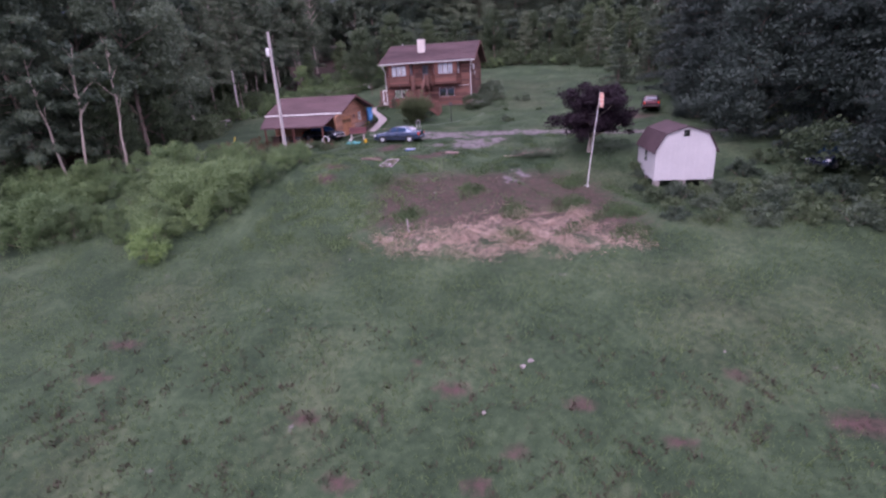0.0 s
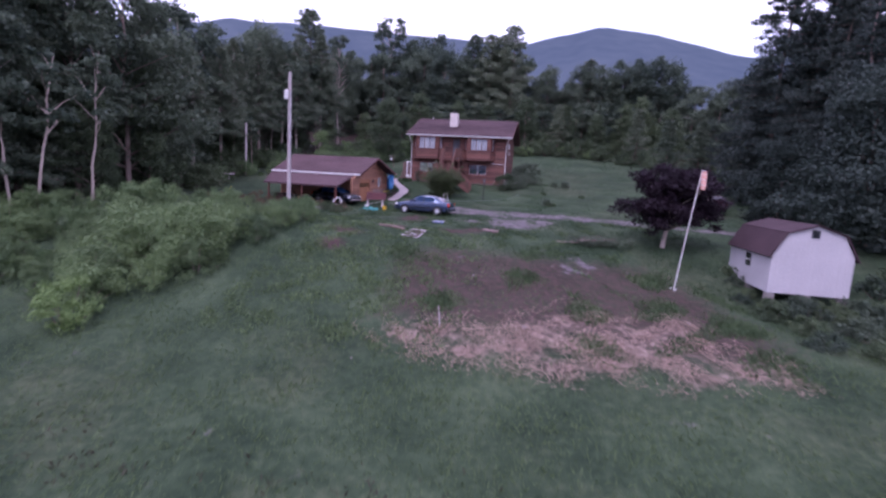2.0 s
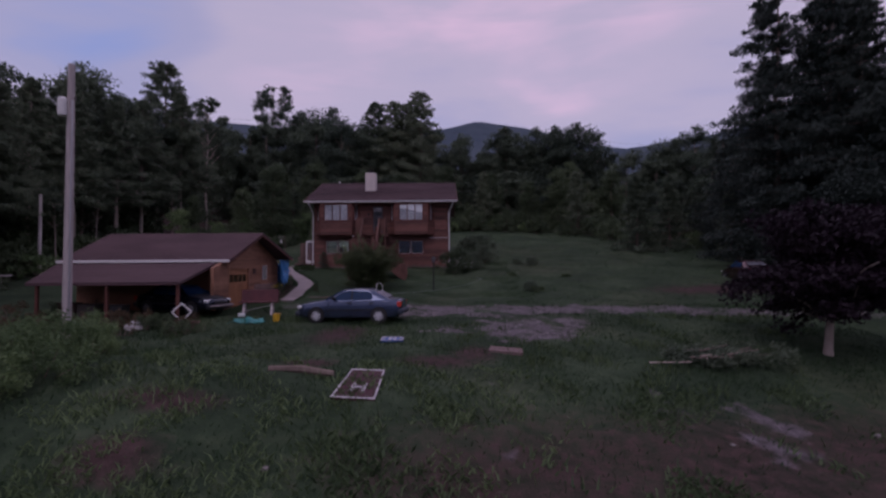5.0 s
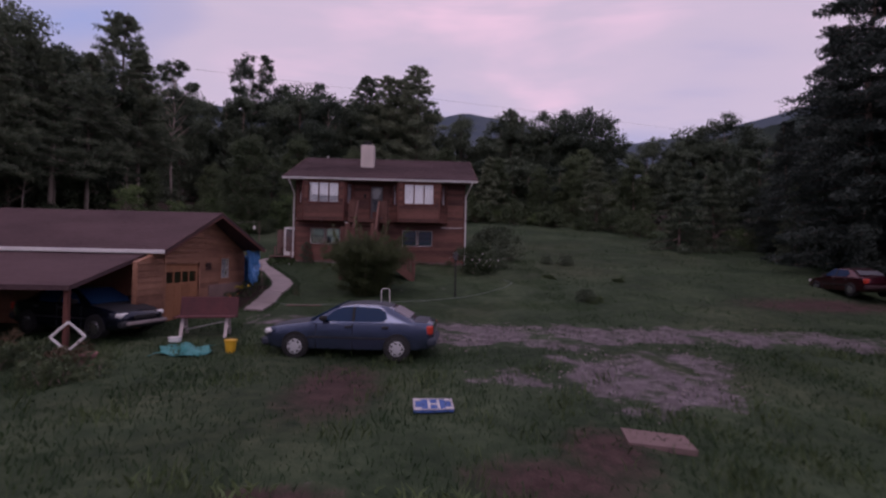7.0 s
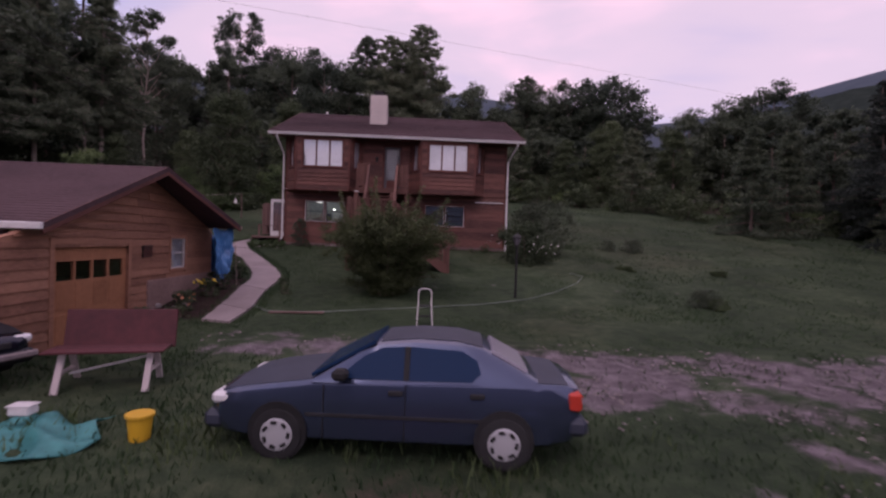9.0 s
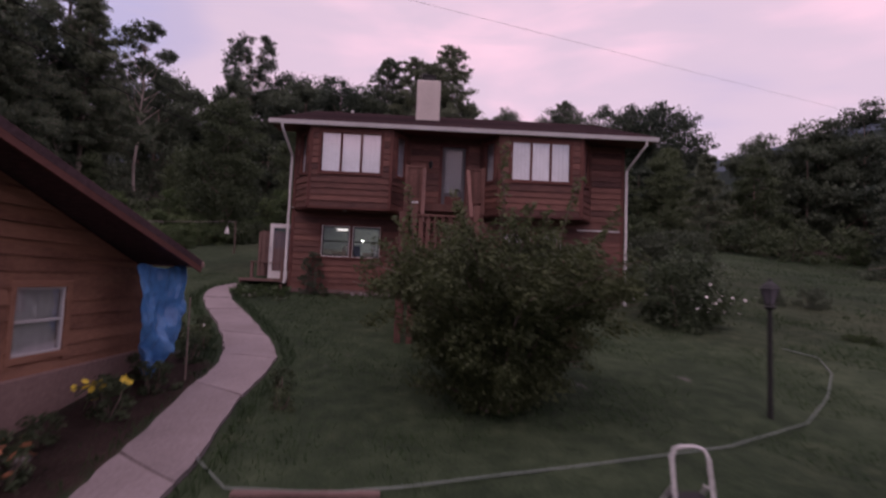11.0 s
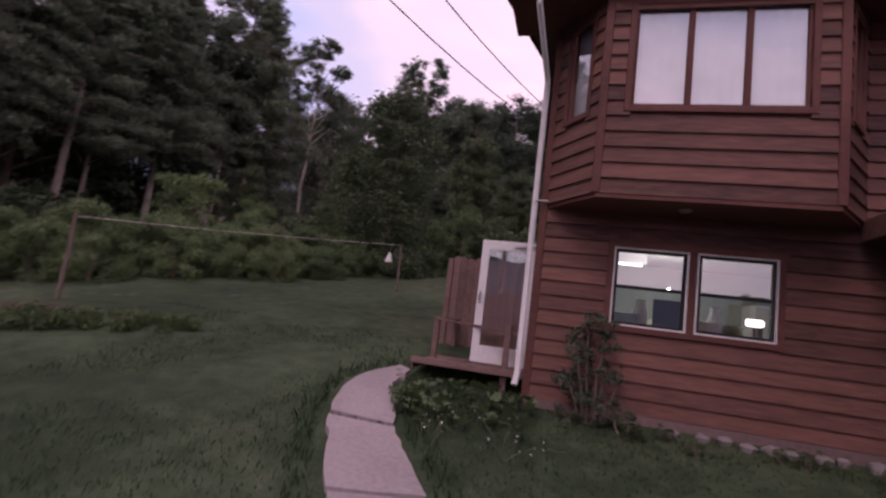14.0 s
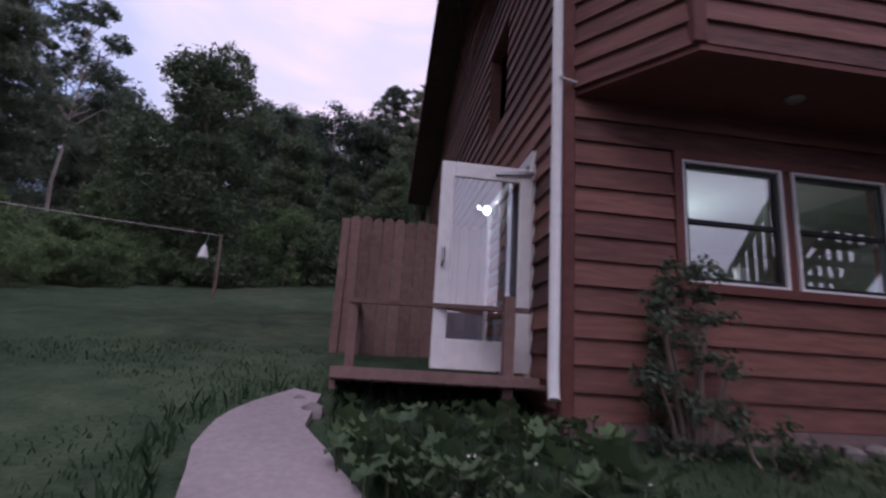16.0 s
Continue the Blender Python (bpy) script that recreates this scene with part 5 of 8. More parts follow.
def shrub(name, label, seed, high, wide, leaves, per=50, size=0.16, clumps=34, thin=0.5, group="", stems=7, category="shrub", sides=4, waist=1.0):
    """A bush: stems from the ground, and leaves in uneven clumps with gaps."""
    rng = np.random.default_rng(seed)
    bush = thing(name, label, category, group=group)
    st = Shape()
    centres, radii = [], []
    ph = rng.random(3) * 6.28
    for k in range(clumps):
        a, q = rng.random() * 6.283, rng.random() ** 0.5
        q *= 1 + 0.16 * math.sin(2 * a + ph[0]) + 0.14 * math.sin(3 * a + ph[1]) + 0.08 * math.sin(5 * a + ph[2])
        h = high * (0.05 + 0.92 * rng.random() ** 1.2)
        edge = math.sqrt(max(0.05, 1 - (h / high - 0.35) ** 2 * 1.9)) * min(1.0, waist + (1 - waist) * h / (0.45 * high))
        centres.append((math.cos(a) * wide * q * edge, math.sin(a) * wide * q * edge, h))
        e = wide * (0.16 + 0.14 * rng.random())
        radii.append((e, e, e * 0.8))
    for k in range(stems):
        c = centres[k]
        st.tube(wander(rng, (c[0] * 0.15, c[1] * 0.15, -0.15), c, 4, 0.05), [0.02 + wide * 0.012, 0.02, 0.014, 0.008], 5, False)
    tagged(part("stem", st, BARK, bush), kind="stuff")
    part("foliage", cards("foliage", leaves, leaf_cards(rng, centres, radii, per, size, 0.2, thin, 0.5, sides), sides), None, bush)
    return bush


def place(proto, spots):
    """Sets a first plant down at the first spot and copies of it at the rest: (x, y, turn, scale[, scale up])."""
    for k, spot in enumerate(spots):
        x, y, turn, sc = spot[:4]
        m = Matrix.Translation(on(x, y, -0.05)) @ Matrix.Rotation(turn, 4, "Z") @ Matrix.Diagonal((sc, sc, sc * (spot[4] if len(spot) > 4 else 1.0), 1))
        if k == 0:
            proto.matrix_world = m
        else:
            copy_thing(proto, m)


rng = np.random.default_rng(7)
WOOD = "trees of the surrounding woods"
oak_a = broadleaf("broadleaf_tree", "tall dark green broadleaf tree in the woods", 11, 17, 0.20, 5.2, GREEN_B, BARK, 22, 150, 0.28, clumps=6, group=WOOD)
oak_b = broadleaf("broadleaf_tree", "tall broadleaf tree with a rounded dark crown", 12, 15, 0.14, 5.4, GREEN_B, BARK, 22, 150, 0.28, clumps=6, group=WOOD)
oak_c = broadleaf("broadleaf_tree", "leafy mid-green tree at the edge of the woods", 13, 12, 0.04, 4.0, GREEN_A, BARK, 22, 150, 0.23, clumps=6, taper=0.45, group=WOOD)
lime = broadleaf("lime_tree", "full mid-green tree with an oval crown behind the lawn", 25, 12, 0.05, 4.4, GREEN_A, BARK, 34, 150, 0.2, clumps=6, taper=0.3, group=WOOD)
airy = broadleaf("broadleaf_tree", "slender tree with a pale trunk and an open crown", 14, 19, 0.58, 3.3, GREEN_B, PALE_BARK, 24, 84, 0.22, trunk_r=0.16, clumps=5, billow=0.75, group=WOOD)
open_oak = broadleaf("broadleaf_tree", "tall tree with a wide open oval crown above the wood", 24, 21, 0.55, 4.3, GREEN_B, PALE_BARK, 34, 70, 0.24, trunk_r=0.2, clumps=5, billow=0.62, group=WOOD)
pine_a = pine("pine_tree", "tall dark pine with drooping boughs", 15, 19, 0.16, 5.0, 44, group=WOOD, point=0.55, tuft=1.2)
spruce = pine("spruce_tree", "tall dark conifer with jagged boughs beside the lawn", 22, 21, 0.06, 6.0, 44, BARK, group="dark spruces beside the lawn", needles=SPRUCE, point=0.62, tuft=1.35)
pine_b = pine("pine_tree", "tall pine with a bare lower trunk", 16, 20, 0.34, 4.6, 40, bark=PALE_BARK, group=WOOD, point=0.75, tuft=1.2)
fir = pine("fir_tree", "young blue-green fir at the edge of the lawn", 17, 8, 0.06, 2.5, 40, group="firs by the lawn")


def turn():
    return rng.random() * 6.28


# skyline trees: place and height of the tip
SKY = {
    "oak_a": [(-31, 108, 29.6), (-26, 105, 28.4), (-22.5, 106, 28.2), (-5, 105, 26.0), (-45, 69.6, 24.0), (26.7, 88, 22.2), (20, 93, 20.2), (1, 105, 26.0), (-44.5, 33.5, 20.0), (-41, 29.5, 17.5), (-48, 30, 20.5), (-40.5, 36.5, 19.0), (-37.6, 38.6, 19.5)],
    "oak_b": [(12.5, 105, 27.4), (9, 106, 26.6), (15.6, 105, 27.0), (-33.8, 126, 37.2), (-37, 117, 33), (5, 107, 25.8), (24.4, 90, 20.8), (-51, 66, 22.5), (-47.5, 77, 23.5), (-48, 104, 28)],
    "airy": [(-43, 92, 28.2)],
    "open_oak": [(-40.6, 113.4, 37.6)],
    "pine_a": [(-16.7, 104, 31.6), (-12.3, 103, 31.0), (-19.8, 105, 30.0), (-14.4, 106, 30.2), (2.4, 104, 25.6), (-45.3, 84.3, 28.4), (-41, 44, 17.0), (-42.0, 33, 20), (-39.4, 28.5, 16.5), (-44, 38, 21)],
    "spruce": [(17.9, 58.5, 24.4), (21.0, 57, 25), (24.6, 60, 26), (28, 52, 25), (23, 66, 22), (22.5, 50, 22), (18.8, 66.5, 14.6), (20.8, 53.5, 21), (19.8, 46.5, 17), (21.5, 38.5, 16), (25, 31, 15), (23.5, 25.5, 9.5), (27, 21.5, 9), (28.5, 27, 12)],
    "pine_b": [(-42.2, 83, 25.6), (-42.5, 75.5, 23.2), (-41.5, 69.5, 21.0), (-46, 73, 23.5), (-44, 62, 20.6), (-41.5, 56, 18.0), (-48.5, 80, 25.5), (-40.6, 50, 16.2), (-44.5, 57, 19.4), (-42.0, 64.5, 20), (-45, 48, 18)],
    "lime": [(-27.0, 74.4, 14.6)],
    "oak_c": [(-26.2, 88.5, 18.0), (-34.5, 84, 15.0), (-14.2, 87, 17.5), (-19.5, 88.5, 18.5), (-1.5, 91, 18.5), (8, 90, 19.0), (14, 85, 17.5), (19.5, 64, 10.5), (-8.0, 90, 19.5), (-22.6, 86, 16.0), (3.5, 88, 16.5), (-29.6, 82, 13.5), (-42, 28, 12), (-38, 22.5, 6.0), (-37.0, 40.2, 14.5), (-36.2, 33.8, 10.5), (-46, 24, 10.0), (-38.5, 79, 13), (-24.2, 79.5, 11.0), (-9, 92, 17), (11, 94, 21)],
}
FINE = {"oak_a": oak_a, "oak_b": oak_b, "airy": airy, "lime": lime, "open_oak": open_oak, "pine_a": pine_a, "pine_b": pine_b, "oak_c": oak_c, "spruce": spruce}
for kind, spots in SKY.items():
    high = max(v.co.z for c in FINE[kind].children for v in c.data.vertices)
    place(FINE[kind], [(x, y, turn(), (top - float(lie(x, y))) / high) for x, y, top in spots])
# woods further back
FAR = {"far_oak": broadleaf("broadleaf_tree", "dark broadleaf tree deep in the woods", 18, 16, 0.08, 5.2, GREEN_B, BARK, 12, 85, 0.48, clumps=6, group=WOOD), "far_pine": pine("pine_tree", "dark pine deep in the woods", 19, 18, 0.12, 4.4, 15, group=WOOD), "far_bare": broadleaf("broadleaf_tree", "tall woodland tree with a long bare trunk", 20, 18, 0.45, 4.2, GREEN_B, PALE_BARK, 11, 80, 0.45, trunk_r=0.17, clumps=5, group=WOOD)}
SPOTS = {k: [] for k in FAR}
for k in range(44):
    x, y = -42 - 30 * rng.random() ** 1.1, 25 + 62 * rng.random()
    x -= max(0, 44 - y) * 0.10 + max(0, y - 66) * 0.12
    SPOTS[("far_bare", "far_pine", "far_bare", "far_oak")[k % 4]].append((x, y, turn(), 0.8 + 0.3 * rng.random()))
for k in range(26):
    x, y = 23 + 32 * rng.random(), 25 + 66 * rng.random()
    x += max(0, 34 - y) * 0.8
    grown = 0.85 + 0.35 * rng.random()
    if y > 61:
        grown = min(grown, (3.6 + (0.232 + 0.03 * rng.random()) * math.hypot(x + 10, y - 34) - float(lie(x, y))) / 16)
    SPOTS[("far_oak", "far_pine", "far_oak")[k % 3]].append((x, y, turn(), grown))
for k in range(46):
    x, y = -66 + 88 * (k + rng.random()) / 46, 106 + 12 * rng.random()
    tip = (24.4 if x > -8 else 29.4) + 1.6 * rng.random()
    SPOTS["far_oak"].append((x, y, turn(), 0.95, (tip - float(lie(x, y))) / 16 / 0.95))
for k in range(20):
    x, y = -34 + 54 * (k + rng.random()) / 20, 94 + 6 * rng.random()
    SPOTS["far_oak"].append((x, y, turn(), 0.8, (16.5 + 2 * rng.random() - float(lie(x, y))) / 16 / 0.8))
for k in range(12):
    x, y = 18 + 26 * (k + rng.random()) / 12, 84 + 10 * rng.random()
    SPOTS["far_oak"].append((x, y, turn(), 0.75, (3.6 + (0.236 + 0.02 * rng.random()) * math.hypot(x + 10, y - 34) - float(lie(x, y))) / 16 / 0.75))
SPOTS["far_oak"] += [(15.8, 73, 0.3, 0.5), (21, 73, 1.3, 0.62)]
for kind, spots in SPOTS.items():
    place(FAR[kind], spots)
place(fir, [(10.4, 67.5, 0.4, 0.95), (14.6, 69.5, 2.1, 1.0), (17.2, 63.5, 1.0, 0.8), (9.2, 84, 0.2, 1.1), (-2.5, 90, 0.8, 1.1)])

# leaning pale trunks at the edge of the left wood
for x, y, lx, ly, hh in ((-41.0, 28.2, -2.2, 0.6, 11), (-36.2, 28.0, -1.6, 0.4, 12), (-35.3, 28.8, 1.2, 0.8, 11), (-43.6, 30, -1.0, 0, 12), (-33.8, 31.5, 0.6, 0.5, 11)):
    t_seed = int(abs(x * 10))
    tr = broadleaf("sapling", "thin pale leaning trunk with a small crown", t_seed, hh, 0.55, 2.2, GREEN_B, PALE_BARK, 8, 34, 0.34, (lx, ly), 0.11, 3, group="leaning trunks")
    tr.matrix_world = Matrix.Translation(on(x, y, -0.1))

slim = broadleaf("woodland_tree", "slim woodland tree with a tall bare pale trunk", 26, 17, 0.60, 2.8, GREEN_B, PALE_BARK, 12, 70, 0.3, (0.5, 0.2), 0.17, 4, group="slim trees at the wood's edge")
place(slim, [(-43.6, 80.0, 0.3, 0.72), (-40.6, 78.4, 1.7, 0.62), (-47.0, 77.0, 3.9, 0.75), (-41.4, 66.5, 0.9, 0.6), (-42.6, 71.6, 2.0, 0.66), (-40.0, 60.0, 4.2, 0.55)])
maple = broadleaf("maple_tree", "broad dark green tree with low boughs beside the shed, two added unseen for shade", 23, 12, 0.05, 5.2, SHADE_LEAF, BARK, 30, 170, 0.26, clumps=6, group="dark trees beside the shed")
# those at (26.5, 19.5) and (31, 12) stand unseen, added to shade the grass
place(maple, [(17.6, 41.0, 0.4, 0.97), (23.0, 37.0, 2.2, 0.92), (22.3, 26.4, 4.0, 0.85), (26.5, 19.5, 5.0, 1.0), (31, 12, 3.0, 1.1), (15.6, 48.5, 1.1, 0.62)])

plum = broadleaf("plum_tree", "low wide purple-leaved plum tree on the lawn", 21, 5.1, 0.38, 3.0, PURPLE, PALE_BARK, 26, 260, 0.15, (0.4, 0.1), 0.16, 6, flat=0.6)
plum.matrix_world = Matrix.Translation(on(4.55, 36.4, -0.05))

# understorey along the edges of the woods
brush_a = shrub("wood_edge_shrub", "dense dark green shrub at the wood's edge", 31, 2.6, 2.2, GREEN_A, 50, 0.26, 40, group="shrubs along the woods", sides=3)
brush_b = shrub("wood_edge_shrub", "pale green overgrown shrub at the wood's edge", 32, 2.0, 1.8, GREEN_C, 50, 0.22, 36, group="shrubs along the woods", sides=3)
ea, eb = [], []
for k in range(64):
    f = k / 64
    if f < 0.42:
        g = f / 0.42
        x, y = -39.5 - 1.5 * g + 1.2 * rng.normal(), 37 + 34 * g + rng.normal()
    elif f < 0.72:
        g = (f - 0.42) / 0.30
        x, y = -37.5 + 38 * g, 74 + 15 * min(1, g * 1.4) + 1.6 * rng.normal()
    else:
        g = (f - 0.72) / 0.28
        x, y = 2 + 20 * g + rng.normal(), 89 - 26 * g ** 1.4 + 1.5 * rng.normal()
    (ea if k % 3 else eb).append((x, y, turn(), 0.7 + 0.5 * rng.random()))
for x, y in ((20.5, 57), (22, 52), (23, 46), (20.5, 40), (19.5, 33.5), (22.5, 28.5), (24, 24), (27, 21)):
    ea.append((x, y, turn(), 1.0 + 0.3 * rng.random()))
for k in range(44):
    ea.append((-43 - 16 * rng.random(), 24 + 54 * rng.random(), turn(), 1.3 + 0.7 * rng.random()))
for k in range(22):
    ea.append((-32 + 52 * rng.random(), 92 + 8 * rng.random(), turn(), 1.4 + 0.7 * rng.random()))
place(brush_a, ea)
place(brush_b, eb)

# bramble thicket on the left of the field
BR = "thicket beside the field"
br = [shrub("bramble_bush", "bright green bramble bush in a thicket", 40 + k, 2.1 + 0.25 * k, 1.6, (GREEN_C, GREEN_C, GREEN_D)[k], 130, 0.13, 50, 0.42, group=BR, sides=3) for k in range(3)]
HEDGE_RING = [(-42, 20.6), (-34, 20.0), (-26.5, 21.0), (-22.4, 20.6), (-19.6, 22.6), (-18.6, 26.5), (-17.6, 31.5), (-19.5, 36.0), (-25, 35), (-31, 31.5), (-42, 28)]
spots = [[], [], []]
tries = 0
while sum(map(len, spots)) < 104 and tries < 9000:
    tries += 1
    x, y = -42 + 25 * rng.random(), 19.5 + 17.5 * rng.random()
    if inside(np.array([x]), np.array([y]), HEDGE_RING, 0.2)[0] > 0.5 and all(math.hypot(x - a[0], y - a[1]) > 1.1 for s in spots for a in s):
        low_end = 0.55 + 0.45 * min(1, max(0, (33 - y) / 8))
        spots[tries % 3].append((x, y, turn(), (0.6 + 0.75 * rng.random() ** 1.5) * low_end))
for b, s in zip(br, spots):
    place(b, s)
lone = shrub("young_bush", "pale yellow-green feathery bush at the thicket's edge", 47, 1.9, 1.2, leaf("pale_leaves", (0.09, 0.15, 0.045), (0.26, 0.36, 0.13)), 110, 0.15, 34, 0.35)
place(lone, [(-21.7, 18.9, 0.4, 1.0)])

# shrubs round the shed
SH = "scrub below the shed"
sb = [shrub("scrub_bush", "low dark green scrub bush on the bank", 50 + k, 1.3, 1.3, (GREEN_A, GREEN_B)[k], 55, 0.18, 34, group=SH) for k in range(2)]
s2 = [[], []]
for k, (x, y, sc) in enumerate(((8.2, 28.4, 0.75), (9.6, 28.9, 0.8), (11.0, 28.6, 0.85), (12.5, 28.9, 1.0), (13.8, 29.8, 1.1), (15.5, 29.6, 1.2), (9.0, 26.8, 0.8), (10.8, 26.6, 0.9), (12.6, 26.6, 1.0), (14.4, 26.9, 1.1), (16.5, 26.5, 1.2), (8.6, 24.8, 0.7), (10.6, 24.4, 0.8), (12.8, 24.2, 0.9), (15.0, 24.2, 1.1), (17.4, 24.0, 1.2), (19.5, 25.5, 1.3), (18.4, 28.4, 1.3), (17.5, 31.8, 1.2), (14.6, 32.6, 1.0), (20.2, 22.6, 1.2), (7.4, 30.3, 0.45), (8.5, 29.5, 0.7), (9.7, 29.75, 0.75), (10.9, 29.75, 0.8), (12.1, 29.9, 0.85), (7.9, 31.4, 0.5), (7.8, 32.6, 0.5), (7.8, 33.8, 0.5), (18.8, 34.6, 1.2), (16.4, 34.4, 1.0))):
    s2[k % 2].append((x, y, turn(), sc))
for b, s in zip(sb, s2):
    place(b, s)

# bushes by the house
rs_ = np.random.default_rng(61)
big = thing("garden_bush", "large loose olive-green bush with arching shoots before the house", "shrub", on(-13.25, 51.15, -0.05))
stem_s, spray_c, spray_r, shoot_c, shoot_r = Shape(), [], [], [], []
for k in range(175):
    a = k * 2.4 + 0.4 * rs_.normal()
    out = 0.35 + 2.0 * rs_.random() ** 0.6
    low_one = k % 4 == 0
    out *= 0.7 if low_one else 1.0
    top = (2.9 - 0.55 * (out / 2.2) ** 2) * ((0.12 + 0.4 * rs_.random()) if low_one else (0.5 + 0.52 * rs_.random() ** 0.6))
    foot_ = np.array([0.42 * math.cos(a), 0.42 * math.sin(a), 0.0]) * rs_.random() ** 0.5
    tip = np.array([out * math.cos(a), out * math.sin(a) * 0.95, top])
    bend = np.array([out * 0.45 * math.cos(a), out * 0.45 * math.sin(a), top * 0.92 + 0.1])
    run = [foot_ * (1 - f) ** 2 + bend * 2 * f * (1 - f) + tip * f * f for f in (0, 0.25, 0.5, 0.75, 1)]
    if k % 3 == 0:
        stem_s.tube([tuple(q) for q in run], [0.022, 0.018, 0.013, 0.009, 0.005], 4, False)
    for j in range(8):
        f = 0.06 + 0.96 * (j + 0.4 * rs_.random()) / 8
        c = foot_ * (1 - f) ** 2 + bend * 2 * f * (1 - f) + tip * f * f
        q = 0.15 + 0.09 * rs_.random()
        spray_c.append(c + rs_.normal(size=3) * 0.06)
        spray_r.append((q, q, q * 0.75))
for k in range(16):
    a, out = k * 2.4, 0.5 + 1.2 * rs_.random()
    b0 = np.array([out * math.cos(a), out * math.sin(a), 2.2 + 0.3 * rs_.random()])
    tip = b0 + np.array([math.cos(a) * (0.1 + 0.6 * rs_.random()), math.sin(a) * (0.1 + 0.6 * rs_.random()), 0.4 + 0.75 * rs_.random()])
    stem_s.tube(wander(rs_, b0, tip, 5, 0.06), [0.012, 0.010, 0.008, 0.006, 0.004], 4, False)
    for j in range(10):
        shoot_c.append(b0 + (tip - b0) * (0.1 + 0.1 * j))
        shoot_r.append((0.075, 0.075, 0.06))
tagged(part("stem", stem_s, BARK, big), kind="stuff")
part("foliage", cards("foliage", BUSH_LEAF, leaf_cards(rs_, spray_c, spray_r, 100, 0.066, 0.3, 0.5, 0.5), 4), None, big)
part("leaf_spray", cards("leaf_spray", BUSH_LEAF, leaf_cards(rs_, shoot_c, shoot_r, 14, 0.075, 0.0, 0.45, 0.5), 4), None, big)
round_bush = shrub("round_bush", "dense dark rounded bush beside the house", 62, 2.4, 1.55, GREEN_B, 90, 0.13, 70, group="dark bushes beside the house")
place(round_bush, [(-5.6, 61.3, 0.3, 1.0), (-6.3, 58.2, 1.3, 0.55), (-2.4, 60.0, 2.0, 0.25), (-1.3, 59.6, 1.0, 0.32), (-3.0, 50.3, 0.2, 0.28)])
flower_bush = shrub("flowering_bush", "low bush with white daisy flowers by the house corner", 63, 1.7, 1.25, GREEN_A, 90, 0.12, 60)
place(flower_bush, [(-7.35, 56.7, 0.3, 1.0)])


def blossoms(name, label, seed, spots, petal, size):
    """Small flowers, each a little star of petals on a stalk."""
    r_ = np.random.default_rng(seed)
    for x, y, z in spots:
        fl = thing(name, label, "flower", (x, y, z), label)
        s = Shape()
        for k in range(6):
            a = k * 1.047
            d, e = Vector((math.cos(a), math.sin(a), 0.15)) * size, Vector((-math.sin(a), math.cos(a), 0)) * size * 0.35
            s.poly([(0, 0, 0), tuple(d * 0.6 + e), tuple(d), tuple(d * 0.6 - e)], [(0, 1, 2, 3)])
        part("petals", s, petal, fl)
        part("stalk", Shape().tube([(0, 0, -0.25), (0.01, 0, 0)], 0.006, 4), GREEN_A, fl)
        fl.rotation_euler = (0.5 * r_.normal() - 0.5, 0.5 * r_.normal(), r_.random() * 6)


fr_ = np.random.default_rng(64)
blossoms("daisy", "white daisy with a yellow heart", 1, [(-7.0 + 0.4 * fr_.normal(), 55.62 + 0.12 * fr_.normal(), 2.95 + 0.16 * fr_.normal()) for _ in range(34)], PETAL_W, 0.042)
blossoms("daisy", "white daisy with a yellow heart", 2, [(-8.1 + 0.6 * fr_.normal(), 58.6 + 0.2 * fr_.normal(), 3.15 + 0.12 * fr_.normal()) for _ in range(9)], PETAL_W, 0.05)
blossoms("lily", "yellow lily in the flower bed", 3, [(-18.6 + 0.16 * fr_.normal(), 50.2 + 0.22 * fr_.normal(), 1.62 + 0.08 * fr_.normal()) for _ in range(14)], PETAL_Y, 0.06)
blossoms("zinnia", "pale orange zinnia in the flower bed", 4, [(-18.5 + 0.2 * fr_.normal(), 48.5 + 0.3 * fr_.normal(), 1.4 + 0.08 * fr_.normal()) for _ in range(10)], PETAL_P, 0.05)
blossoms("wild_daisy", "white wild flower in the weeds", 5, [on(-19.75 + 0.25 * fr_.normal(), 54.0 + 0.7 * fr_.normal(), 0.2) for _ in range(9)], PETAL_W, 0.022)
clover_spots = [(-19.6 + 0.35 * fr_.random() - 0.1, 57.6 + 0.9 * fr_.random()) for _ in range(24)] + [(-19.3 + 1.0 * fr_.random(), 57.5 + 0.9 * fr_.random()) for _ in range(16)]
blossoms("clover_flower", "small white clover flower in the lawn by the path", 6, [on(x, y, 0.1) for x, y in clover_spots], PETAL_W, 0.013)
creeper = shrub("climbing_rose", "thin leafy rose climbing the house wall", 65, 1.4, 0.34, GREEN_B, 46, 0.042, 90, 0.6, stems=12)
creeper.matrix_world = Matrix.Translation((-17.9, 58.93, 2.62))
bed_plant = shrub("bed_plant", "leafy garden plant in the flower bed", 66, 0.7, 0.45, GREEN_A, 44, 0.1, 18, 0.35, group="plants in the flower bed")
place(bed_plant, [(-18.5, 48.5, 0, 0.8), (-18.8, 49.4, 1, 0.7), (-18.6, 50.3, 2, 1.0), (-18.5, 51.2, 3, 0.9), (-19.0, 51.8, 4, 0.8), (-18.6, 52.6, 5, 0.8), (-18.9, 53.6, 0, 0.75), (-19.2, 54.4, 1, 0.7), (-18.7, 53.2, 3, 0.7), (-19.5, 53.9, 2, 0.8), (-16.6, 51.4, 1, 0.7), (-16.4, 50.7, 2, 0.6), (-18.3, 47.8, 3, 0.6), (-19.0, 47.4, 3, 0.7)])

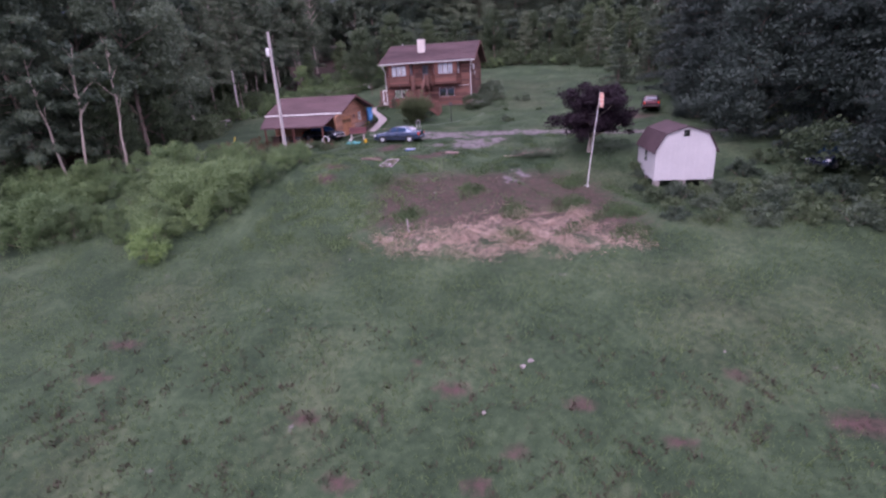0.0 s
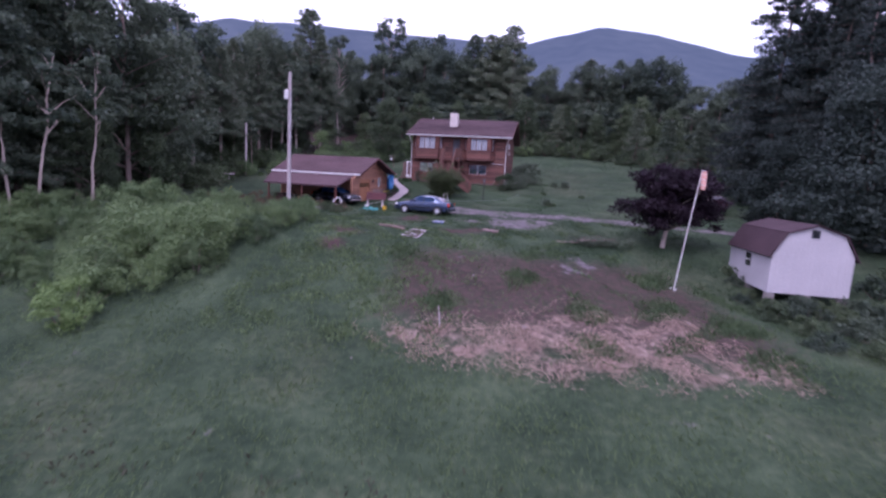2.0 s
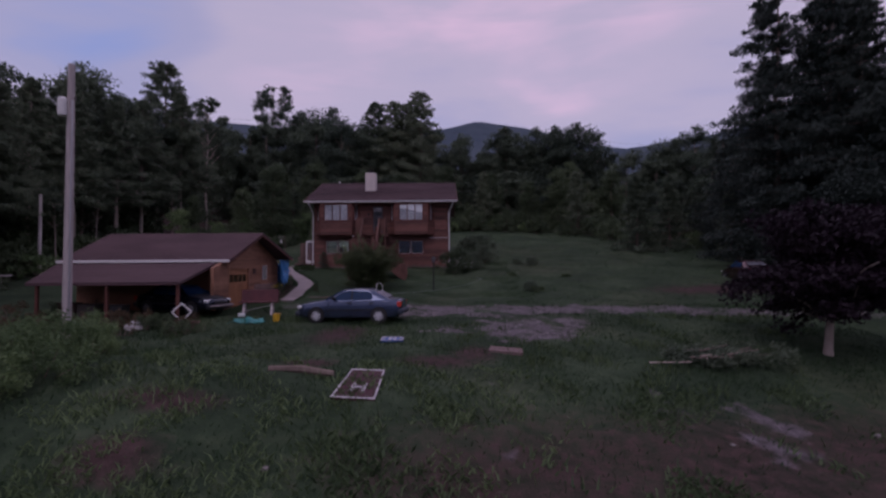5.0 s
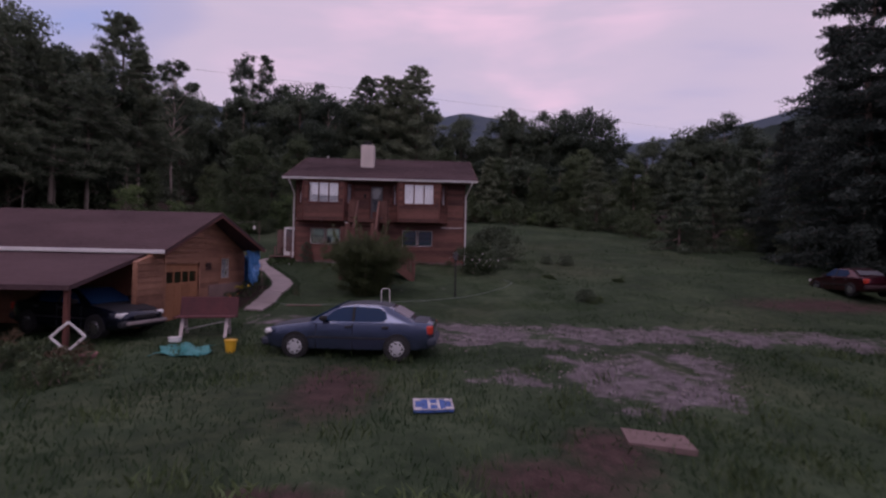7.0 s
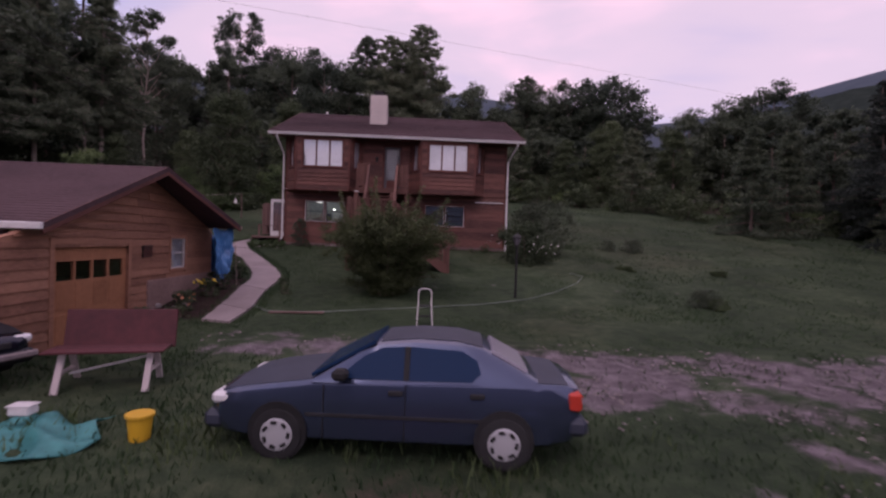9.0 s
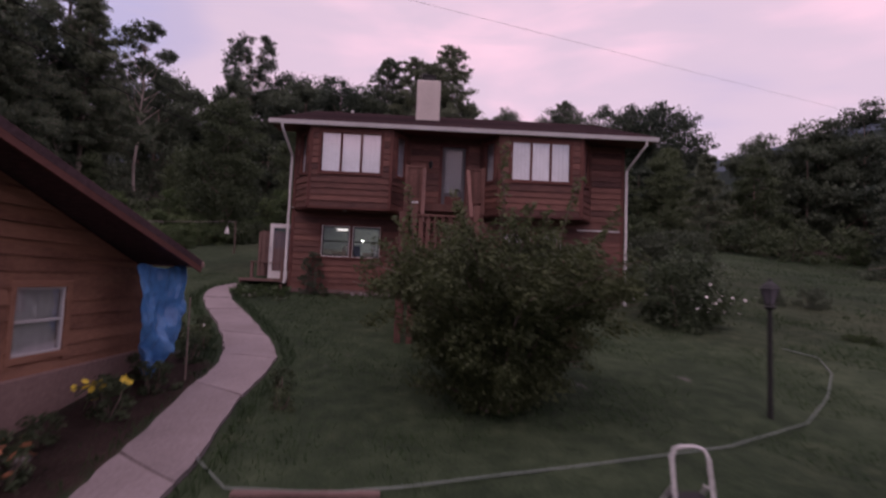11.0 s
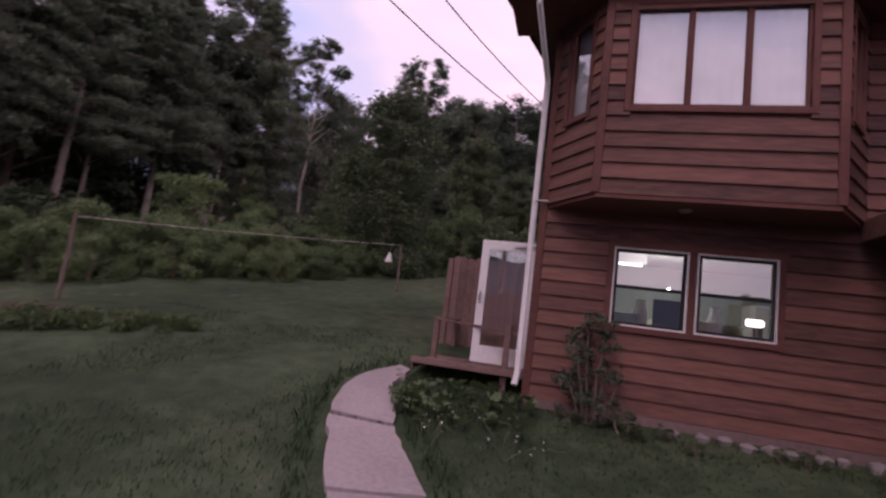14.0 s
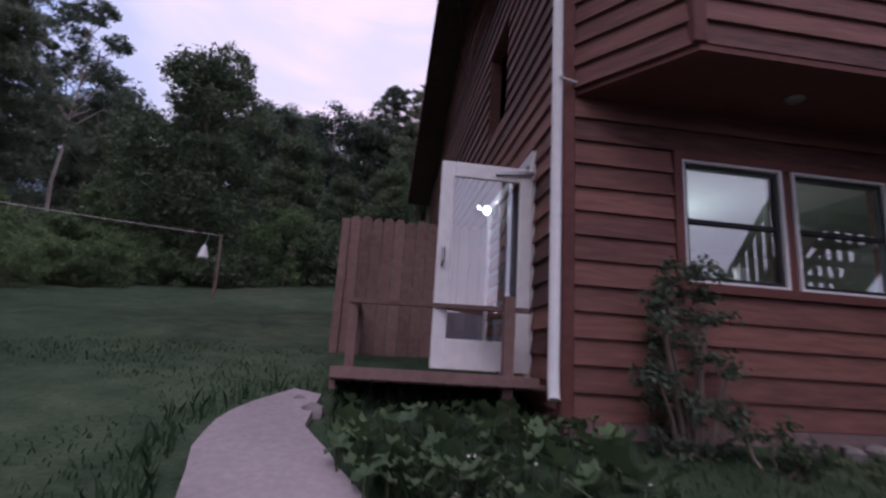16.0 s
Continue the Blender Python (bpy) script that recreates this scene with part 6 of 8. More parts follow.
# broad squash leaves by the porch
SQUASH_LEAF = leaf("squash_leaves", (0.05, 0.085, 0.04), (0.125, 0.18, 0.085), 0.3, 3.0)
squash = thing("squash_plant", "sprawling squash plant with broad green leaves", "plant", on(-19.4, 58.9))
sq = np.random.default_rng(67)
for k in range(150):
    x, y = -0.8 + 1.65 * sq.random(), -0.9 + 1.3 * sq.random()
    h = 0.05 + 0.14 * sq.random()
    z = float(lie(x - 19.4, y + 58.9) - lie(-19.4, 58.9))
    r = 0.045 + 0.055 * sq.random() ** 1.5
    tilt_x, tilt_y = 0.4 * sq.normal(), -0.2 + 0.4 * sq.normal()
    s, n = Shape(), 15
    a0 = sq.random() * 6.28
    ring = []
    for j in range(n):
        a = a0 + 5.7 * j / (n - 1)
        q = r * (0.92 + 0.10 * math.cos(5 * (a - a0 - 0.3)))
        ring.append((x + math.cos(a) * q, y + math.sin(a) * q, z + h + 0.012 * math.sin(j * 2.1) + math.cos(a) * q * tilt_x + math.sin(a) * q * tilt_y))
    s.poly([(x, y, z + h - 0.02), *ring], [(0, j + 1, j + 2) for j in range(n - 1)])
    big_leaf = part("leaf", s, SQUASH_LEAF, squash, smooth=True)
    part("leaf_stalk", Shape().tube([(x, y, z - 0.05), (x, y, z + h - 0.02)], 0.006, 4, False), GREEN_A, big_leaf)

# weeds before the lean-to and along the bank
weed = shrub("tall_weed", "tall straggling weed by the garage", 68, 1.0, 0.6, GREEN_A, 30, 0.13, 20, 0.3, group="weeds before the lean-to")
weed2 = shrub("tall_weed", "reddish dry weed by the garage", 69, 0.85, 0.55, leaf("dry_weed", (0.06, 0.04, 0.025), (0.17, 0.12, 0.07)), 26, 0.13, 18, 0.25, group="weeds before the lean-to")
wa, wb = [], []
for k in range(44):
    x, y = -26 + 8.5 * rng.random(), 38.2 + 2.6 * rng.random()
    (wa if k % 3 else wb).append((x, y, turn(), 0.6 + 0.5 * rng.random()))
for k in range(16):
    (wa if k % 2 else wb).append((-30 + 6 * rng.random(), 36.5 + 6 * rng.random(), turn(), 0.8 + 0.6 * rng.random()))
wa += [(-19.0, 39.3, 0.4, 1.0), (-18.4, 38.8, 1.4, 0.9), (-19.6, 39.7, 2.4, 1.1), (-18.2, 39.6, 3.4, 0.8), (-17.7, 38.9, 4.4, 0.8), (-20.2, 39.4, 5.0, 1.0)]
place(weed, wa)
place(weed2, wb)

foot = shrub("foot_weed", "low weeds along the house foundation", 70, 0.42, 0.32, GREEN_A, 40, 0.06, 20, 0.35, group="weeds along the foundation")
place(foot, [(-17.4 + 0.46 * k + 0.12 * rng.normal(), 58.75 + 0.14 * rng.normal(), turn(), 0.45 + 0.6 * rng.random()) for k in range(20)])

tussock = shrub("grass_tussock", "low mound of rank unmown grass on the lawn", 75, 0.34, 0.55, FIELD, 90, 0.14, 26, 0.14, group="rank tussocks on the lawn", stems=3)
place(tussock, [(-26.4, 59.0, 0.2, 1.1), (-25.7, 59.5, 1.2, 0.9), (-27.2, 58.5, 2.1, 0.8), (-25.0, 60.0, 3.1, 0.7), (-2.6, 50.4, 4.0, 0.8), (-3.4, 55.5, 5.0, 0.6), (0.4, 55.0, 0.7, 0.6)])

# pale brush along the edge of the wood beyond the washing line
pale_brush = shrub("pale_brush", "tall pale green brush at the edge of the wood", 71, 1.7, 1.2, GREEN_C, 70, 0.15, 40, 0.35, group="pale brush beyond the lawn", sides=3)
place(pale_brush, [(-38.0 + 12.5 * (k / 26) + 0.6 * rng.normal(), 67.5 + 12.0 * (k / 26) ** 1.3 + 0.8 * rng.normal(), turn(), 0.55 + 0.7 * rng.random()) for k in range(27)] + [(-39 + 10 * rng.random(), 70 + 10 * rng.random(), turn(), 0.8 + 0.6 * rng.random()) for k in range(10)] + [(-42.5 + 8 * rng.random(), 61.5 + 4.5 * rng.random(), turn(), 0.8 + 0.7 * rng.random()) for k in range(16)])
edge_run = [(-33.0, 57.0), (-31.4, 60.6), (-29.0, 64.0), (-27.0, 67.6), (-25.6, 71.5), (-24.2, 76.0)]
far_side = []
for k in range(54):
    f = k / 53 * (len(edge_run) - 1.001)
    i = int(f)
    x, y = (edge_run[i][q] + (edge_run[i + 1][q] - edge_run[i][q]) * (f - i) for q in (0, 1))
    back = 0.3 + 3.4 * rng.random()
    far_side.append((x - 0.85 * back, y + 0.45 * back, turn(), 0.5 + 0.2 * back * (0.6 + 0.6 * rng.random())))
low_brush = shrub("grassy_brush", "low pale grassy brush behind the washing line", 74, 1.6, 1.15, GREEN_D, 130, 0.17, 34, 0.18, group="brush behind the washing line", sides=3)
place(low_brush, far_side)
young = shrub("young_tree", "slim young tree with pale green leaves at the wood's edge", 73, 3.6, 1.1, GREEN_C, 70, 0.16, 44, 0.4, group="young trees beyond the lawn", sides=3)
place(young, [(-24.2, 77.5, 0.3, 1.0), (-32.5, 72, 1.3, 0.85), (-30.2, 74.5, 2.3, 0.9), (-36, 71, 3.3, 1.1), (-25.6, 78.5, 4.3, 0.8), (-37.5, 74, 5.3, 1.2)])

# ---- shed ----
shed = thing("garden_shed", "white gambrel-roofed garden shed with a dark roof", "shed", (8.33, 30.05, 0), turn=3.3)
SB, SE_, SK, SA, SW, SD = -1.42, 0.55, 1.58, 2.02, 3.68, 4.85
GAMB = [(0, SE_), (0.55, SK), (SW / 2, SA), (SW - 0.55, SK), (SW, SE_)]


def shed_face(y0, y1, name):
    ring = [(0, SB), (SW, SB), *[(x, z) for x, z in GAMB[::-1]]]
    n = len(ring)
    part(name, Shape().poly([(x, y0, z) for x, z in ring] + [(x, y1, z) for x, z in ring], [tuple(range(n)), tuple(range(2 * n - 1, n - 1, -1))] + [(i, n + i, n + (i + 1) % n, (i + 1) % n) for i in range(n)]), WHITE_WOOD, shed)


shed_face(0, 0.08, "front_wall")
shed_face(SD - 0.08, SD, "back_wall")
part("side_wall", Shape().box(0, 0.08, 0.08, SD - 0.08, SB, SE_), WHITE_WOOD, shed)
part("side_wall", Shape().box(SW - 0.08, SW, 0.08, SD - 0.08, SB, SE_), WHITE_WOOD, shed)
SHED_ROOF = paint("dark_plum_shingles", (0.034, 0.017, 0.023), (0.066, 0.036, 0.044), 0.9, 20, 0.8, 0.4)
over = [(-0.14, SE_ - 0.2), *GAMB[1:4], (SW + 0.14, SE_ - 0.2)]
for (xa, za), (xb, zb) in zip(over, over[1:]):
    nx, nz = -(zb - za), (xb - xa)
    ln = math.hypot(nx, nz)
    nx, nz = nx / ln * 0.06, nz / ln * 0.06
    part("roof_slope", Shape().hexa([(xa, -0.12, za), (xb, -0.12, zb), (xb, SD + 0.12, zb), (xa, SD + 0.12, za), (xa + nx, -0.12, za + nz), (xb + nx, -0.12, zb + nz), (xb + nx, SD + 0.12, zb + nz), (xa + nx, SD + 0.12, za + nz)]), SHED_ROOF, shed, "dark plum shingles")
gw = part("gable_window", Shape().box(1.62, 1.98, -0.03, 0.0, 1.42, 1.82).box(1.66, 1.94, -0.035, -0.005, 1.46, 1.78), BLACK_METAL, shed, "small dark window")
part("pane", Shape().box(1.66, 1.94, -0.045, -0.038, 1.46, 1.78), GLASS, gw)
sw = part("side_window", Shape().box(-0.03, 0.0, 2.2, 2.75, -0.45, 0.25), BLACK_METAL, shed, "small dark sash window")
part("pane", Shape().box(-0.04, -0.032, 2.24, 2.71, -0.41, 0.21), GLASS, sw)
part("sash_bar", Shape().box(-0.045, -0.03, 2.2, 2.75, -0.12, -0.08), WHITE, sw)
for k in range(1, 12):
    part("seam", Shape().box(k * SW / 12 - 0.012, k * SW / 12 + 0.012, -0.012, -0.001, SB, SE_ + 0.1 + min(k, 12 - k) * 0.10), WHITE_WOOD, shed)
for x in (0.2, SW / 2, SW - 0.2):
    for y in (0.2, SD / 2, SD - 0.2):
        w_xy = shed.matrix_world @ Vector((x, y, 0))
        part("block", Shape().box(x - 0.2, x + 0.2, y - 0.15, y + 0.15, float(lie(w_xy.x, w_xy.y)) - 0.4, SB, edge=0.015), STONE, shed)

# ---- windsock ----
sock = thing("windsock", "faded orange windsock on a thin leaning white pole", "windsock")
base_p, top_p = Vector(on(4.05, 30.25)), Vector((4.66, 30.0, 4.42))
part("pole", Shape().tube([base_p - Vector((0, 0, 0.3)), base_p.lerp(top_p, 0.5), top_p], [0.03, 0.027, 0.022], 8), WHITE, sock)
for k in range(5):
    p = base_p.lerp(top_p, 0.15 + 0.17 * k)
    q = base_p.lerp(top_p, 0.19 + 0.17 * k)
    part("pole_band", Shape().tube([p, q], 0.034, 8), POLE_WOOD, sock)
SOCK = paint("faded_orange_cloth", (0.62, 0.28, 0.22), (0.80, 0.45, 0.38), 0.8, 6, 1.5)
part("sleeve", Shape().tube([(4.74, 29.95, 4.35), (4.76, 29.95, 4.1), (4.76, 29.95, 3.9), (4.77, 29.95, 3.65), (4.77, 29.95, 3.45)], [0.11, 0.135, 0.12, 0.128, 0.10], 14), SOCK, sock, "faded orange cloth sleeve", True)
for z in (4.2, 3.95, 3.68):
    part("hoop", Shape().tube([(4.76, 29.95, z - 0.012), (4.76, 29.95, z + 0.012)], 0.139, 14), WHITE, sock)
part("bracket", Shape().beam((4.6, 30.0, 4.42), (4.86, 29.95, 4.37), 0.02, 0.02), STEEL, sock)
for dx, dy in ((0.25, 0.1), (-0.2, 0.2), (0.05, -0.28)):
    part("peg", Shape().tube([base_p + Vector((dx, dy, -0.1)), base_p + Vector((dx * 0.4, dy * 0.4, 0.12))], 0.025, 6), WHITE, sock)

# ---- utility poles and wires ----
up = thing("utility_pole", "silvery wooden utility pole with a meter can", "pole", on(-22.37, 37.95))
ph = 10.48 - float(lie(-22.37, 37.95))
part("mast", Shape().tube([(0, 0, -0.5), (0.01, 0, ph * 0.5), (0, 0, ph)], [0.16, 0.14, 0.115], 12), POLE_WOOD, up, smooth=True)
part("transformer", Shape().spin([(0.14, 0), (0.16, 0.03), (0.16, 0.62), (0.1, 0.7)], (-0.2, -0.15, ph - 2.0), 14), WHITE, up, "pale grey can")
part("bracket", Shape().box(-0.2, 0.0, -0.1, -0.05, ph - 1.75, ph - 1.7).box(-0.2, 0, -0.1, -0.05, ph - 1.5, ph - 1.45), STEEL, up)
part("insulator", Shape().spin([(0.03, 0), (0.05, 0.04), (0.03, 0.1)], (0.12, 0.02, ph - 1.35), 8), STONE, up)
part("conduit", Shape().tube([(0.13, -0.09, 0), (0.12, -0.09, ph - 1.4)], 0.025, 6), STEEL, up)
p2 = thing("utility_pole", "short pale wooden pole at the wood's edge", "pole", on(-38.6, 56.6))
part("mast", Shape().tube([(0, 0, -0.5), (0, 0, 8.4 - float(lie(-38.6, 56.6)))], [0.13, 0.11], 10), POLE_WOOD, p2)


def wire(name, label, a, b, sag, r=0.0045):
    a, b = Vector(a), Vector(b)
    w = tagged(part(name, Shape().tube([a.lerp(b, k / 24) - Vector((0, 0, sag * 4 * (k / 24) * (1 - k / 24))) for k in range(25)], r, 5), DARK), label, "cable")


wire("power_cable", "thin power cable strung across the valley", (-49.2, 49.8, 13.9), (38.7, 87.7, 18.2), 0.0, 0.006)
for house_end, low_mid, pole_end in (((-18.72, 63.77, 7.97), (-21.9, 50.4, 7.2), (-22.33, 37.95, 9.3)), ((-18.72, 64.0, 8.5), (-21.45, 50.4, 7.55), (-22.3, 37.95, 9.8))):
    ends = [Vector(house_end), Vector(low_mid), Vector(pole_end)]
    bend = ends[1] * 2 - (ends[0] + ends[2]) / 2
    run = [ends[0] * (1 - k / 30) ** 2 + bend * 2 * (k / 30) * (1 - k / 30) + ends[2] * (k / 30) ** 2 for k in range(31)]
    tagged(part("service_cable", Shape().tube(run, 0.009, 5), DARK), "black service cable from the pole to the house", "cable", "service cables")

# ---- washing line ----
line = thing("washing_line", "slack washing line between two posts behind the house", "line")
part("cord", Shape().tube([(-24.15, 68.6, 5.88), (-25.6, 66.2, 5.52), (-27.1, 63.6, 5.16), (-28.75, 60.85, 4.84)], 0.008, 5), POLE_WOOD, line)
for x, y, z in ((-28.8, 60.8, 4.9), (-24.1, 68.65, 5.92)):
    part("post", Shape().tube([on(x, y, -0.3), (x + 0.04, y, (z + 3.2) / 2), (x, y, z)], [0.055, 0.045, 0.04], 8), BARK, line)
bell = thing("hanging_bell", "small white bell hung from the washing line", "bell", (-24.32, 68.23, 5.42))
part("bell_body", Shape().spin([(0.13, -0.2), (0.11, -0.12), (0.06, 0.06), (0.02, 0.12)], (0, 0, 0), 12), WHITE, bell)
part("hanger", Shape().tube([(0, 0, 0.1), (0.04, 0.06, 0.41)], 0.006, 4), STEEL, bell)


# ---- cars ----
def sedan(name, label, colour, place_m, scale=1.0):
    """A four-door saloon, 4.45 m long; its front points to -x, the origin on the ground below its middle."""
    car = thing(name, label, "car")
    car.matrix_world = place_m @ Matrix.Diagonal((scale, scale, scale, 1))
    body_mat = paint(name + "_paint", tuple(c * 0.85 for c in colour), colour, 0.26, 3, 0.8, 0.0, metal=0.7, vary=0.0, coat=0.6)
    # stations along the car: x, half width, sill, belt (top of the lower body)
    st = [(-2.22, 0.50, 0.42, 0.60), (-2.17, 0.68, 0.30, 0.68), (-2.02, 0.78, 0.24, 0.74), (-1.75, 0.835, 0.21, 0.80), (-1.35, 0.85, 0.20, 0.86), (-0.95, 0.852, 0.20, 0.915), (-0.5, 0.852, 0.20, 0.93), (0.0, 0.852, 0.20, 0.94), (0.6, 0.852, 0.20, 0.955), (1.1, 0.85, 0.20, 0.965), (1.45, 0.845, 0.21, 0.965), (1.8, 0.82, 0.23, 0.96), (2.05, 0.77, 0.27, 0.94), (2.18, 0.68, 0.34, 0.90), (2.22, 0.55, 0.44, 0.80)]
    s = Shape()
    ring_n = 14
    for x, w, lo, hi in st:
        crown = 0.035
        half = [(0.0, lo), (w * 0.86, lo), (w * 0.96, lo + 0.06), (w, lo + (hi - lo) * 0.42), (w * 0.985, lo + (hi - lo) * 0.72), (w * 0.955, hi - 0.045), (w * 0.87, hi), (0.0, hi + crown)]
        ring = half + [(-a, b) for a, b in half[-2:0:-1]]
        s.v += [(x, a, b) for a, b in ring]
    for i in range(len(st) - 1):
        for j in range(ring_n):
            a, b = i * ring_n + j, i * ring_n + (j + 1) % ring_n
            s.f.append((a, a + ring_n, b + ring_n, b))
    s.f.append(tuple(range(ring_n)))
    s.f.append(tuple((len(st) - 1) * ring_n + j for j in range(ring_n - 1, -1, -1)))
    part("body", s, body_mat, car, smooth=True)
    # cabin
    roof_line = [(-0.95, 0.70, 0.93), (-0.42, 0.63, 1.25), (-0.2, 0.60, 1.345), (0.25, 0.59, 1.39), (0.75, 0.59, 1.375), (1.05, 0.60, 1.31), (1.55, 0.64, 1.06), (1.72, 0.66, 0.97)]
    c = Shape()
    for x, w, z in roof_line:
        base = 0.9
        half = [(0.80, min(base, z - 0.02)), (0.5 * (0.80 + w) if z > 1.1 else 0.76, max(base, (base + z) / 2)), (w, z - 0.03 if z > 1.0 else z - 0.01), (w * 0.82, z), (0, z + 0.015)]
        ring = half + [(-a, b) for a, b in half[-2::-1]]
        c.v += [(x, a, b) for a, b in ring]
    k = 9
    for i in range(len(roof_line) - 1):
        for j in range(k - 1):
            a = i * k + j
            c.f.append((a, a + k, a + k + 1, a + 1))
    part("cabin", c, body_mat, car, smooth=True)
    # darker than the body colour: roof, bonnet, boot lid and bumpers
    darker_finish = paint(name + "_darker_paint", tuple(v * 0.25 + 0.012 for v in colour), tuple(v * 0.4 + 0.016 for v in colour), 0.55, 5, 1.2, 0.0, vary=0.0)
    for panel, ring_pts, count, first, last in (("roof_panel", c.v, 9, 2, 5), ("bonnet", s.v, 14, 2, 5), ("boot_lid", s.v, 14, 10, 12)):
        js = (3, 4, 5) if panel == "roof_panel" else (6, 7, 8)
        q = Shape()
        lid = [(ring_pts[k * count + i][0], ring_pts[k * count + i][1] * 0.99, ring_pts[k * count + i][2] + 0.006) for k in range(first, last + 1) for i in js]
        nk = last - first + 1
        q.poly(lid, [(r * 3 + i, r * 3 + i + 3, r * 3 + i + 4, r * 3 + i + 1) for r in range(nk - 1) for i in range(2)])
        part(panel, q, darker_finish, car, "darker paint", True)
    # the sky's blue reflection is put into the glass colour, gloss kept low
    dark_glass = plain(name + "_tint", (0.012, 0.034, 0.085), 0.25)
    dark_glass.node_tree.nodes["Principled BSDF"].inputs["Specular IOR Level"].default_value = 0.12
    for side in (-1, 1):
        for pts in ([(-0.66, 0.955), (0.12, 0.955), (0.12, 1.315), (-0.14, 1.30), (-0.36, 1.20)], [(0.19, 0.955), (0.92, 0.965), (1.02, 1.06), (0.98, 1.19), (0.8, 1.29), (0.19, 1.318)]):
            v = []
            for x, z in pts:
                f = (z - 0.9) / 0.45
                v.append((x, side * (0.812 - 0.185 * f), z))
            n = len(pts)
            inner = [(x, y - side * 0.03, z) for x, y, z in v]
            q = Shape().poly(v + inner, [tuple(range(n)) if side < 0 else tuple(range(n - 1, -1, -1))] + [(i, (i + 1) % n, n + (i + 1) % n, n + i) for i in range(n)])
            part("side_window", q, dark_glass, car)
        part("door_seam", Shape().box(0.15, 0.158, side * 0.845 - 0.012, side * 0.845 + 0.012, 0.28, 0.93), DARK, car)
        part("door_seam", Shape().box(-0.80, -0.792, side * 0.845 - 0.012, side * 0.845 + 0.012, 0.28, 0.90), DARK, car)
        for hx in (-0.02, 0.92):
            part("door_handle", Shape().box(hx - 0.02, hx + 0.15, side * 0.85 - 0.02, side * 0.85 + 0.02, 0.79, 0.85, edge=0.01), DARK, car)
        part("door_pillar", Shape().hexa([(0.125, side * 0.79 - 0.012, 0.96), (0.185, side * 0.79 - 0.012, 0.96), (0.185, side * 0.79 + 0.012, 0.96), (0.125, side * 0.79 + 0.012, 0.96), (0.125, side * 0.64 - 0.012, 1.318), (0.185, side * 0.64 - 0.012, 1.318), (0.185, side * 0.64 + 0.012, 1.318), (0.125, side * 0.64 + 0.012, 1.318)]), DARK, car)
        part("side_strip", Shape().box(-1.0, 1.05, side * 0.853 - 0.01, side * 0.853 + 0.01, 0.52, 0.56, edge=0.005), DARK, car)
        part("mirror", Shape().box(-0.68, -0.5, side * 0.90 - 0.09, side * 0.90 + 0.09, 0.96, 1.09, edge=0.04), DARK, car)
        part("headlight", Shape().box(-2.16, -1.92, side * 0.62 - 0.15, side * 0.62 + 0.15, 0.58, 0.72, edge=0.04), plain(name + "_headlight", (0.75, 0.74, 0.76), 0.15), car, "clear headlight")
        part("tail_light", Shape().box(2.02, 2.20, side * 0.63 - 0.13, side * 0.63 + 0.13, 0.66, 0.88, edge=0.03), plain(name + "_tail", (0.55, 0.05, 0.03), 0.25), car, "red tail light")
    for pts in (((-0.98, 0.68, 0.945), (-0.98, -0.68, 0.945), (-0.25, -0.55, 1.345), (-0.25, 0.55, 1.345)), ((1.16, 0.50, 1.27), (1.16, -0.50, 1.27), (1.58, -0.54, 1.045), (1.58, 0.54, 1.045))):
        up_v = Vector((-0.012 if pts[0][0] < 0 else 0.012, 0, 0.02))
        q = [Vector(p) + up_v for p in pts]
        # the parked car's rear pane has the sky's reflection put into its colour
        part("windscreen", Shape().poly([tuple(p) for p in q] + [tuple(p - up_v * 1.6) for p in q], [(3, 2, 1, 0), (4, 5, 6, 7), (0, 1, 5, 4), (1, 2, 6, 5), (2, 3, 7, 6), (3, 0, 4, 7)]), dark_glass if pts[0][0] < 0 else plain(name + "_rear_pane", (0.40, 0.38, 0.44) if name == "parked_car" else (0.13, 0.13, 0.15), 0.08), car)
    part("bumper", Shape().box(-2.26, -2.0, -0.76, 0.76, 0.28, 0.5, edge=0.06), darker_finish, car)
    part("bumper", Shape().box(2.02, 2.28, -0.76, 0.76, 0.36, 0.58, edge=0.06), darker_finish, car)
    part("grille", Shape().box(-2.24, -2.19, -0.38, 0.38, 0.55, 0.64, edge=0.01), DARK, car)
    for wx in (-1.32, 1.30):
        for side in (-1, 1):
            y = side * 0.74
            m = pose(wx, y, 0.30, 90 * side, 0, 0)
            part("wheel_arch", Shape().spin([(0.345, -0.14), (0.345, 0.125)], (wx, y, 0.33), 24, Euler((radians(90), 0, 0)).to_matrix()), DARK, car)
            tyre = part("wheel", Shape().spin([(0.20, -0.09), (0.28, -0.095), (0.298, -0.06), (0.298, 0.06), (0.28, 0.095), (0.20, 0.1)], (wx, y + side * 0.045, 0.298), 28, Euler((radians(90) * -side, 0, 0)).to_matrix()), DARK, car, smooth=True)
            hub = Shape()
            R = Euler((radians(90) * -side, 0, 0)).to_matrix()
            hub.spin([(0.188, 0.085), (0.188, 0.106), (0.17, 0.112), (0.05, 0.118)], (wx, y + side * 0.045, 0.298), 28, R)
            slots = Shape()
            for sp_k in range(7):
                a = sp_k * 0.8976
                d, e = Vector((math.cos(a), 0, math.sin(a))), Vector((-math.sin(a), 0, math.cos(a)))
                cc = Vector((wx, y + side * (0.045 + 0.119), 0.298))
                slots.beam(cc + d * 0.135 - e * 0.036, cc + d * 0.15 + e * 0.030, 0.012, 0.038, tuple(d))
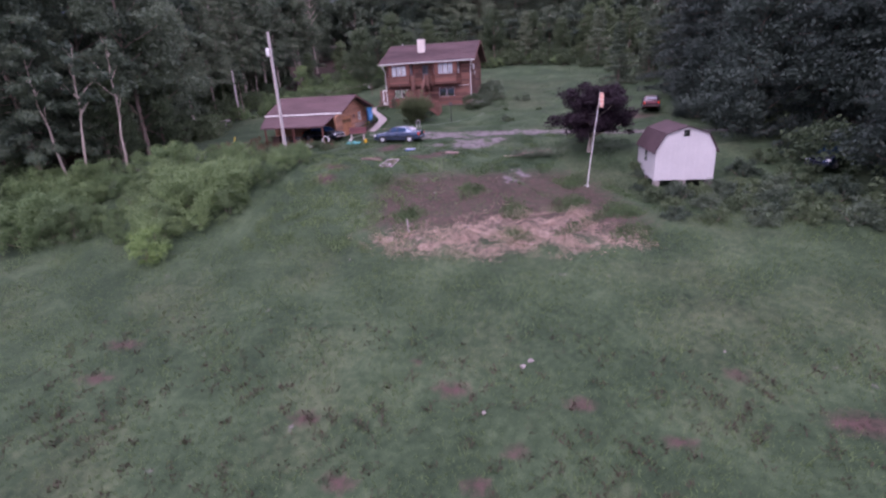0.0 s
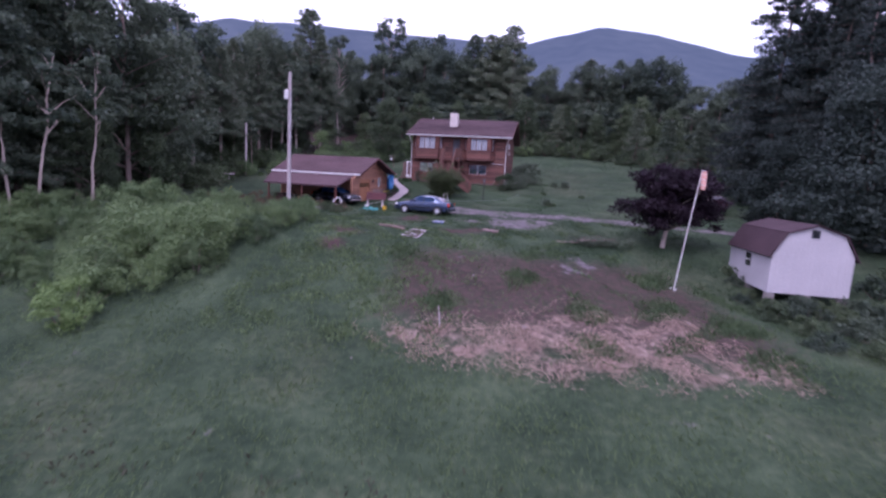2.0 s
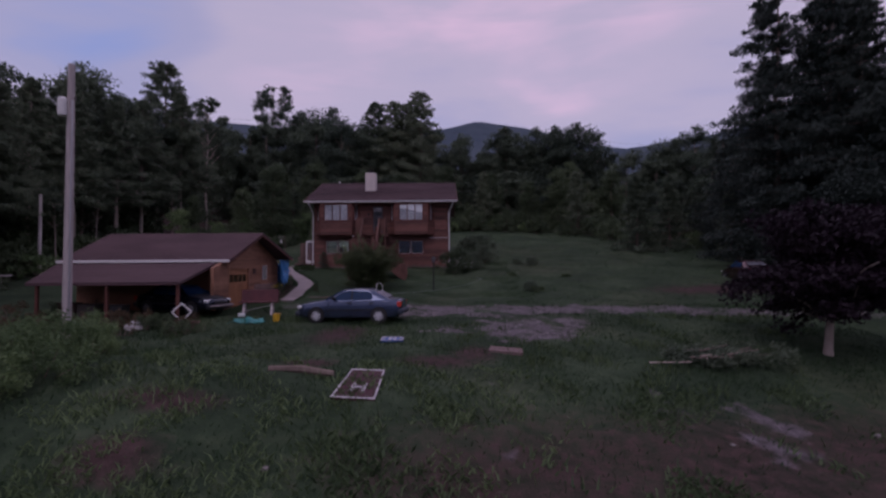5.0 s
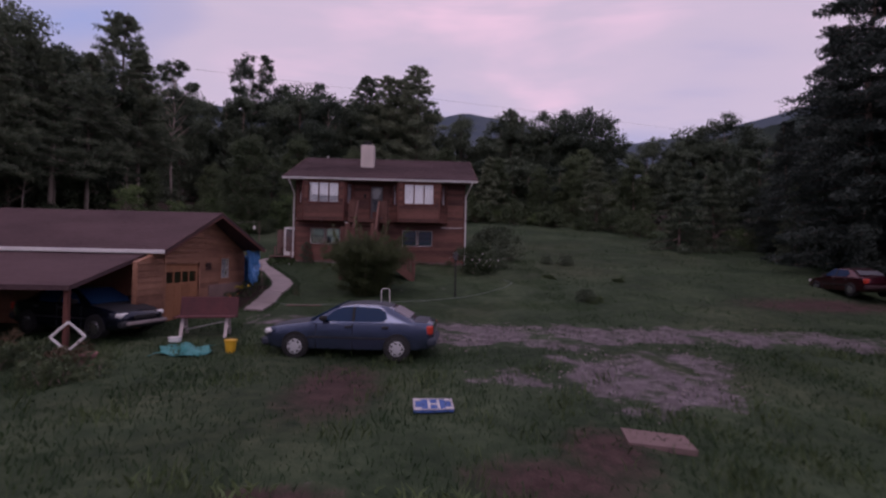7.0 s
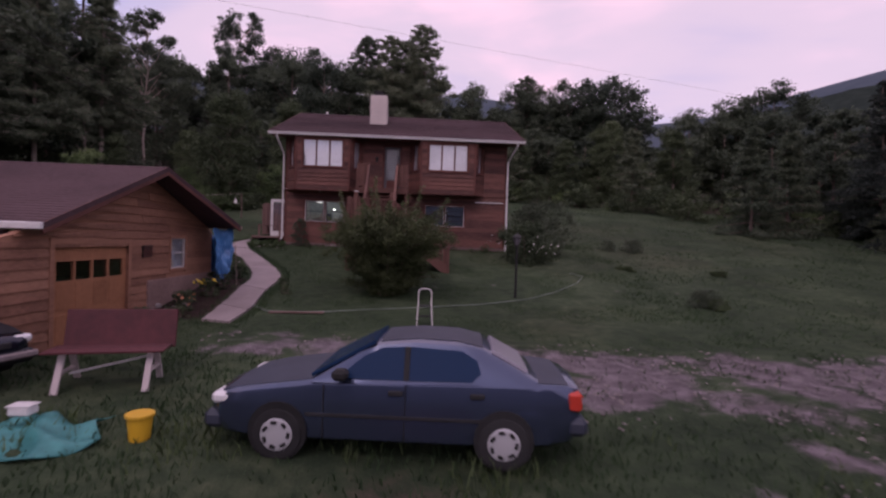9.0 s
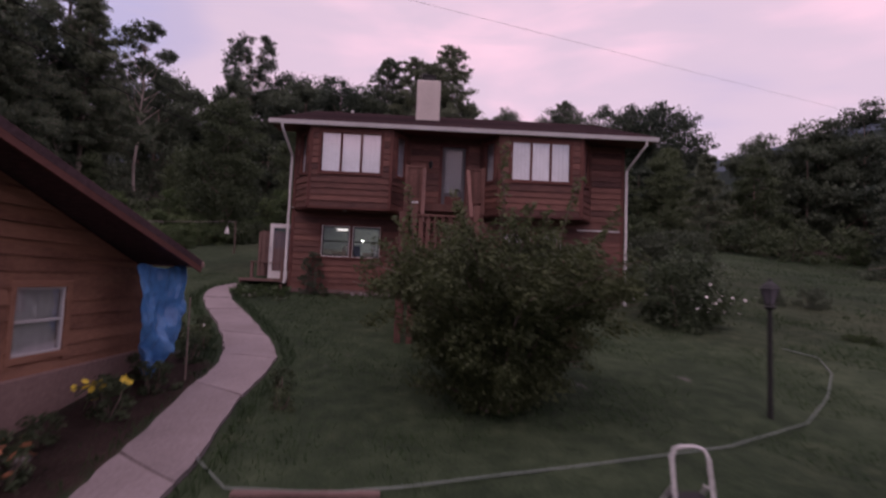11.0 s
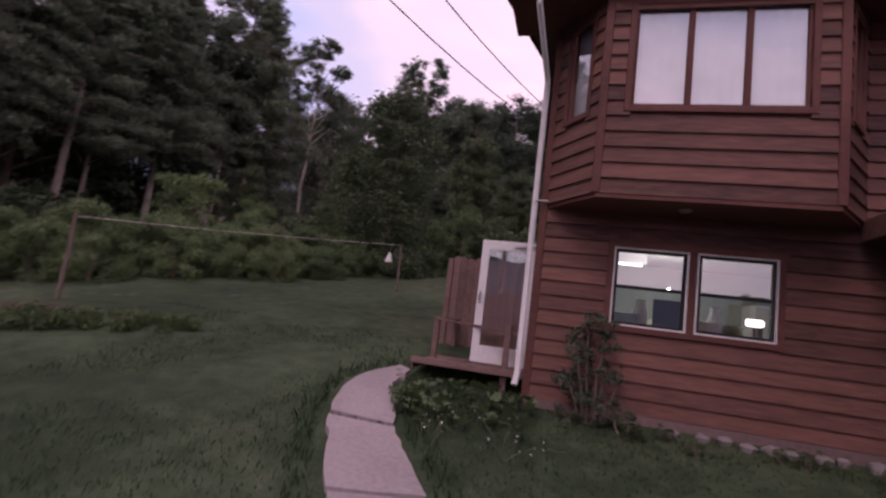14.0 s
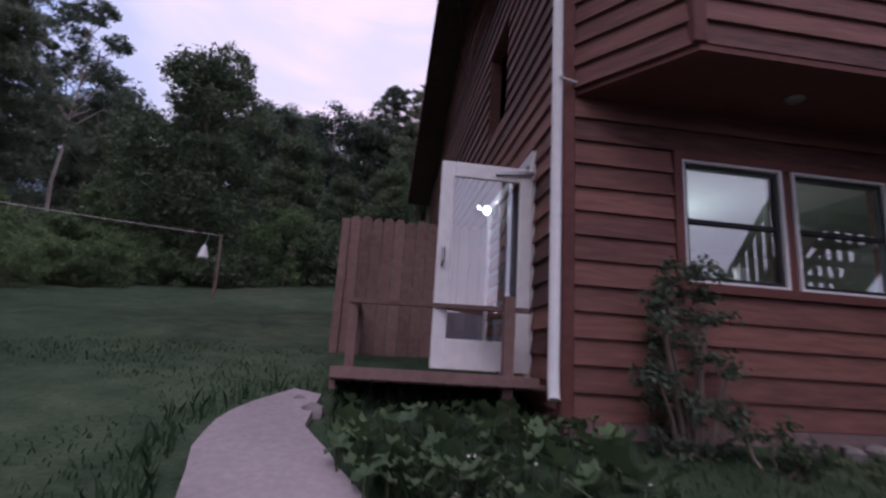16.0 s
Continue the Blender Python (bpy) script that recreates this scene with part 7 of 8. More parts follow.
            part("hubcap", hub, STEEL if name != "parked_car" else plain("silver_hubcap", (0.55, 0.55, 0.58), 0.45, 0.3), tyre)
            tagged(part("hubcap_slot", slots, DARK, tyre), kind="stuff")
    return car


car_dir = math.degrees(math.atan2(-0.25, 2.74))
sedan("parked_car", "dark blue-grey four-door saloon parked on the track", (0.072, 0.094, 0.165), pose(-12.44, 41.62, 0.375, 0, 0, car_dir), 1.04)
sedan("red_car", "dark red saloon parked at the edge of the lawn", (0.07, 0.008, 0.018), pose(12.0, 52.9, float(lie(12.0, 52.9)), 0, 0, -98), 1.0)
sedan("blue_car", "dark blue car parked in the shade of the trees", (0.02, 0.035, 0.09), pose(20.4, 33.6, float(lie(20.4, 33.6)) + 0.02, 0, 0, 40), 0.95)
sedan("old_car", "dark navy car with a pale bumper under the lean-to", (0.012, 0.016, 0.035), pose(-20.9, 43.35, float(lie(-20.9, 43.35)) + 0.05, 0, 0, 162), 1.0)
part("pale_bumper", Shape().box(0, 0.08, -0.7, 0.7, 0, 0.1, edge=0.02), CONCRETE)
bpy.data.objects["pale_bumper"].matrix_world = pose(-18.74, 42.68, 0.98, 0, 0, -18)
tagged(bpy.data.objects["pale_bumper"], "loose white car bumper trim lying on the old car", "bumper")

# ---- loose things in the yard ----
PATH_L = [(-17.62, 47.55), (-17.7, 48.5), (-17.82, 49.7), (-18.0, 51.4), (-18.0, 52.3), (-18.2, 53.1), (-18.6, 54.0), (-19.25, 55.2), (-20.1, 56.6), (-20.62, 57.6), (-20.93, 58.5), (-20.95, 59.2), (-20.62, 59.85)]
PATH_R = [(-16.88, 47.36), (-16.85, 48.0), (-16.85, 49.0), (-17.1, 50.9), (-17.06, 52.2), (-17.12, 52.9), (-17.5, 53.75), (-18.2, 54.95), (-19.4, 56.9), (-19.85, 57.6), (-20.12, 58.3), (-20.42, 58.95), (-20.40, 59.7)]
path = tagged(new("garden_path"), "curving pale concrete slab path to the side porch", "path", kind="structure")


def edge_at(points, f):
    k = min(int(f * (len(points) - 1)), len(points) - 2)
    g = f * (len(points) - 1) - k
    return (points[k][0] + (points[k + 1][0] - points[k][0]) * g, points[k][1] + (points[k + 1][1] - points[k][1]) * g)


CUTS = [0.0, 0.13, 0.26, 0.40, 0.53, 0.65, 0.763, 1.0]
wob = np.random.default_rng(70)
for a, b in zip(CUTS, CUTS[1:]):
    n, pts, f = 9, [], []
    for k in range(n + 1):
        ga, gb = (0.0048 if c == 0.763 else 0.0012 for c in (a, b))  # one wide joint, grown over
        g = a + ga + (b - a - ga - gb) * k / n
        (x0, y0), (x1, y1) = edge_at(PATH_L, g), edge_at(PATH_R, g)
        for j in range(4):
            x, y = x0 + (x1 - x0) * j / 3, y0 + (y1 - y0) * j / 3
            if j in (0, 3):
                x, y = x + 0.012 * wob.normal(), y + 0.012 * wob.normal()
            pts.append((x, y, float(lie(x, y)) + 0.045))
    for k in range(n):
        for j in range(3):
            q = k * 4 + j
            f.append((q, q + 1, q + 5, q + 4))
    top_n = len(pts)
    rim = [k * 4 for k in range(n + 1)] + [n * 4 + 1, n * 4 + 2] + [k * 4 + 3 for k in range(n, -1, -1)] + [2, 1]
    pts += [(pts[i][0], pts[i][1], pts[i][2] - 0.14) for i in rim]
    f += [(rim[i], top_n + i, top_n + (i + 1) % len(rim), rim[(i + 1) % len(rim)]) for i in range(len(rim))]
    part("slab", Shape().poly(pts, f), CONCRETE, path)

BLUE = paint("blue_tarpaulin", (0.02, 0.09, 0.26), (0.09, 0.30, 0.62), 0.3, 9, 2.6, 0.7, spec=0.6)
tarp = thing("blue_tarpaulin", "crumpled blue tarpaulin hung at the garage corner", "tarpaulin")
ts = Shape()
nu, nv = 56, 44
for i in range(nv + 1):
    v = i / nv
    for j in range(nu + 1):
        u = j / nu
        y = 51.1 + 1.1 * u * (1 - 0.2 * v) + 0.2 * v * (1 - u)
        drop = 1.75 * (1 - 0.35 * abs(u - 0.3)) * (1 + 0.06 * math.sin(u * 8))
        fold = noise.noise((u * 2.6, v * 2.2, 4.0)) * 0.20 + noise.noise((u * 7, v * 5, 9.0)) * 0.10 + noise.noise((u * 17, v * 13, 2.0)) * 0.045 + 0.03 * math.sin(u * 22 + 3 * v)
        x = -18.84 + fold * (0.35 + v) + 0.12 * v + 0.24 * u * u
        ts.v.append((x, y, 3.27 - drop * v + 0.03 * math.sin(u * 9)))
for i in range(nv):
    for j in range(nu):
        q = i * (nu + 1) + j
        ts.f.append((q, q + 1, q + nu + 2, q + nu + 1))
sheet = part("sheet", ts, BLUE, tarp, smooth=True)
sheet.modifiers.new("thick", "SOLIDIFY").thickness = 0.012
back_sheet = Shape()
for i in range(9):
    for j in range(13):
        back_sheet.v.append((-19.0 - 0.9 * j / 12, 52.45 + 0.06 * math.sin(j * 1.7), 3.1 - 1.7 * i / 8 + 0.04 * math.sin(j * 1.1 + i)))
for i in range(8):
    for j in range(12):
        q = i * 13 + j
        back_sheet.f.append((q, q + 1, q + 14, q + 13))
bs_ = part("side_sheet", back_sheet, BLUE, tarp, smooth=True)
bs_.modifiers.new("thick", "SOLIDIFY").thickness = 0.012
stake = thing("garden_stake", "weathered wooden stake leaning by the tarpaulin", "stake")
part("stick", Shape().tube([on(-18.25, 51.7, -0.1), (-18.5, 52.2, 2.75)], 0.013, 6), BARK, stake)

# step stool
stool = thing("step_stool", "white folding step stool standing on the grass", "stool", on(-12.02, 47.42), turn=1.5)
tubes = Shape()
tubes.tube([(-0.2, 0.0, 0.0), (-0.17, 0.13, 0.55), (-0.165, 0.20, 0.86), (-0.13, 0.215, 0.93), (-0.06, 0.22, 0.95), (0.06, 0.22, 0.95), (0.13, 0.215, 0.93), (0.165, 0.20, 0.86), (0.17, 0.13, 0.55), (0.2, 0.0, 0.0)], 0.014, 8)
part("front_frame", tubes, WHITE, stool, smooth=True)
part("rear_frame", Shape().tube([(-0.15, 0.2, 0.62), (-0.20, 0.70, 0.02), (0.20, 0.70, 0.02), (0.15, 0.2, 0.62)], 0.012, 8), WHITE, stool, smooth=True)
part("step", Shape().box(-0.17, 0.17, 0.05, 0.24, 0.24, 0.265, edge=0.008), DARK, stool)
part("step", Shape().box(-0.16, 0.16, 0.1, 0.34, 0.5, 0.525, edge=0.008), DARK, stool)

# lamp post
lp = thing("lamp_post", "black garden lamp post with a glass lantern", "lamp", on(-9.02, 50.83))
part("column", Shape().tube([(0, 0, -0.3), (0, 0, 0.1), (0, 0, 1.72)], [0.05, 0.042, 0.036], 10), BLACK_METAL, lp)
part("collar", Shape().spin([(0.06, 1.68), (0.085, 1.72), (0.05, 1.76)], (0, 0, 0), 10), BLACK_METAL, lp)
lan = part("lantern", Shape().spin([(0.05, 1.74), (0.075, 1.76), (0.07, 1.77)], (0, 0, 0), 6).spin([(0.16, 2.0), (0.10, 2.07), (0.03, 2.12), (0.012, 2.17)], (0, 0, 0), 6), BLACK_METAL, lp)
part("lantern_glass", Shape().spin([(0.07, 1.77), (0.13, 1.995)], (0, 0, 0), 6), plain("frosted_glass", (0.14, 0.13, 0.15), 0.3), lan)
for k in range(6):
    a = k * 1.047
    part("glazing_bar", Shape().tube([(math.cos(a) * 0.073, math.sin(a) * 0.073, 1.77), (math.cos(a) * 0.135, math.sin(a) * 0.135, 2.0)], 0.007, 4), BLACK_METAL, lan)

# garden hose on the grass
hose = thing("garden_hose", "pale green garden hose lying across the lawn", "hose")
HP = [(-16.8, 49.0), (-16.3, 48.45), (-15.3, 48.41), (-14.57, 48.54), (-13.62, 48.82), (-12.3, 49.18), (-10.34, 49.76), (-8.63, 50.6), (-7.41, 51.68), (-6.3, 52.9), (-5.75, 53.9), (-6.1, 54.5)]
hp_pts = []
for k in range(89):
    x, y = edge_at(HP, k / 88)
    hp_pts.append(on(x, y, 0.06))
part("tube", Shape().tube(hp_pts, 0.012, 6), paint("faded_green_rubber", (0.12, 0.16, 0.135), (0.22, 0.26, 0.23), 0.5, 8), hose, smooth=True)
part("nozzle", Shape().tube([hp_pts[0], (hp_pts[0][0] - 0.06, hp_pts[0][1] + 0.1, hp_pts[0][2] + 0.02)], [0.022, 0.012], 8), STEEL, hose)
log = thing("edging_board", "thin red-brown board lying in the grass", "board")
part("plank", Shape().beam(on(-16.2, 48.36, 0.05), on(-14.75, 48.42, 0.05), 0.09, 0.04), DECK_WOOD, log)


# landing pads with an H
def pad(name, label, corners, fill, border):
    p = thing(name, label, "landing pad")
    v = [Vector(on(x, y, 0.07)) for x, y in corners]
    a, b, c, d = v
    at = lambda u, w, h=0.0: tuple((a.lerp(b, u)).lerp(d.lerp(c, u), w) + Vector((0, 0, h)))
    part("sheet", Shape().hexa([at(0, 1, -0.05), at(1, 1, -0.05), at(1, 0, -0.05), at(0, 0, -0.05), at(0, 1), at(1, 1), at(1, 0), at(0, 0)]), fill, p)

    def bar(u0, u1, w0, w1, part_name):
        part(part_name, Shape().hexa([at(u0, w1, 0.001), at(u1, w1, 0.001), at(u1, w0, 0.001), at(u0, w0, 0.001), at(u0, w1, 0.014), at(u1, w1, 0.014), at(u1, w0, 0.014), at(u0, w0, 0.014)]), border, p)

    for q in ((0, 1, 0, 0.035), (0, 1, 0.965, 1), (0, 0.05, 0.035, 0.965), (0.95, 1, 0.035, 0.965)):
        bar(*q, "border")
    return bar


MAROON = paint("maroon_painted_sheet", (0.05, 0.016, 0.023), (0.095, 0.033, 0.043), 0.7, 6)
PAD_EDGE = paint("worn_white_edging", (0.40, 0.37, 0.40), (0.62, 0.58, 0.60), 0.7, 9, 1.4)
bar = pad("landing_pad", "dark framed landing pad with a white H on the grass", [(-10.9, 32.9), (-10.02, 33.0), (-10.0, 30.85), (-11.0, 30.75)], MAROON, PAD_EDGE)
bar(0.32, 0.40, 0.52, 0.78, "letter_stroke")
bar(0.60, 0.68, 0.52, 0.78, "letter_stroke")
bar(0.40, 0.60, 0.62, 0.68, "letter_stroke")
bar2 = pad("landing_pad", "blue landing pad with a white H and white corners", [(-10.67, 37.64), (-9.88, 37.68), (-9.86, 37.1), (-10.64, 36.98)], paint("blue_cloth_pad", (0.03, 0.08, 0.28), (0.07, 0.15, 0.42), 0.6, 5), PAD_EDGE)
for q in ((0.36, 0.42, 0.12, 0.88), (0.6, 0.66, 0.12, 0.88), (0.42, 0.6, 0.46, 0.56), (0.05, 0.2, 0.035, 0.2), (0.8, 0.95, 0.035, 0.2), (0.05, 0.2, 0.8, 0.965), (0.8, 0.95, 0.8, 0.965)):
    bar2(*q, "letter_stroke")
rl = thing("fallen_log", "short rotten log lying in the grass", "log")
part("log_body", Shape().tube([on(-12.9, 32.25, 0.08), on(-12.1, 32.4, 0.1), on(-11.25, 32.3, 0.08)], [0.09, 0.11, 0.08], 8), BARK, rl)
stick = thing("marker_stick", "broken pale stick standing in the straw", "stick")
part("stick_body", Shape().tube([on(-6.55, 22.25, -0.1), on(-6.75, 22.6, 0.75)], [0.03, 0.018], 6), POLE_WOOD, stick)
slab = thing("stone_slab", "broken reddish concrete slab in the grass", "slab")
part("slab_body", Shape().hexa([on(-6.95, 35.9, -0.05), on(-5.85, 35.7, -0.05), on(-5.8, 36.25, -0.05), on(-6.85, 36.5, -0.05), on(-6.95, 35.9, 0.05), on(-5.85, 35.7, 0.05), on(-5.8, 36.25, 0.05), on(-6.85, 36.5, 0.05)]), paint("reddish_slab", (0.13, 0.085, 0.085), (0.23, 0.155, 0.15), 0.9, 14), slab)

# brush pile
pile = thing("brush_pile", "heap of cut branches and leaves on the grass", "brush pile", on(0.3, 35.4))
pr = np.random.default_rng(72)
for k in range(18):
    x, y, a = 0.75 * pr.normal(), 0.35 * pr.normal(), pr.normal() * 0.5
    h = 0.1 + 0.35 * pr.random() * math.exp(-x * x * 0.5)
    part("branch", Shape().tube([(x - math.cos(a) * 0.6, y - math.sin(a) * 0.6, h - 0.1 * pr.random()), (x + math.cos(a) * 0.6, y + math.sin(a) * 0.6, h + 0.15 * pr.random())], [0.035, 0.015], 5), PALE_BARK if k % 3 == 0 else BARK, pile)
pc = [(0.9 * pr.normal(), 0.45 * pr.normal(), 0.12 + 0.3 * pr.random()) for _ in range(60)]
part("cut_leaves", cards("cut_leaves", GREEN_B, leaf_cards(pr, pc, [(0.28, 0.28, 0.2)] * 60, 60, 0.12), 4), None, pile)

# red bench, sawhorses, bucket, tarpaulin and box before the garage
RED = paint("faded_maroon_paint", (0.06, 0.016, 0.02), (0.12, 0.03, 0.036), 0.65, 9, 1.2)
bench = thing("red_bench", "faded maroon wooden bench on trestle legs", "bench", on(-17.2, 43.15), turn=12)
part("backrest", Shape().box(-0.85, 0.85, 0.26, 0.31, 0.62, 1.28, pose(0, 0, 0, -14, 0, 0), 0.01), RED, bench)
for k in range(4):
    part("seat_slat", Shape().box(-0.85, 0.85, -0.35 + k * 0.15, -0.22 + k * 0.15, 0.60, 0.635, edge=0.006), RED, bench)
for x in (-0.62, 0.62):
    part("leg", Shape().beam((x, -0.42, 0.0), (x, -0.12, 0.62), 0.09, 0.05), POLE_WOOD, bench)
    part("leg", Shape().beam((x, 0.42, 0.0), (x, 0.12, 0.62), 0.09, 0.05), POLE_WOOD, bench)
    part("cross_piece", Shape().beam((x, -0.28, 0.28), (x, 0.28, 0.28), 0.06, 0.04), POLE_WOOD, bench)
part("brace", Shape().beam((-0.62, 0.1, 0.2), (0.62, 0.3, 0.45), 0.05, 0.03), WHITE, bench)
bucket = thing("yellow_bucket", "yellow plastic bucket on the grass", "bucket", on(-15.73, 41.3))
part("pail", Shape().spin([(0.12, 0), (0.155, 0.34), (0.165, 0.345), (0.15, 0.35), (0.14, 0.33), (0.11, 0.03)], (0, 0, 0), 20), plain("yellow_plastic", (0.72, 0.42, 0.03), 0.4), bucket, smooth=True)
part("rim", Shape().spin([(0.163, 0.30), (0.172, 0.31), (0.172, 0.345), (0.163, 0.35)], (0, 0, 0), 20), plain("yellow_rim", (0.66, 0.38, 0.03), 0.4), bucket)
teal = Shape()
for i in range(15):
    for j in range(19):
        u, v = j / 18, i / 14
        x = -17.55 + 1.25 * u + 0.15 * math.sin(v * 6)
        y = 40.5 + 1.25 * v + 0.12 * math.sin(u * 7) + 0.35 * u * (1 - v)
        teal.v.append(on(x, y, 0.07 + 0.04 * math.sin(u * 11 + v * 3) + 0.035 * math.sin(v * 13 + u * 5) + 0.1 * math.exp(-((u - 0.5) ** 2 + (v - 0.6) ** 2) * 9)))
for i in range(14):
    for j in range(18):
        q = i * 19 + j
        teal.f.append((q, q + 1, q + 20, q + 19))
tt = thing("teal_tarpaulin", "crumpled teal plastic sheet lying on the grass", "tarpaulin")
t_sheet = part("sheet", teal, paint("teal_plastic", (0.03, 0.17, 0.17), (0.08, 0.34, 0.32), 0.5, 6, 1.5, 0.3), tt, smooth=True)
t_sheet.modifiers.new("thick", "SOLIDIFY").thickness = 0.01
tub = thing("white_tub", "white plastic tub beside the teal sheet", "tub", on(-17.35, 41.55, 0.2))
part("tub_body", Shape().box(-0.14, 0.14, -0.1, 0.1, 0, 0.12, edge=0.025), WHITE, tub)
part("lid", Shape().box(-0.15, 0.15, -0.11, 0.11, 0.12, 0.14, edge=0.008), WHITE, tub)
wheel = thing("white_planter_frame", "white ornamental metal frame by the lean-to post", "planter", on(-19.3, 40.2), turn=20)
for k in range(8):
    a, b = k * 0.7854, (k + 1) * 0.7854
    ra, rb = (0.36, 0.26) if k % 2 == 0 else (0.26, 0.36)
    part("bar", Shape().tube([(math.cos(a) * ra, 0, 0.62 + math.sin(a) * ra), (math.cos(b) * rb, 0, 0.62 + math.sin(b) * rb)], 0.035, 6), WHITE, wheel)
part("stand", Shape().tube([(0, 0, -0.1), (0, 0, 0.36)], 0.025, 6), WHITE, wheel)
junk = np.random.default_rng(74)
for k, (x, y, lab, colr) in enumerate(((-20.8, 39.4, "crumpled white sack in the weeds", (0.6, 0.57, 0.58)), (-22.9, 41.6, "dark bin under the lean-to", (0.03, 0.03, 0.035)), (-24.3, 41.9, "dark crate under the lean-to", (0.05, 0.04, 0.04)), (-25.6, 42.4, "brown crate under the lean-to", (0.1, 0.06, 0.05)), (-18.6, 39.9, "pink plant pot in the weeds", (0.45, 0.22, 0.22)), (-27.6, 38.6, "white sack among the weeds", (0.55, 0.53, 0.54)))):
    j = thing("sack" if "sack" in lab else "plant_pot" if "pot" in lab else "crate", lab, "sack" if "sack" in lab else "pot" if "pot" in lab else "crate", on(x, y))
    mt = paint("clutter", tuple(c * 0.8 for c in colr), colr, 0.8, 6, 1.5, 0.3)
    if "sack" in lab:
        s = Shape().spin([(0.16, 0), (0.28, 0.08), (0.27, 0.2), (0.17, 0.32), (0.05, 0.4)], (0, 0, 0), 12)
        s.v = [(a + 0.05 * junk.normal(), b + 0.05 * junk.normal(), c + 0.02 * junk.normal()) for a, b, c in s.v]
        part("sack_body", s, mt, j, smooth=True)
    elif "pot" in lab:
        part("pot_body", Shape().spin([(0.12, 0), (0.18, 0.26), (0.2, 0.27), (0.2, 0.31), (0.17, 0.31), (0.1, 0.05)], (0, 0, 0), 16), mt, j, smooth=True)
    else:
        part("crate_body", Shape().box(-0.4, 0.4, -0.3, 0.3, 0, 0.7, edge=0.03), mt, j)
        part("lid", Shape().box(-0.42, 0.42, -0.32, 0.32, 0.7, 0.75, edge=0.02), mt, j)
wtube = thing("pale_plank", "pale plank leaning in the weeds by the wood", "plank")
part("plank_body", Shape().beam(on(-27.6, 37.4, -0.1), on(-27.2, 37.7, 1.5), 0.14, 0.04), PETAL_Y, wtube)
shelf = thing("old_trailer_bed", "low pale flat board resting at the wood's edge", "board", on(-40.5, 53.5))
part("board_body", Shape().box(-2.2, 2.2, -0.5, 0.5, 0.55, 0.65, edge=0.02), POLE_WOOD, shelf)
for x in (-1.8, 1.8):
    part("leg", Shape().box(x - 0.06, x + 0.06, -0.06, 0.06, -0.2, 0.55), POLE_WOOD, shelf)

# stones along the foot of the house wall and the bed
def stones(name, label, spots, group, sd):
    r_ = np.random.default_rng(sd)
    for x, y, r in spots:
        st_ = thing(name, label, "stone", on(x, y, 0.0), group)
        s = Shape().spin([(r * 0.7, -0.08), (r, r * 0.25), (r * 0.75, r * 0.6), (r * 0.3, r * 0.75)], (0, 0, 0), 9)
        s.v = [(a * (1 + 0.16 * r_.normal()), b * (1 + 0.16 * r_.normal()), c * (1 + 0.1 * r_.normal())) for a, b, c in s.v]
        part("stone_body", s, STONE, st_, smooth=True)


sr = np.random.default_rng(75)
stones("field_stone", "pale round stone at the foot of the wall", [(-16.9 + 0.24 * k + 0.05 * sr.normal(), 58.98 + 0.05 * sr.normal(), 0.05 + 0.04 * sr.random()) for k in range(14)], "stones along the wall", 76)
stones("bed_stone", "pale stone edging the flower bed", [(-18.9 + 0.2 * sr.normal(), 47.9 + 0.18 * k, 0.09 + 0.05 * sr.random()) for k in range(7)], "stones edging the bed", 77)
stones("porch_stone", "pinkish stone by the porch step", [(-20.42, 59.35, 0.09), (-20.55, 59.6, 0.07)], "stones by the porch", 78)
stones("path_stone", "white stone lying in the field", [(0.53, 11.8, 0.11), (0.8, 12.1, 0.12), (-0.7, 9.5, 0.09), (3.77, 25.8, 0.07), (-3.2, 23.1, 0.1), (-9.2, 19.3, 0.07), (7.9, 13.2, 0.06), (1.9, 31.5, 0.08), (2.8, 30.0, 0.07), (-6.1, 27.5, 0.07), (-11.6, 28.4, 0.07), (-2.2, 30.4, 0.06)], "white stones in the field", 79)

# split dark post behind the garage
BARK_DARK = paint("dark_rotten_wood", (0.02, 0.014, 0.012), (0.06, 0.042, 0.036), 0.95, 12, 1.2, 0.6, (1, 1, 0.25))
old_post = thing("old_post", "dark weathered split wooden post in the weeds", "post", on(-19.5, 53.05, -0.2))
part("trunk", Shape().tube([(0, 0, 0), (0.03, 0.02, 0.5), (0.07, 0.05, 1.05)], [0.055, 0.05, 0.04], 7), BARK_DARK, old_post)
part("split_half", Shape().tube([(0.08, 0.05, 0), (0.1, 0.07, 0.5), (0.13, 0.1, 1.12)], [0.045, 0.04, 0.03], 7), BARK_DARK, old_post)

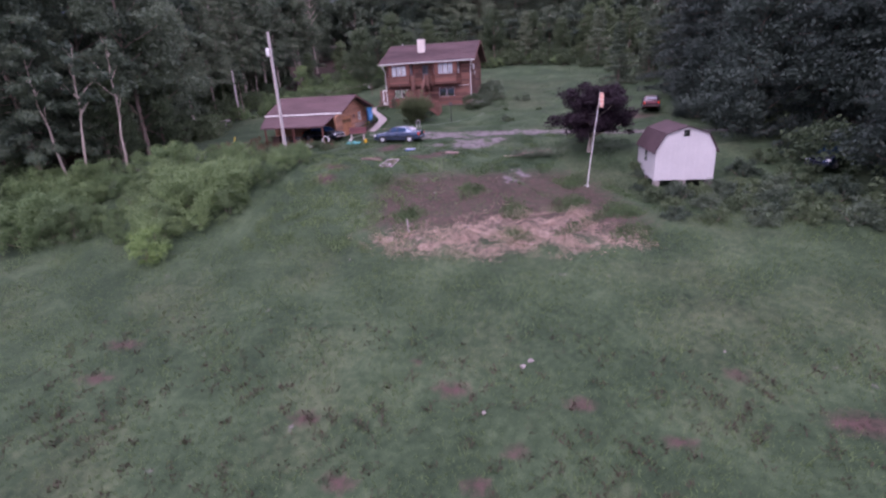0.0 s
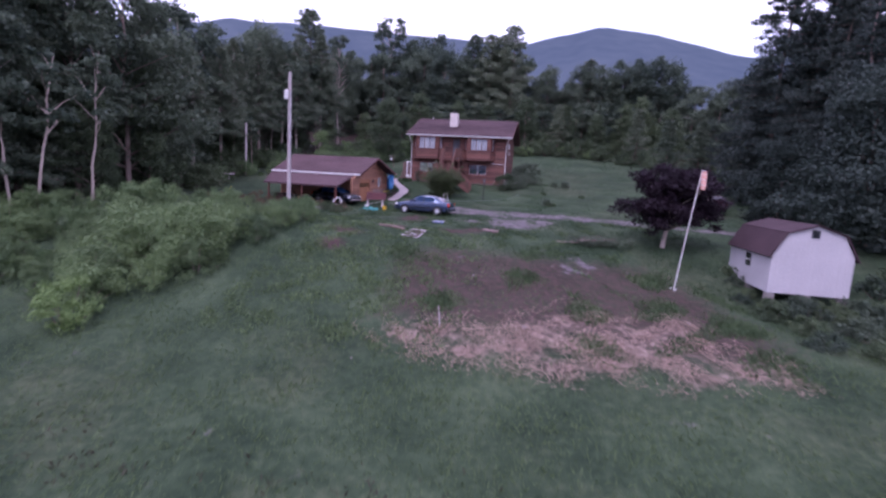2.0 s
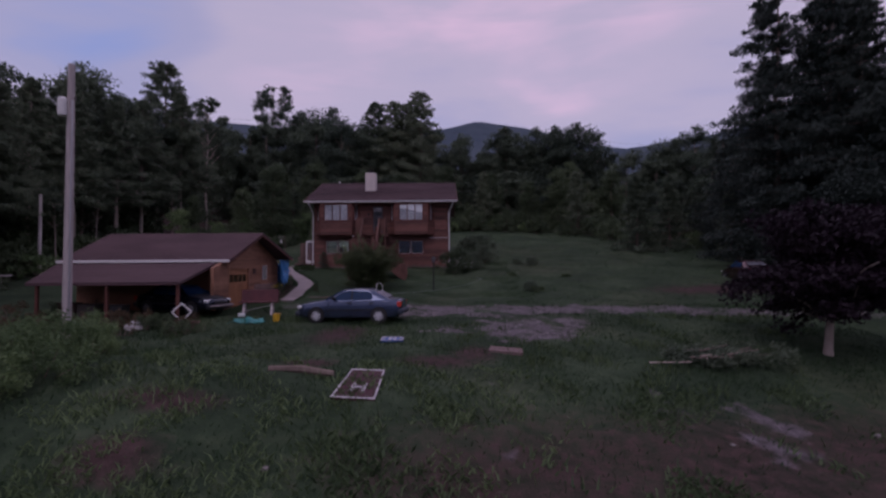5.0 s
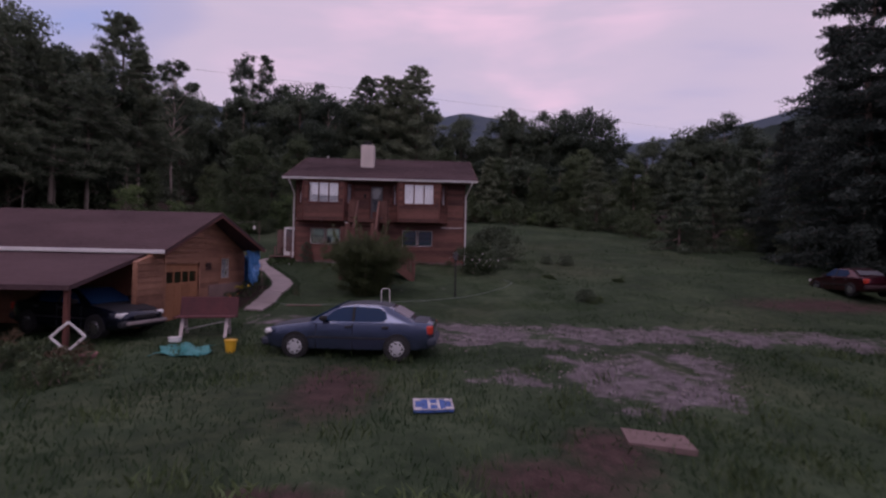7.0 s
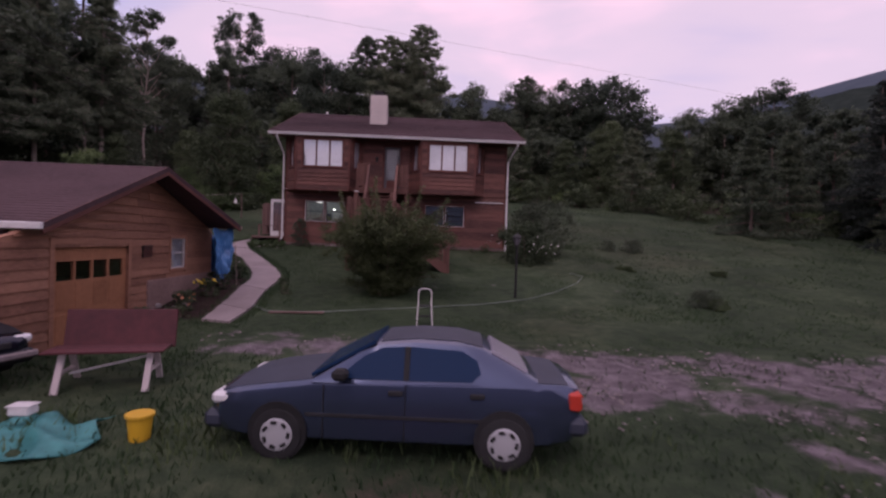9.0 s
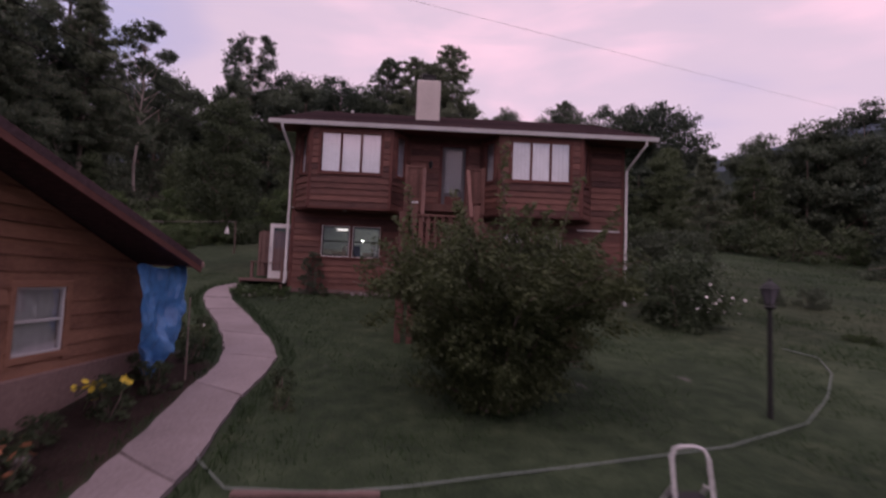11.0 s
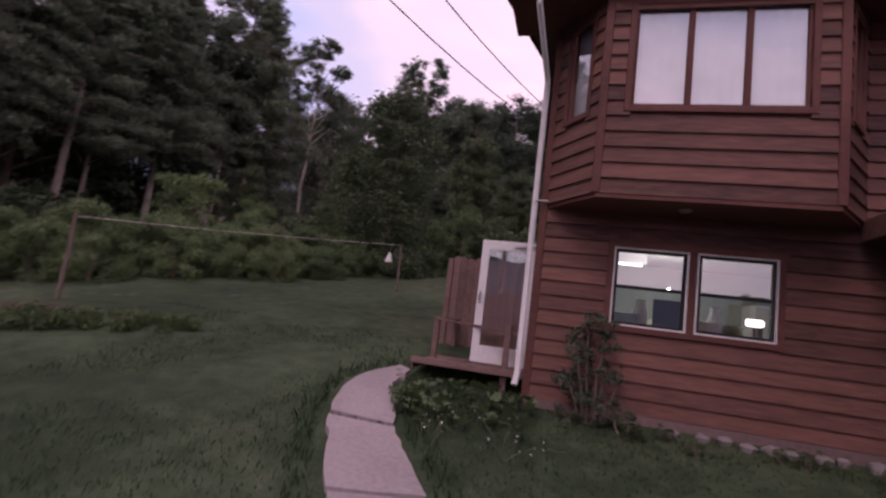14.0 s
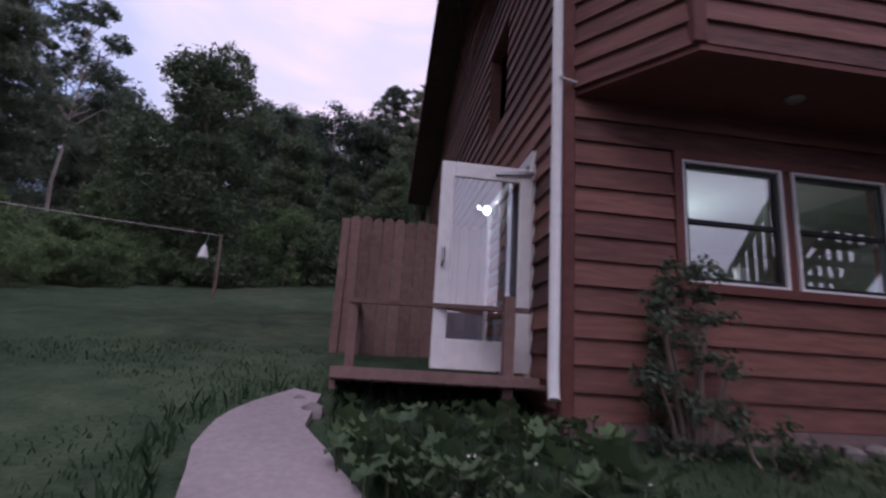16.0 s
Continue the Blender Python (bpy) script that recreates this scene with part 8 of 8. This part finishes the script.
# ---- blades, straw and gravel ----
def blades(name, label, category, material, sd, count, box_, keep, high, width, lean=0.5, bent=True):
    """Many blades of grass, each a bent sliver, where keep(x, y) lets them stand."""
    r_ = np.random.default_rng(sd)
    x, y = box_[0] + (box_[1] - box_[0]) * r_.random(count), box_[2] + (box_[3] - box_[2]) * r_.random(count)
    ok = r_.random(count) < keep(x, y)
    x, y = x[ok], y[ok]
    z = lie(x, y) - 0.02
    a, b = r_.random(len(x)) * 6.283, r_.random(len(x)) * 6.283
    h = high * (0.5 + r_.random(len(x)))
    w = width * (0.7 + 0.6 * r_.random(len(x)))
    base = np.stack([x, y, z], 1)
    side = np.stack([np.cos(a), np.sin(a), 0 * a], 1) * w[:, None] / 2
    tip = base + np.stack([np.cos(b) * h * lean, np.sin(b) * h * lean, h], 1)
    mid = base + np.stack([np.cos(b) * h * lean * 0.3, np.sin(b) * h * lean * 0.3, h * 0.6], 1)
    v = np.stack([base - side, base + side, mid + side * 0.7, tip, mid - side * 0.7], 1)
    if not bent:
        v = np.stack([base - side, base + side, tip], 1)
    return tagged(new(name, cards(name, material, v, 5 if bent else 3)), label, category, kind="stuff")


def off_paths(x, y):
    k = np.ones(x.shape)
    k *= inside(x, y, PATH_L + PATH_R[::-1], 0.5) < 0.3
    k *= 1 - inside(x, y, [(HX0 - 0.1, HY - 0.1), (HX1 + 0.1, HY - 0.1), (HX1, HBACK), (HX0, HBACK)], 0.1)
    k *= 1 - inside(x, y, [(GX0, GY0 + 0.6), (GX + 0.1, GY0 - 0.2), (GX + 0.1, GY1), (GX0, GY1)], 0.1)
    k *= 1 - np.maximum(inside(x, y, STRIP_RING, 1.2), inside(x, y, LOOP_RING, 1.2)) * np.clip(1.25 - 0.75 * tufty(x, y, 1.3), 0.4, 0.95)
    k *= 1 - 0.9 * inside(x, y, BED_RING, 0.4)
    k *= 1 - 0.8 * inside(x, y, BARE_RING, 2.0)
    k *= 1 - 0.9 * inside(x, y, STRAW_RING, 1.0)
    for cx, cy, rx, ry in PATCHES:
        k *= 1 - 0.85 * np.exp(-(((x - cx) / rx) ** 2 + ((y - cy) / ry) ** 2) * 0.8)
    return k


def tufty(x, y, s=0.55):
    return 0.5 + 0.5 * np.sin(x * s * 2.1 + 1.7 * np.sin(y * s * 1.3)) * np.sin(y * s * 1.9 + 1.4 * np.sin(x * s * 1.7))


blades("lawn_grass", "short mown lawn grass", "grass", GRASS, 80, 130000, (-27, -3, 44.5, 62), lambda x, y: off_paths(x, y), 0.04, 0.012)
blades("yard_grass", "rough yard grass", "grass", GRASS, 81, 120000, (-28, 8, 27, 45.5), lambda x, y: off_paths(x, y) * (0.25 + 0.75 * tufty(x, y)), 0.10, 0.02)
blades("field_grass", "long pale field grass", "grass", FIELD, 82, 150000, (-32, 22, 3, 28), lambda x, y: off_paths(x, y) * (0.35 + 0.65 * tufty(x, y, 0.4)), 0.13, 0.036, 0.7, False)
blades("far_lawn_grass", "far lawn grass", "grass", GRASS, 83, 36000, (-6, 18, 44, 84), lambda x, y: off_paths(x, y), 0.08, 0.038, 0.5, False)
blades("tall_grass", "tall unmown grass in tufts", "grass", FIELD, 84, 60000, (-24, 6, 30, 42), lambda x, y: off_paths(x, y) * np.clip(tufty(x, y, 0.8) * 2 - 1.15, 0, 1), 0.2, 0.02)
blades("path_grass", "long grass along the path and the porch", "grass", GRASS, 85, 26000, (-21.6, -16, 47, 61), lambda x, y: off_paths(x, y) * (inside(x, y, PATH_L + PATH_R[::-1], 0.9) > 0.12), 0.11, 0.012)
JOINT_RING = [edge_at(PATH_L, 0.7585), edge_at(PATH_L, 0.7675), edge_at(PATH_R, 0.7675), edge_at(PATH_R, 0.7585)]
blades("joint_grass", "grass growing in the wide joint of the path", "grass", GRASS, 87, 3500, (-20.9, -19.6, 57.2, 58.1), lambda x, y: inside(x, y, JOINT_RING, 0.02), 0.06, 0.01)
blades("weedy_regrowth", "sparse green weeds on the bare earth", "weeds", GREEN_D, 86, 80000, (-11.5, 8, 19, 33.5), lambda x, y: inside(x, y, BARE_RING, 2.0) * np.clip(tufty(x, y, 0.5) * 2.4 - 1.2, 0, 1), 0.15, 0.05, 1.0)
DRY_TUFT = leaf("dry_reddish_weeds", (0.04, 0.030, 0.024), (0.12, 0.085, 0.066), 0.2)
blades("dry_tufts", "small reddish dry tufts in the field", "weeds", DRY_TUFT, 88, 90000, (-20, 16, 3, 15), lambda x, y: np.clip(tufty(x, y, 1.7) * 3 - 1.8, 0, 1) * np.clip((15 - y) / 6, 0, 1) * 0.8, 0.12, 0.035, 0.9)
blades("broad_weeds", "leafy green weeds beside the bare bank", "weeds", GREEN_D, 89, 26000, (-17, -4, 20, 34), lambda x, y: np.clip(tufty(x, y, 0.9) * 2 - 0.6, 0, 1) * np.clip((-5 - x) / 4, 0, 1), 0.14, 0.05, 1.0)

sg = np.random.default_rng(87)
n_straw = 42000
sx, sy = -10.5 + 18.5 * sg.random(n_straw), 19 + 8.5 * sg.random(n_straw)
keep_s = sg.random(n_straw) < inside(sx, sy, STRAW_RING, 1.6) * np.clip(tufty(sx, sy, 0.9) * 2.0 - 0.45, 0.03, 1)
sx, sy = sx[keep_s], sy[keep_s]
sa, sl_ = sg.random(len(sx)) * 6.283, 0.08 + 0.14 * sg.random(len(sx))
lift = 0.02 + 0.04 * sg.random(len(sx)) + 0.05 * tufty(sx, sy, 0.9)
c0 = np.stack([sx, sy, lie(sx, sy) + lift], 1)
dd = np.stack([np.cos(sa), np.sin(sa), 0.12 * sg.normal(size=len(sx))], 1) * sl_[:, None] / 2
ee = np.stack([-np.sin(sa), np.cos(sa), 0 * sa], 1) * 0.008
tagged(new("straw", cards("straw", STRAW, np.stack([c0 - dd - ee, c0 + dd - ee, c0 + dd + ee, c0 - dd + ee], 1), 4)), "loose pale straw strewn over the bare bank", "straw", kind="stuff")

n_st = 9000
gx_, gy_ = -17 + 30 * sg.random(n_st), 36.5 + 10.5 * sg.random(n_st)
keep_g = sg.random(n_st) < np.maximum(inside(gx_, gy_, STRIP_RING, 1.0), inside(gx_, gy_, LOOP_RING, 1.0))
gx_, gy_ = gx_[keep_g], gy_[keep_g]
gr_ = 0.018 + 0.035 * sg.random(len(gx_)) ** 3
gz_ = lie(gx_, gy_)
peb_v, peb_f = [], []
octa = np.array([(1, 0, 0), (0, 1, 0), (-1, 0, 0), (0, -1, 0), (0, 0, 0.8), (0, 0, -0.6)])
for k in range(len(gx_)):
    q = octa * gr_[k] * (0.7 + 0.6 * sg.random((6, 1)))
    t_ = sg.random() * 6.28
    rot = np.array([[math.cos(t_), -math.sin(t_), 0], [math.sin(t_), math.cos(t_), 0], [0, 0, 1]])
    q = q @ rot.T + (gx_[k], gy_[k], gz_[k] + 0.01)
    b_ = 6 * k
    peb_v += q.tolist()
    peb_f += [(b_, b_ + 1, b_ + 4), (b_ + 1, b_ + 2, b_ + 4), (b_ + 2, b_ + 3, b_ + 4), (b_ + 3, b_, b_ + 4)]
pm = bpy.data.meshes.new("gravel")
pm.from_pydata(peb_v, [], peb_f)
pm.materials.append(STONE)
tagged(new("gravel", pm), "loose grey gravel on the track", "gravel", kind="stuff")
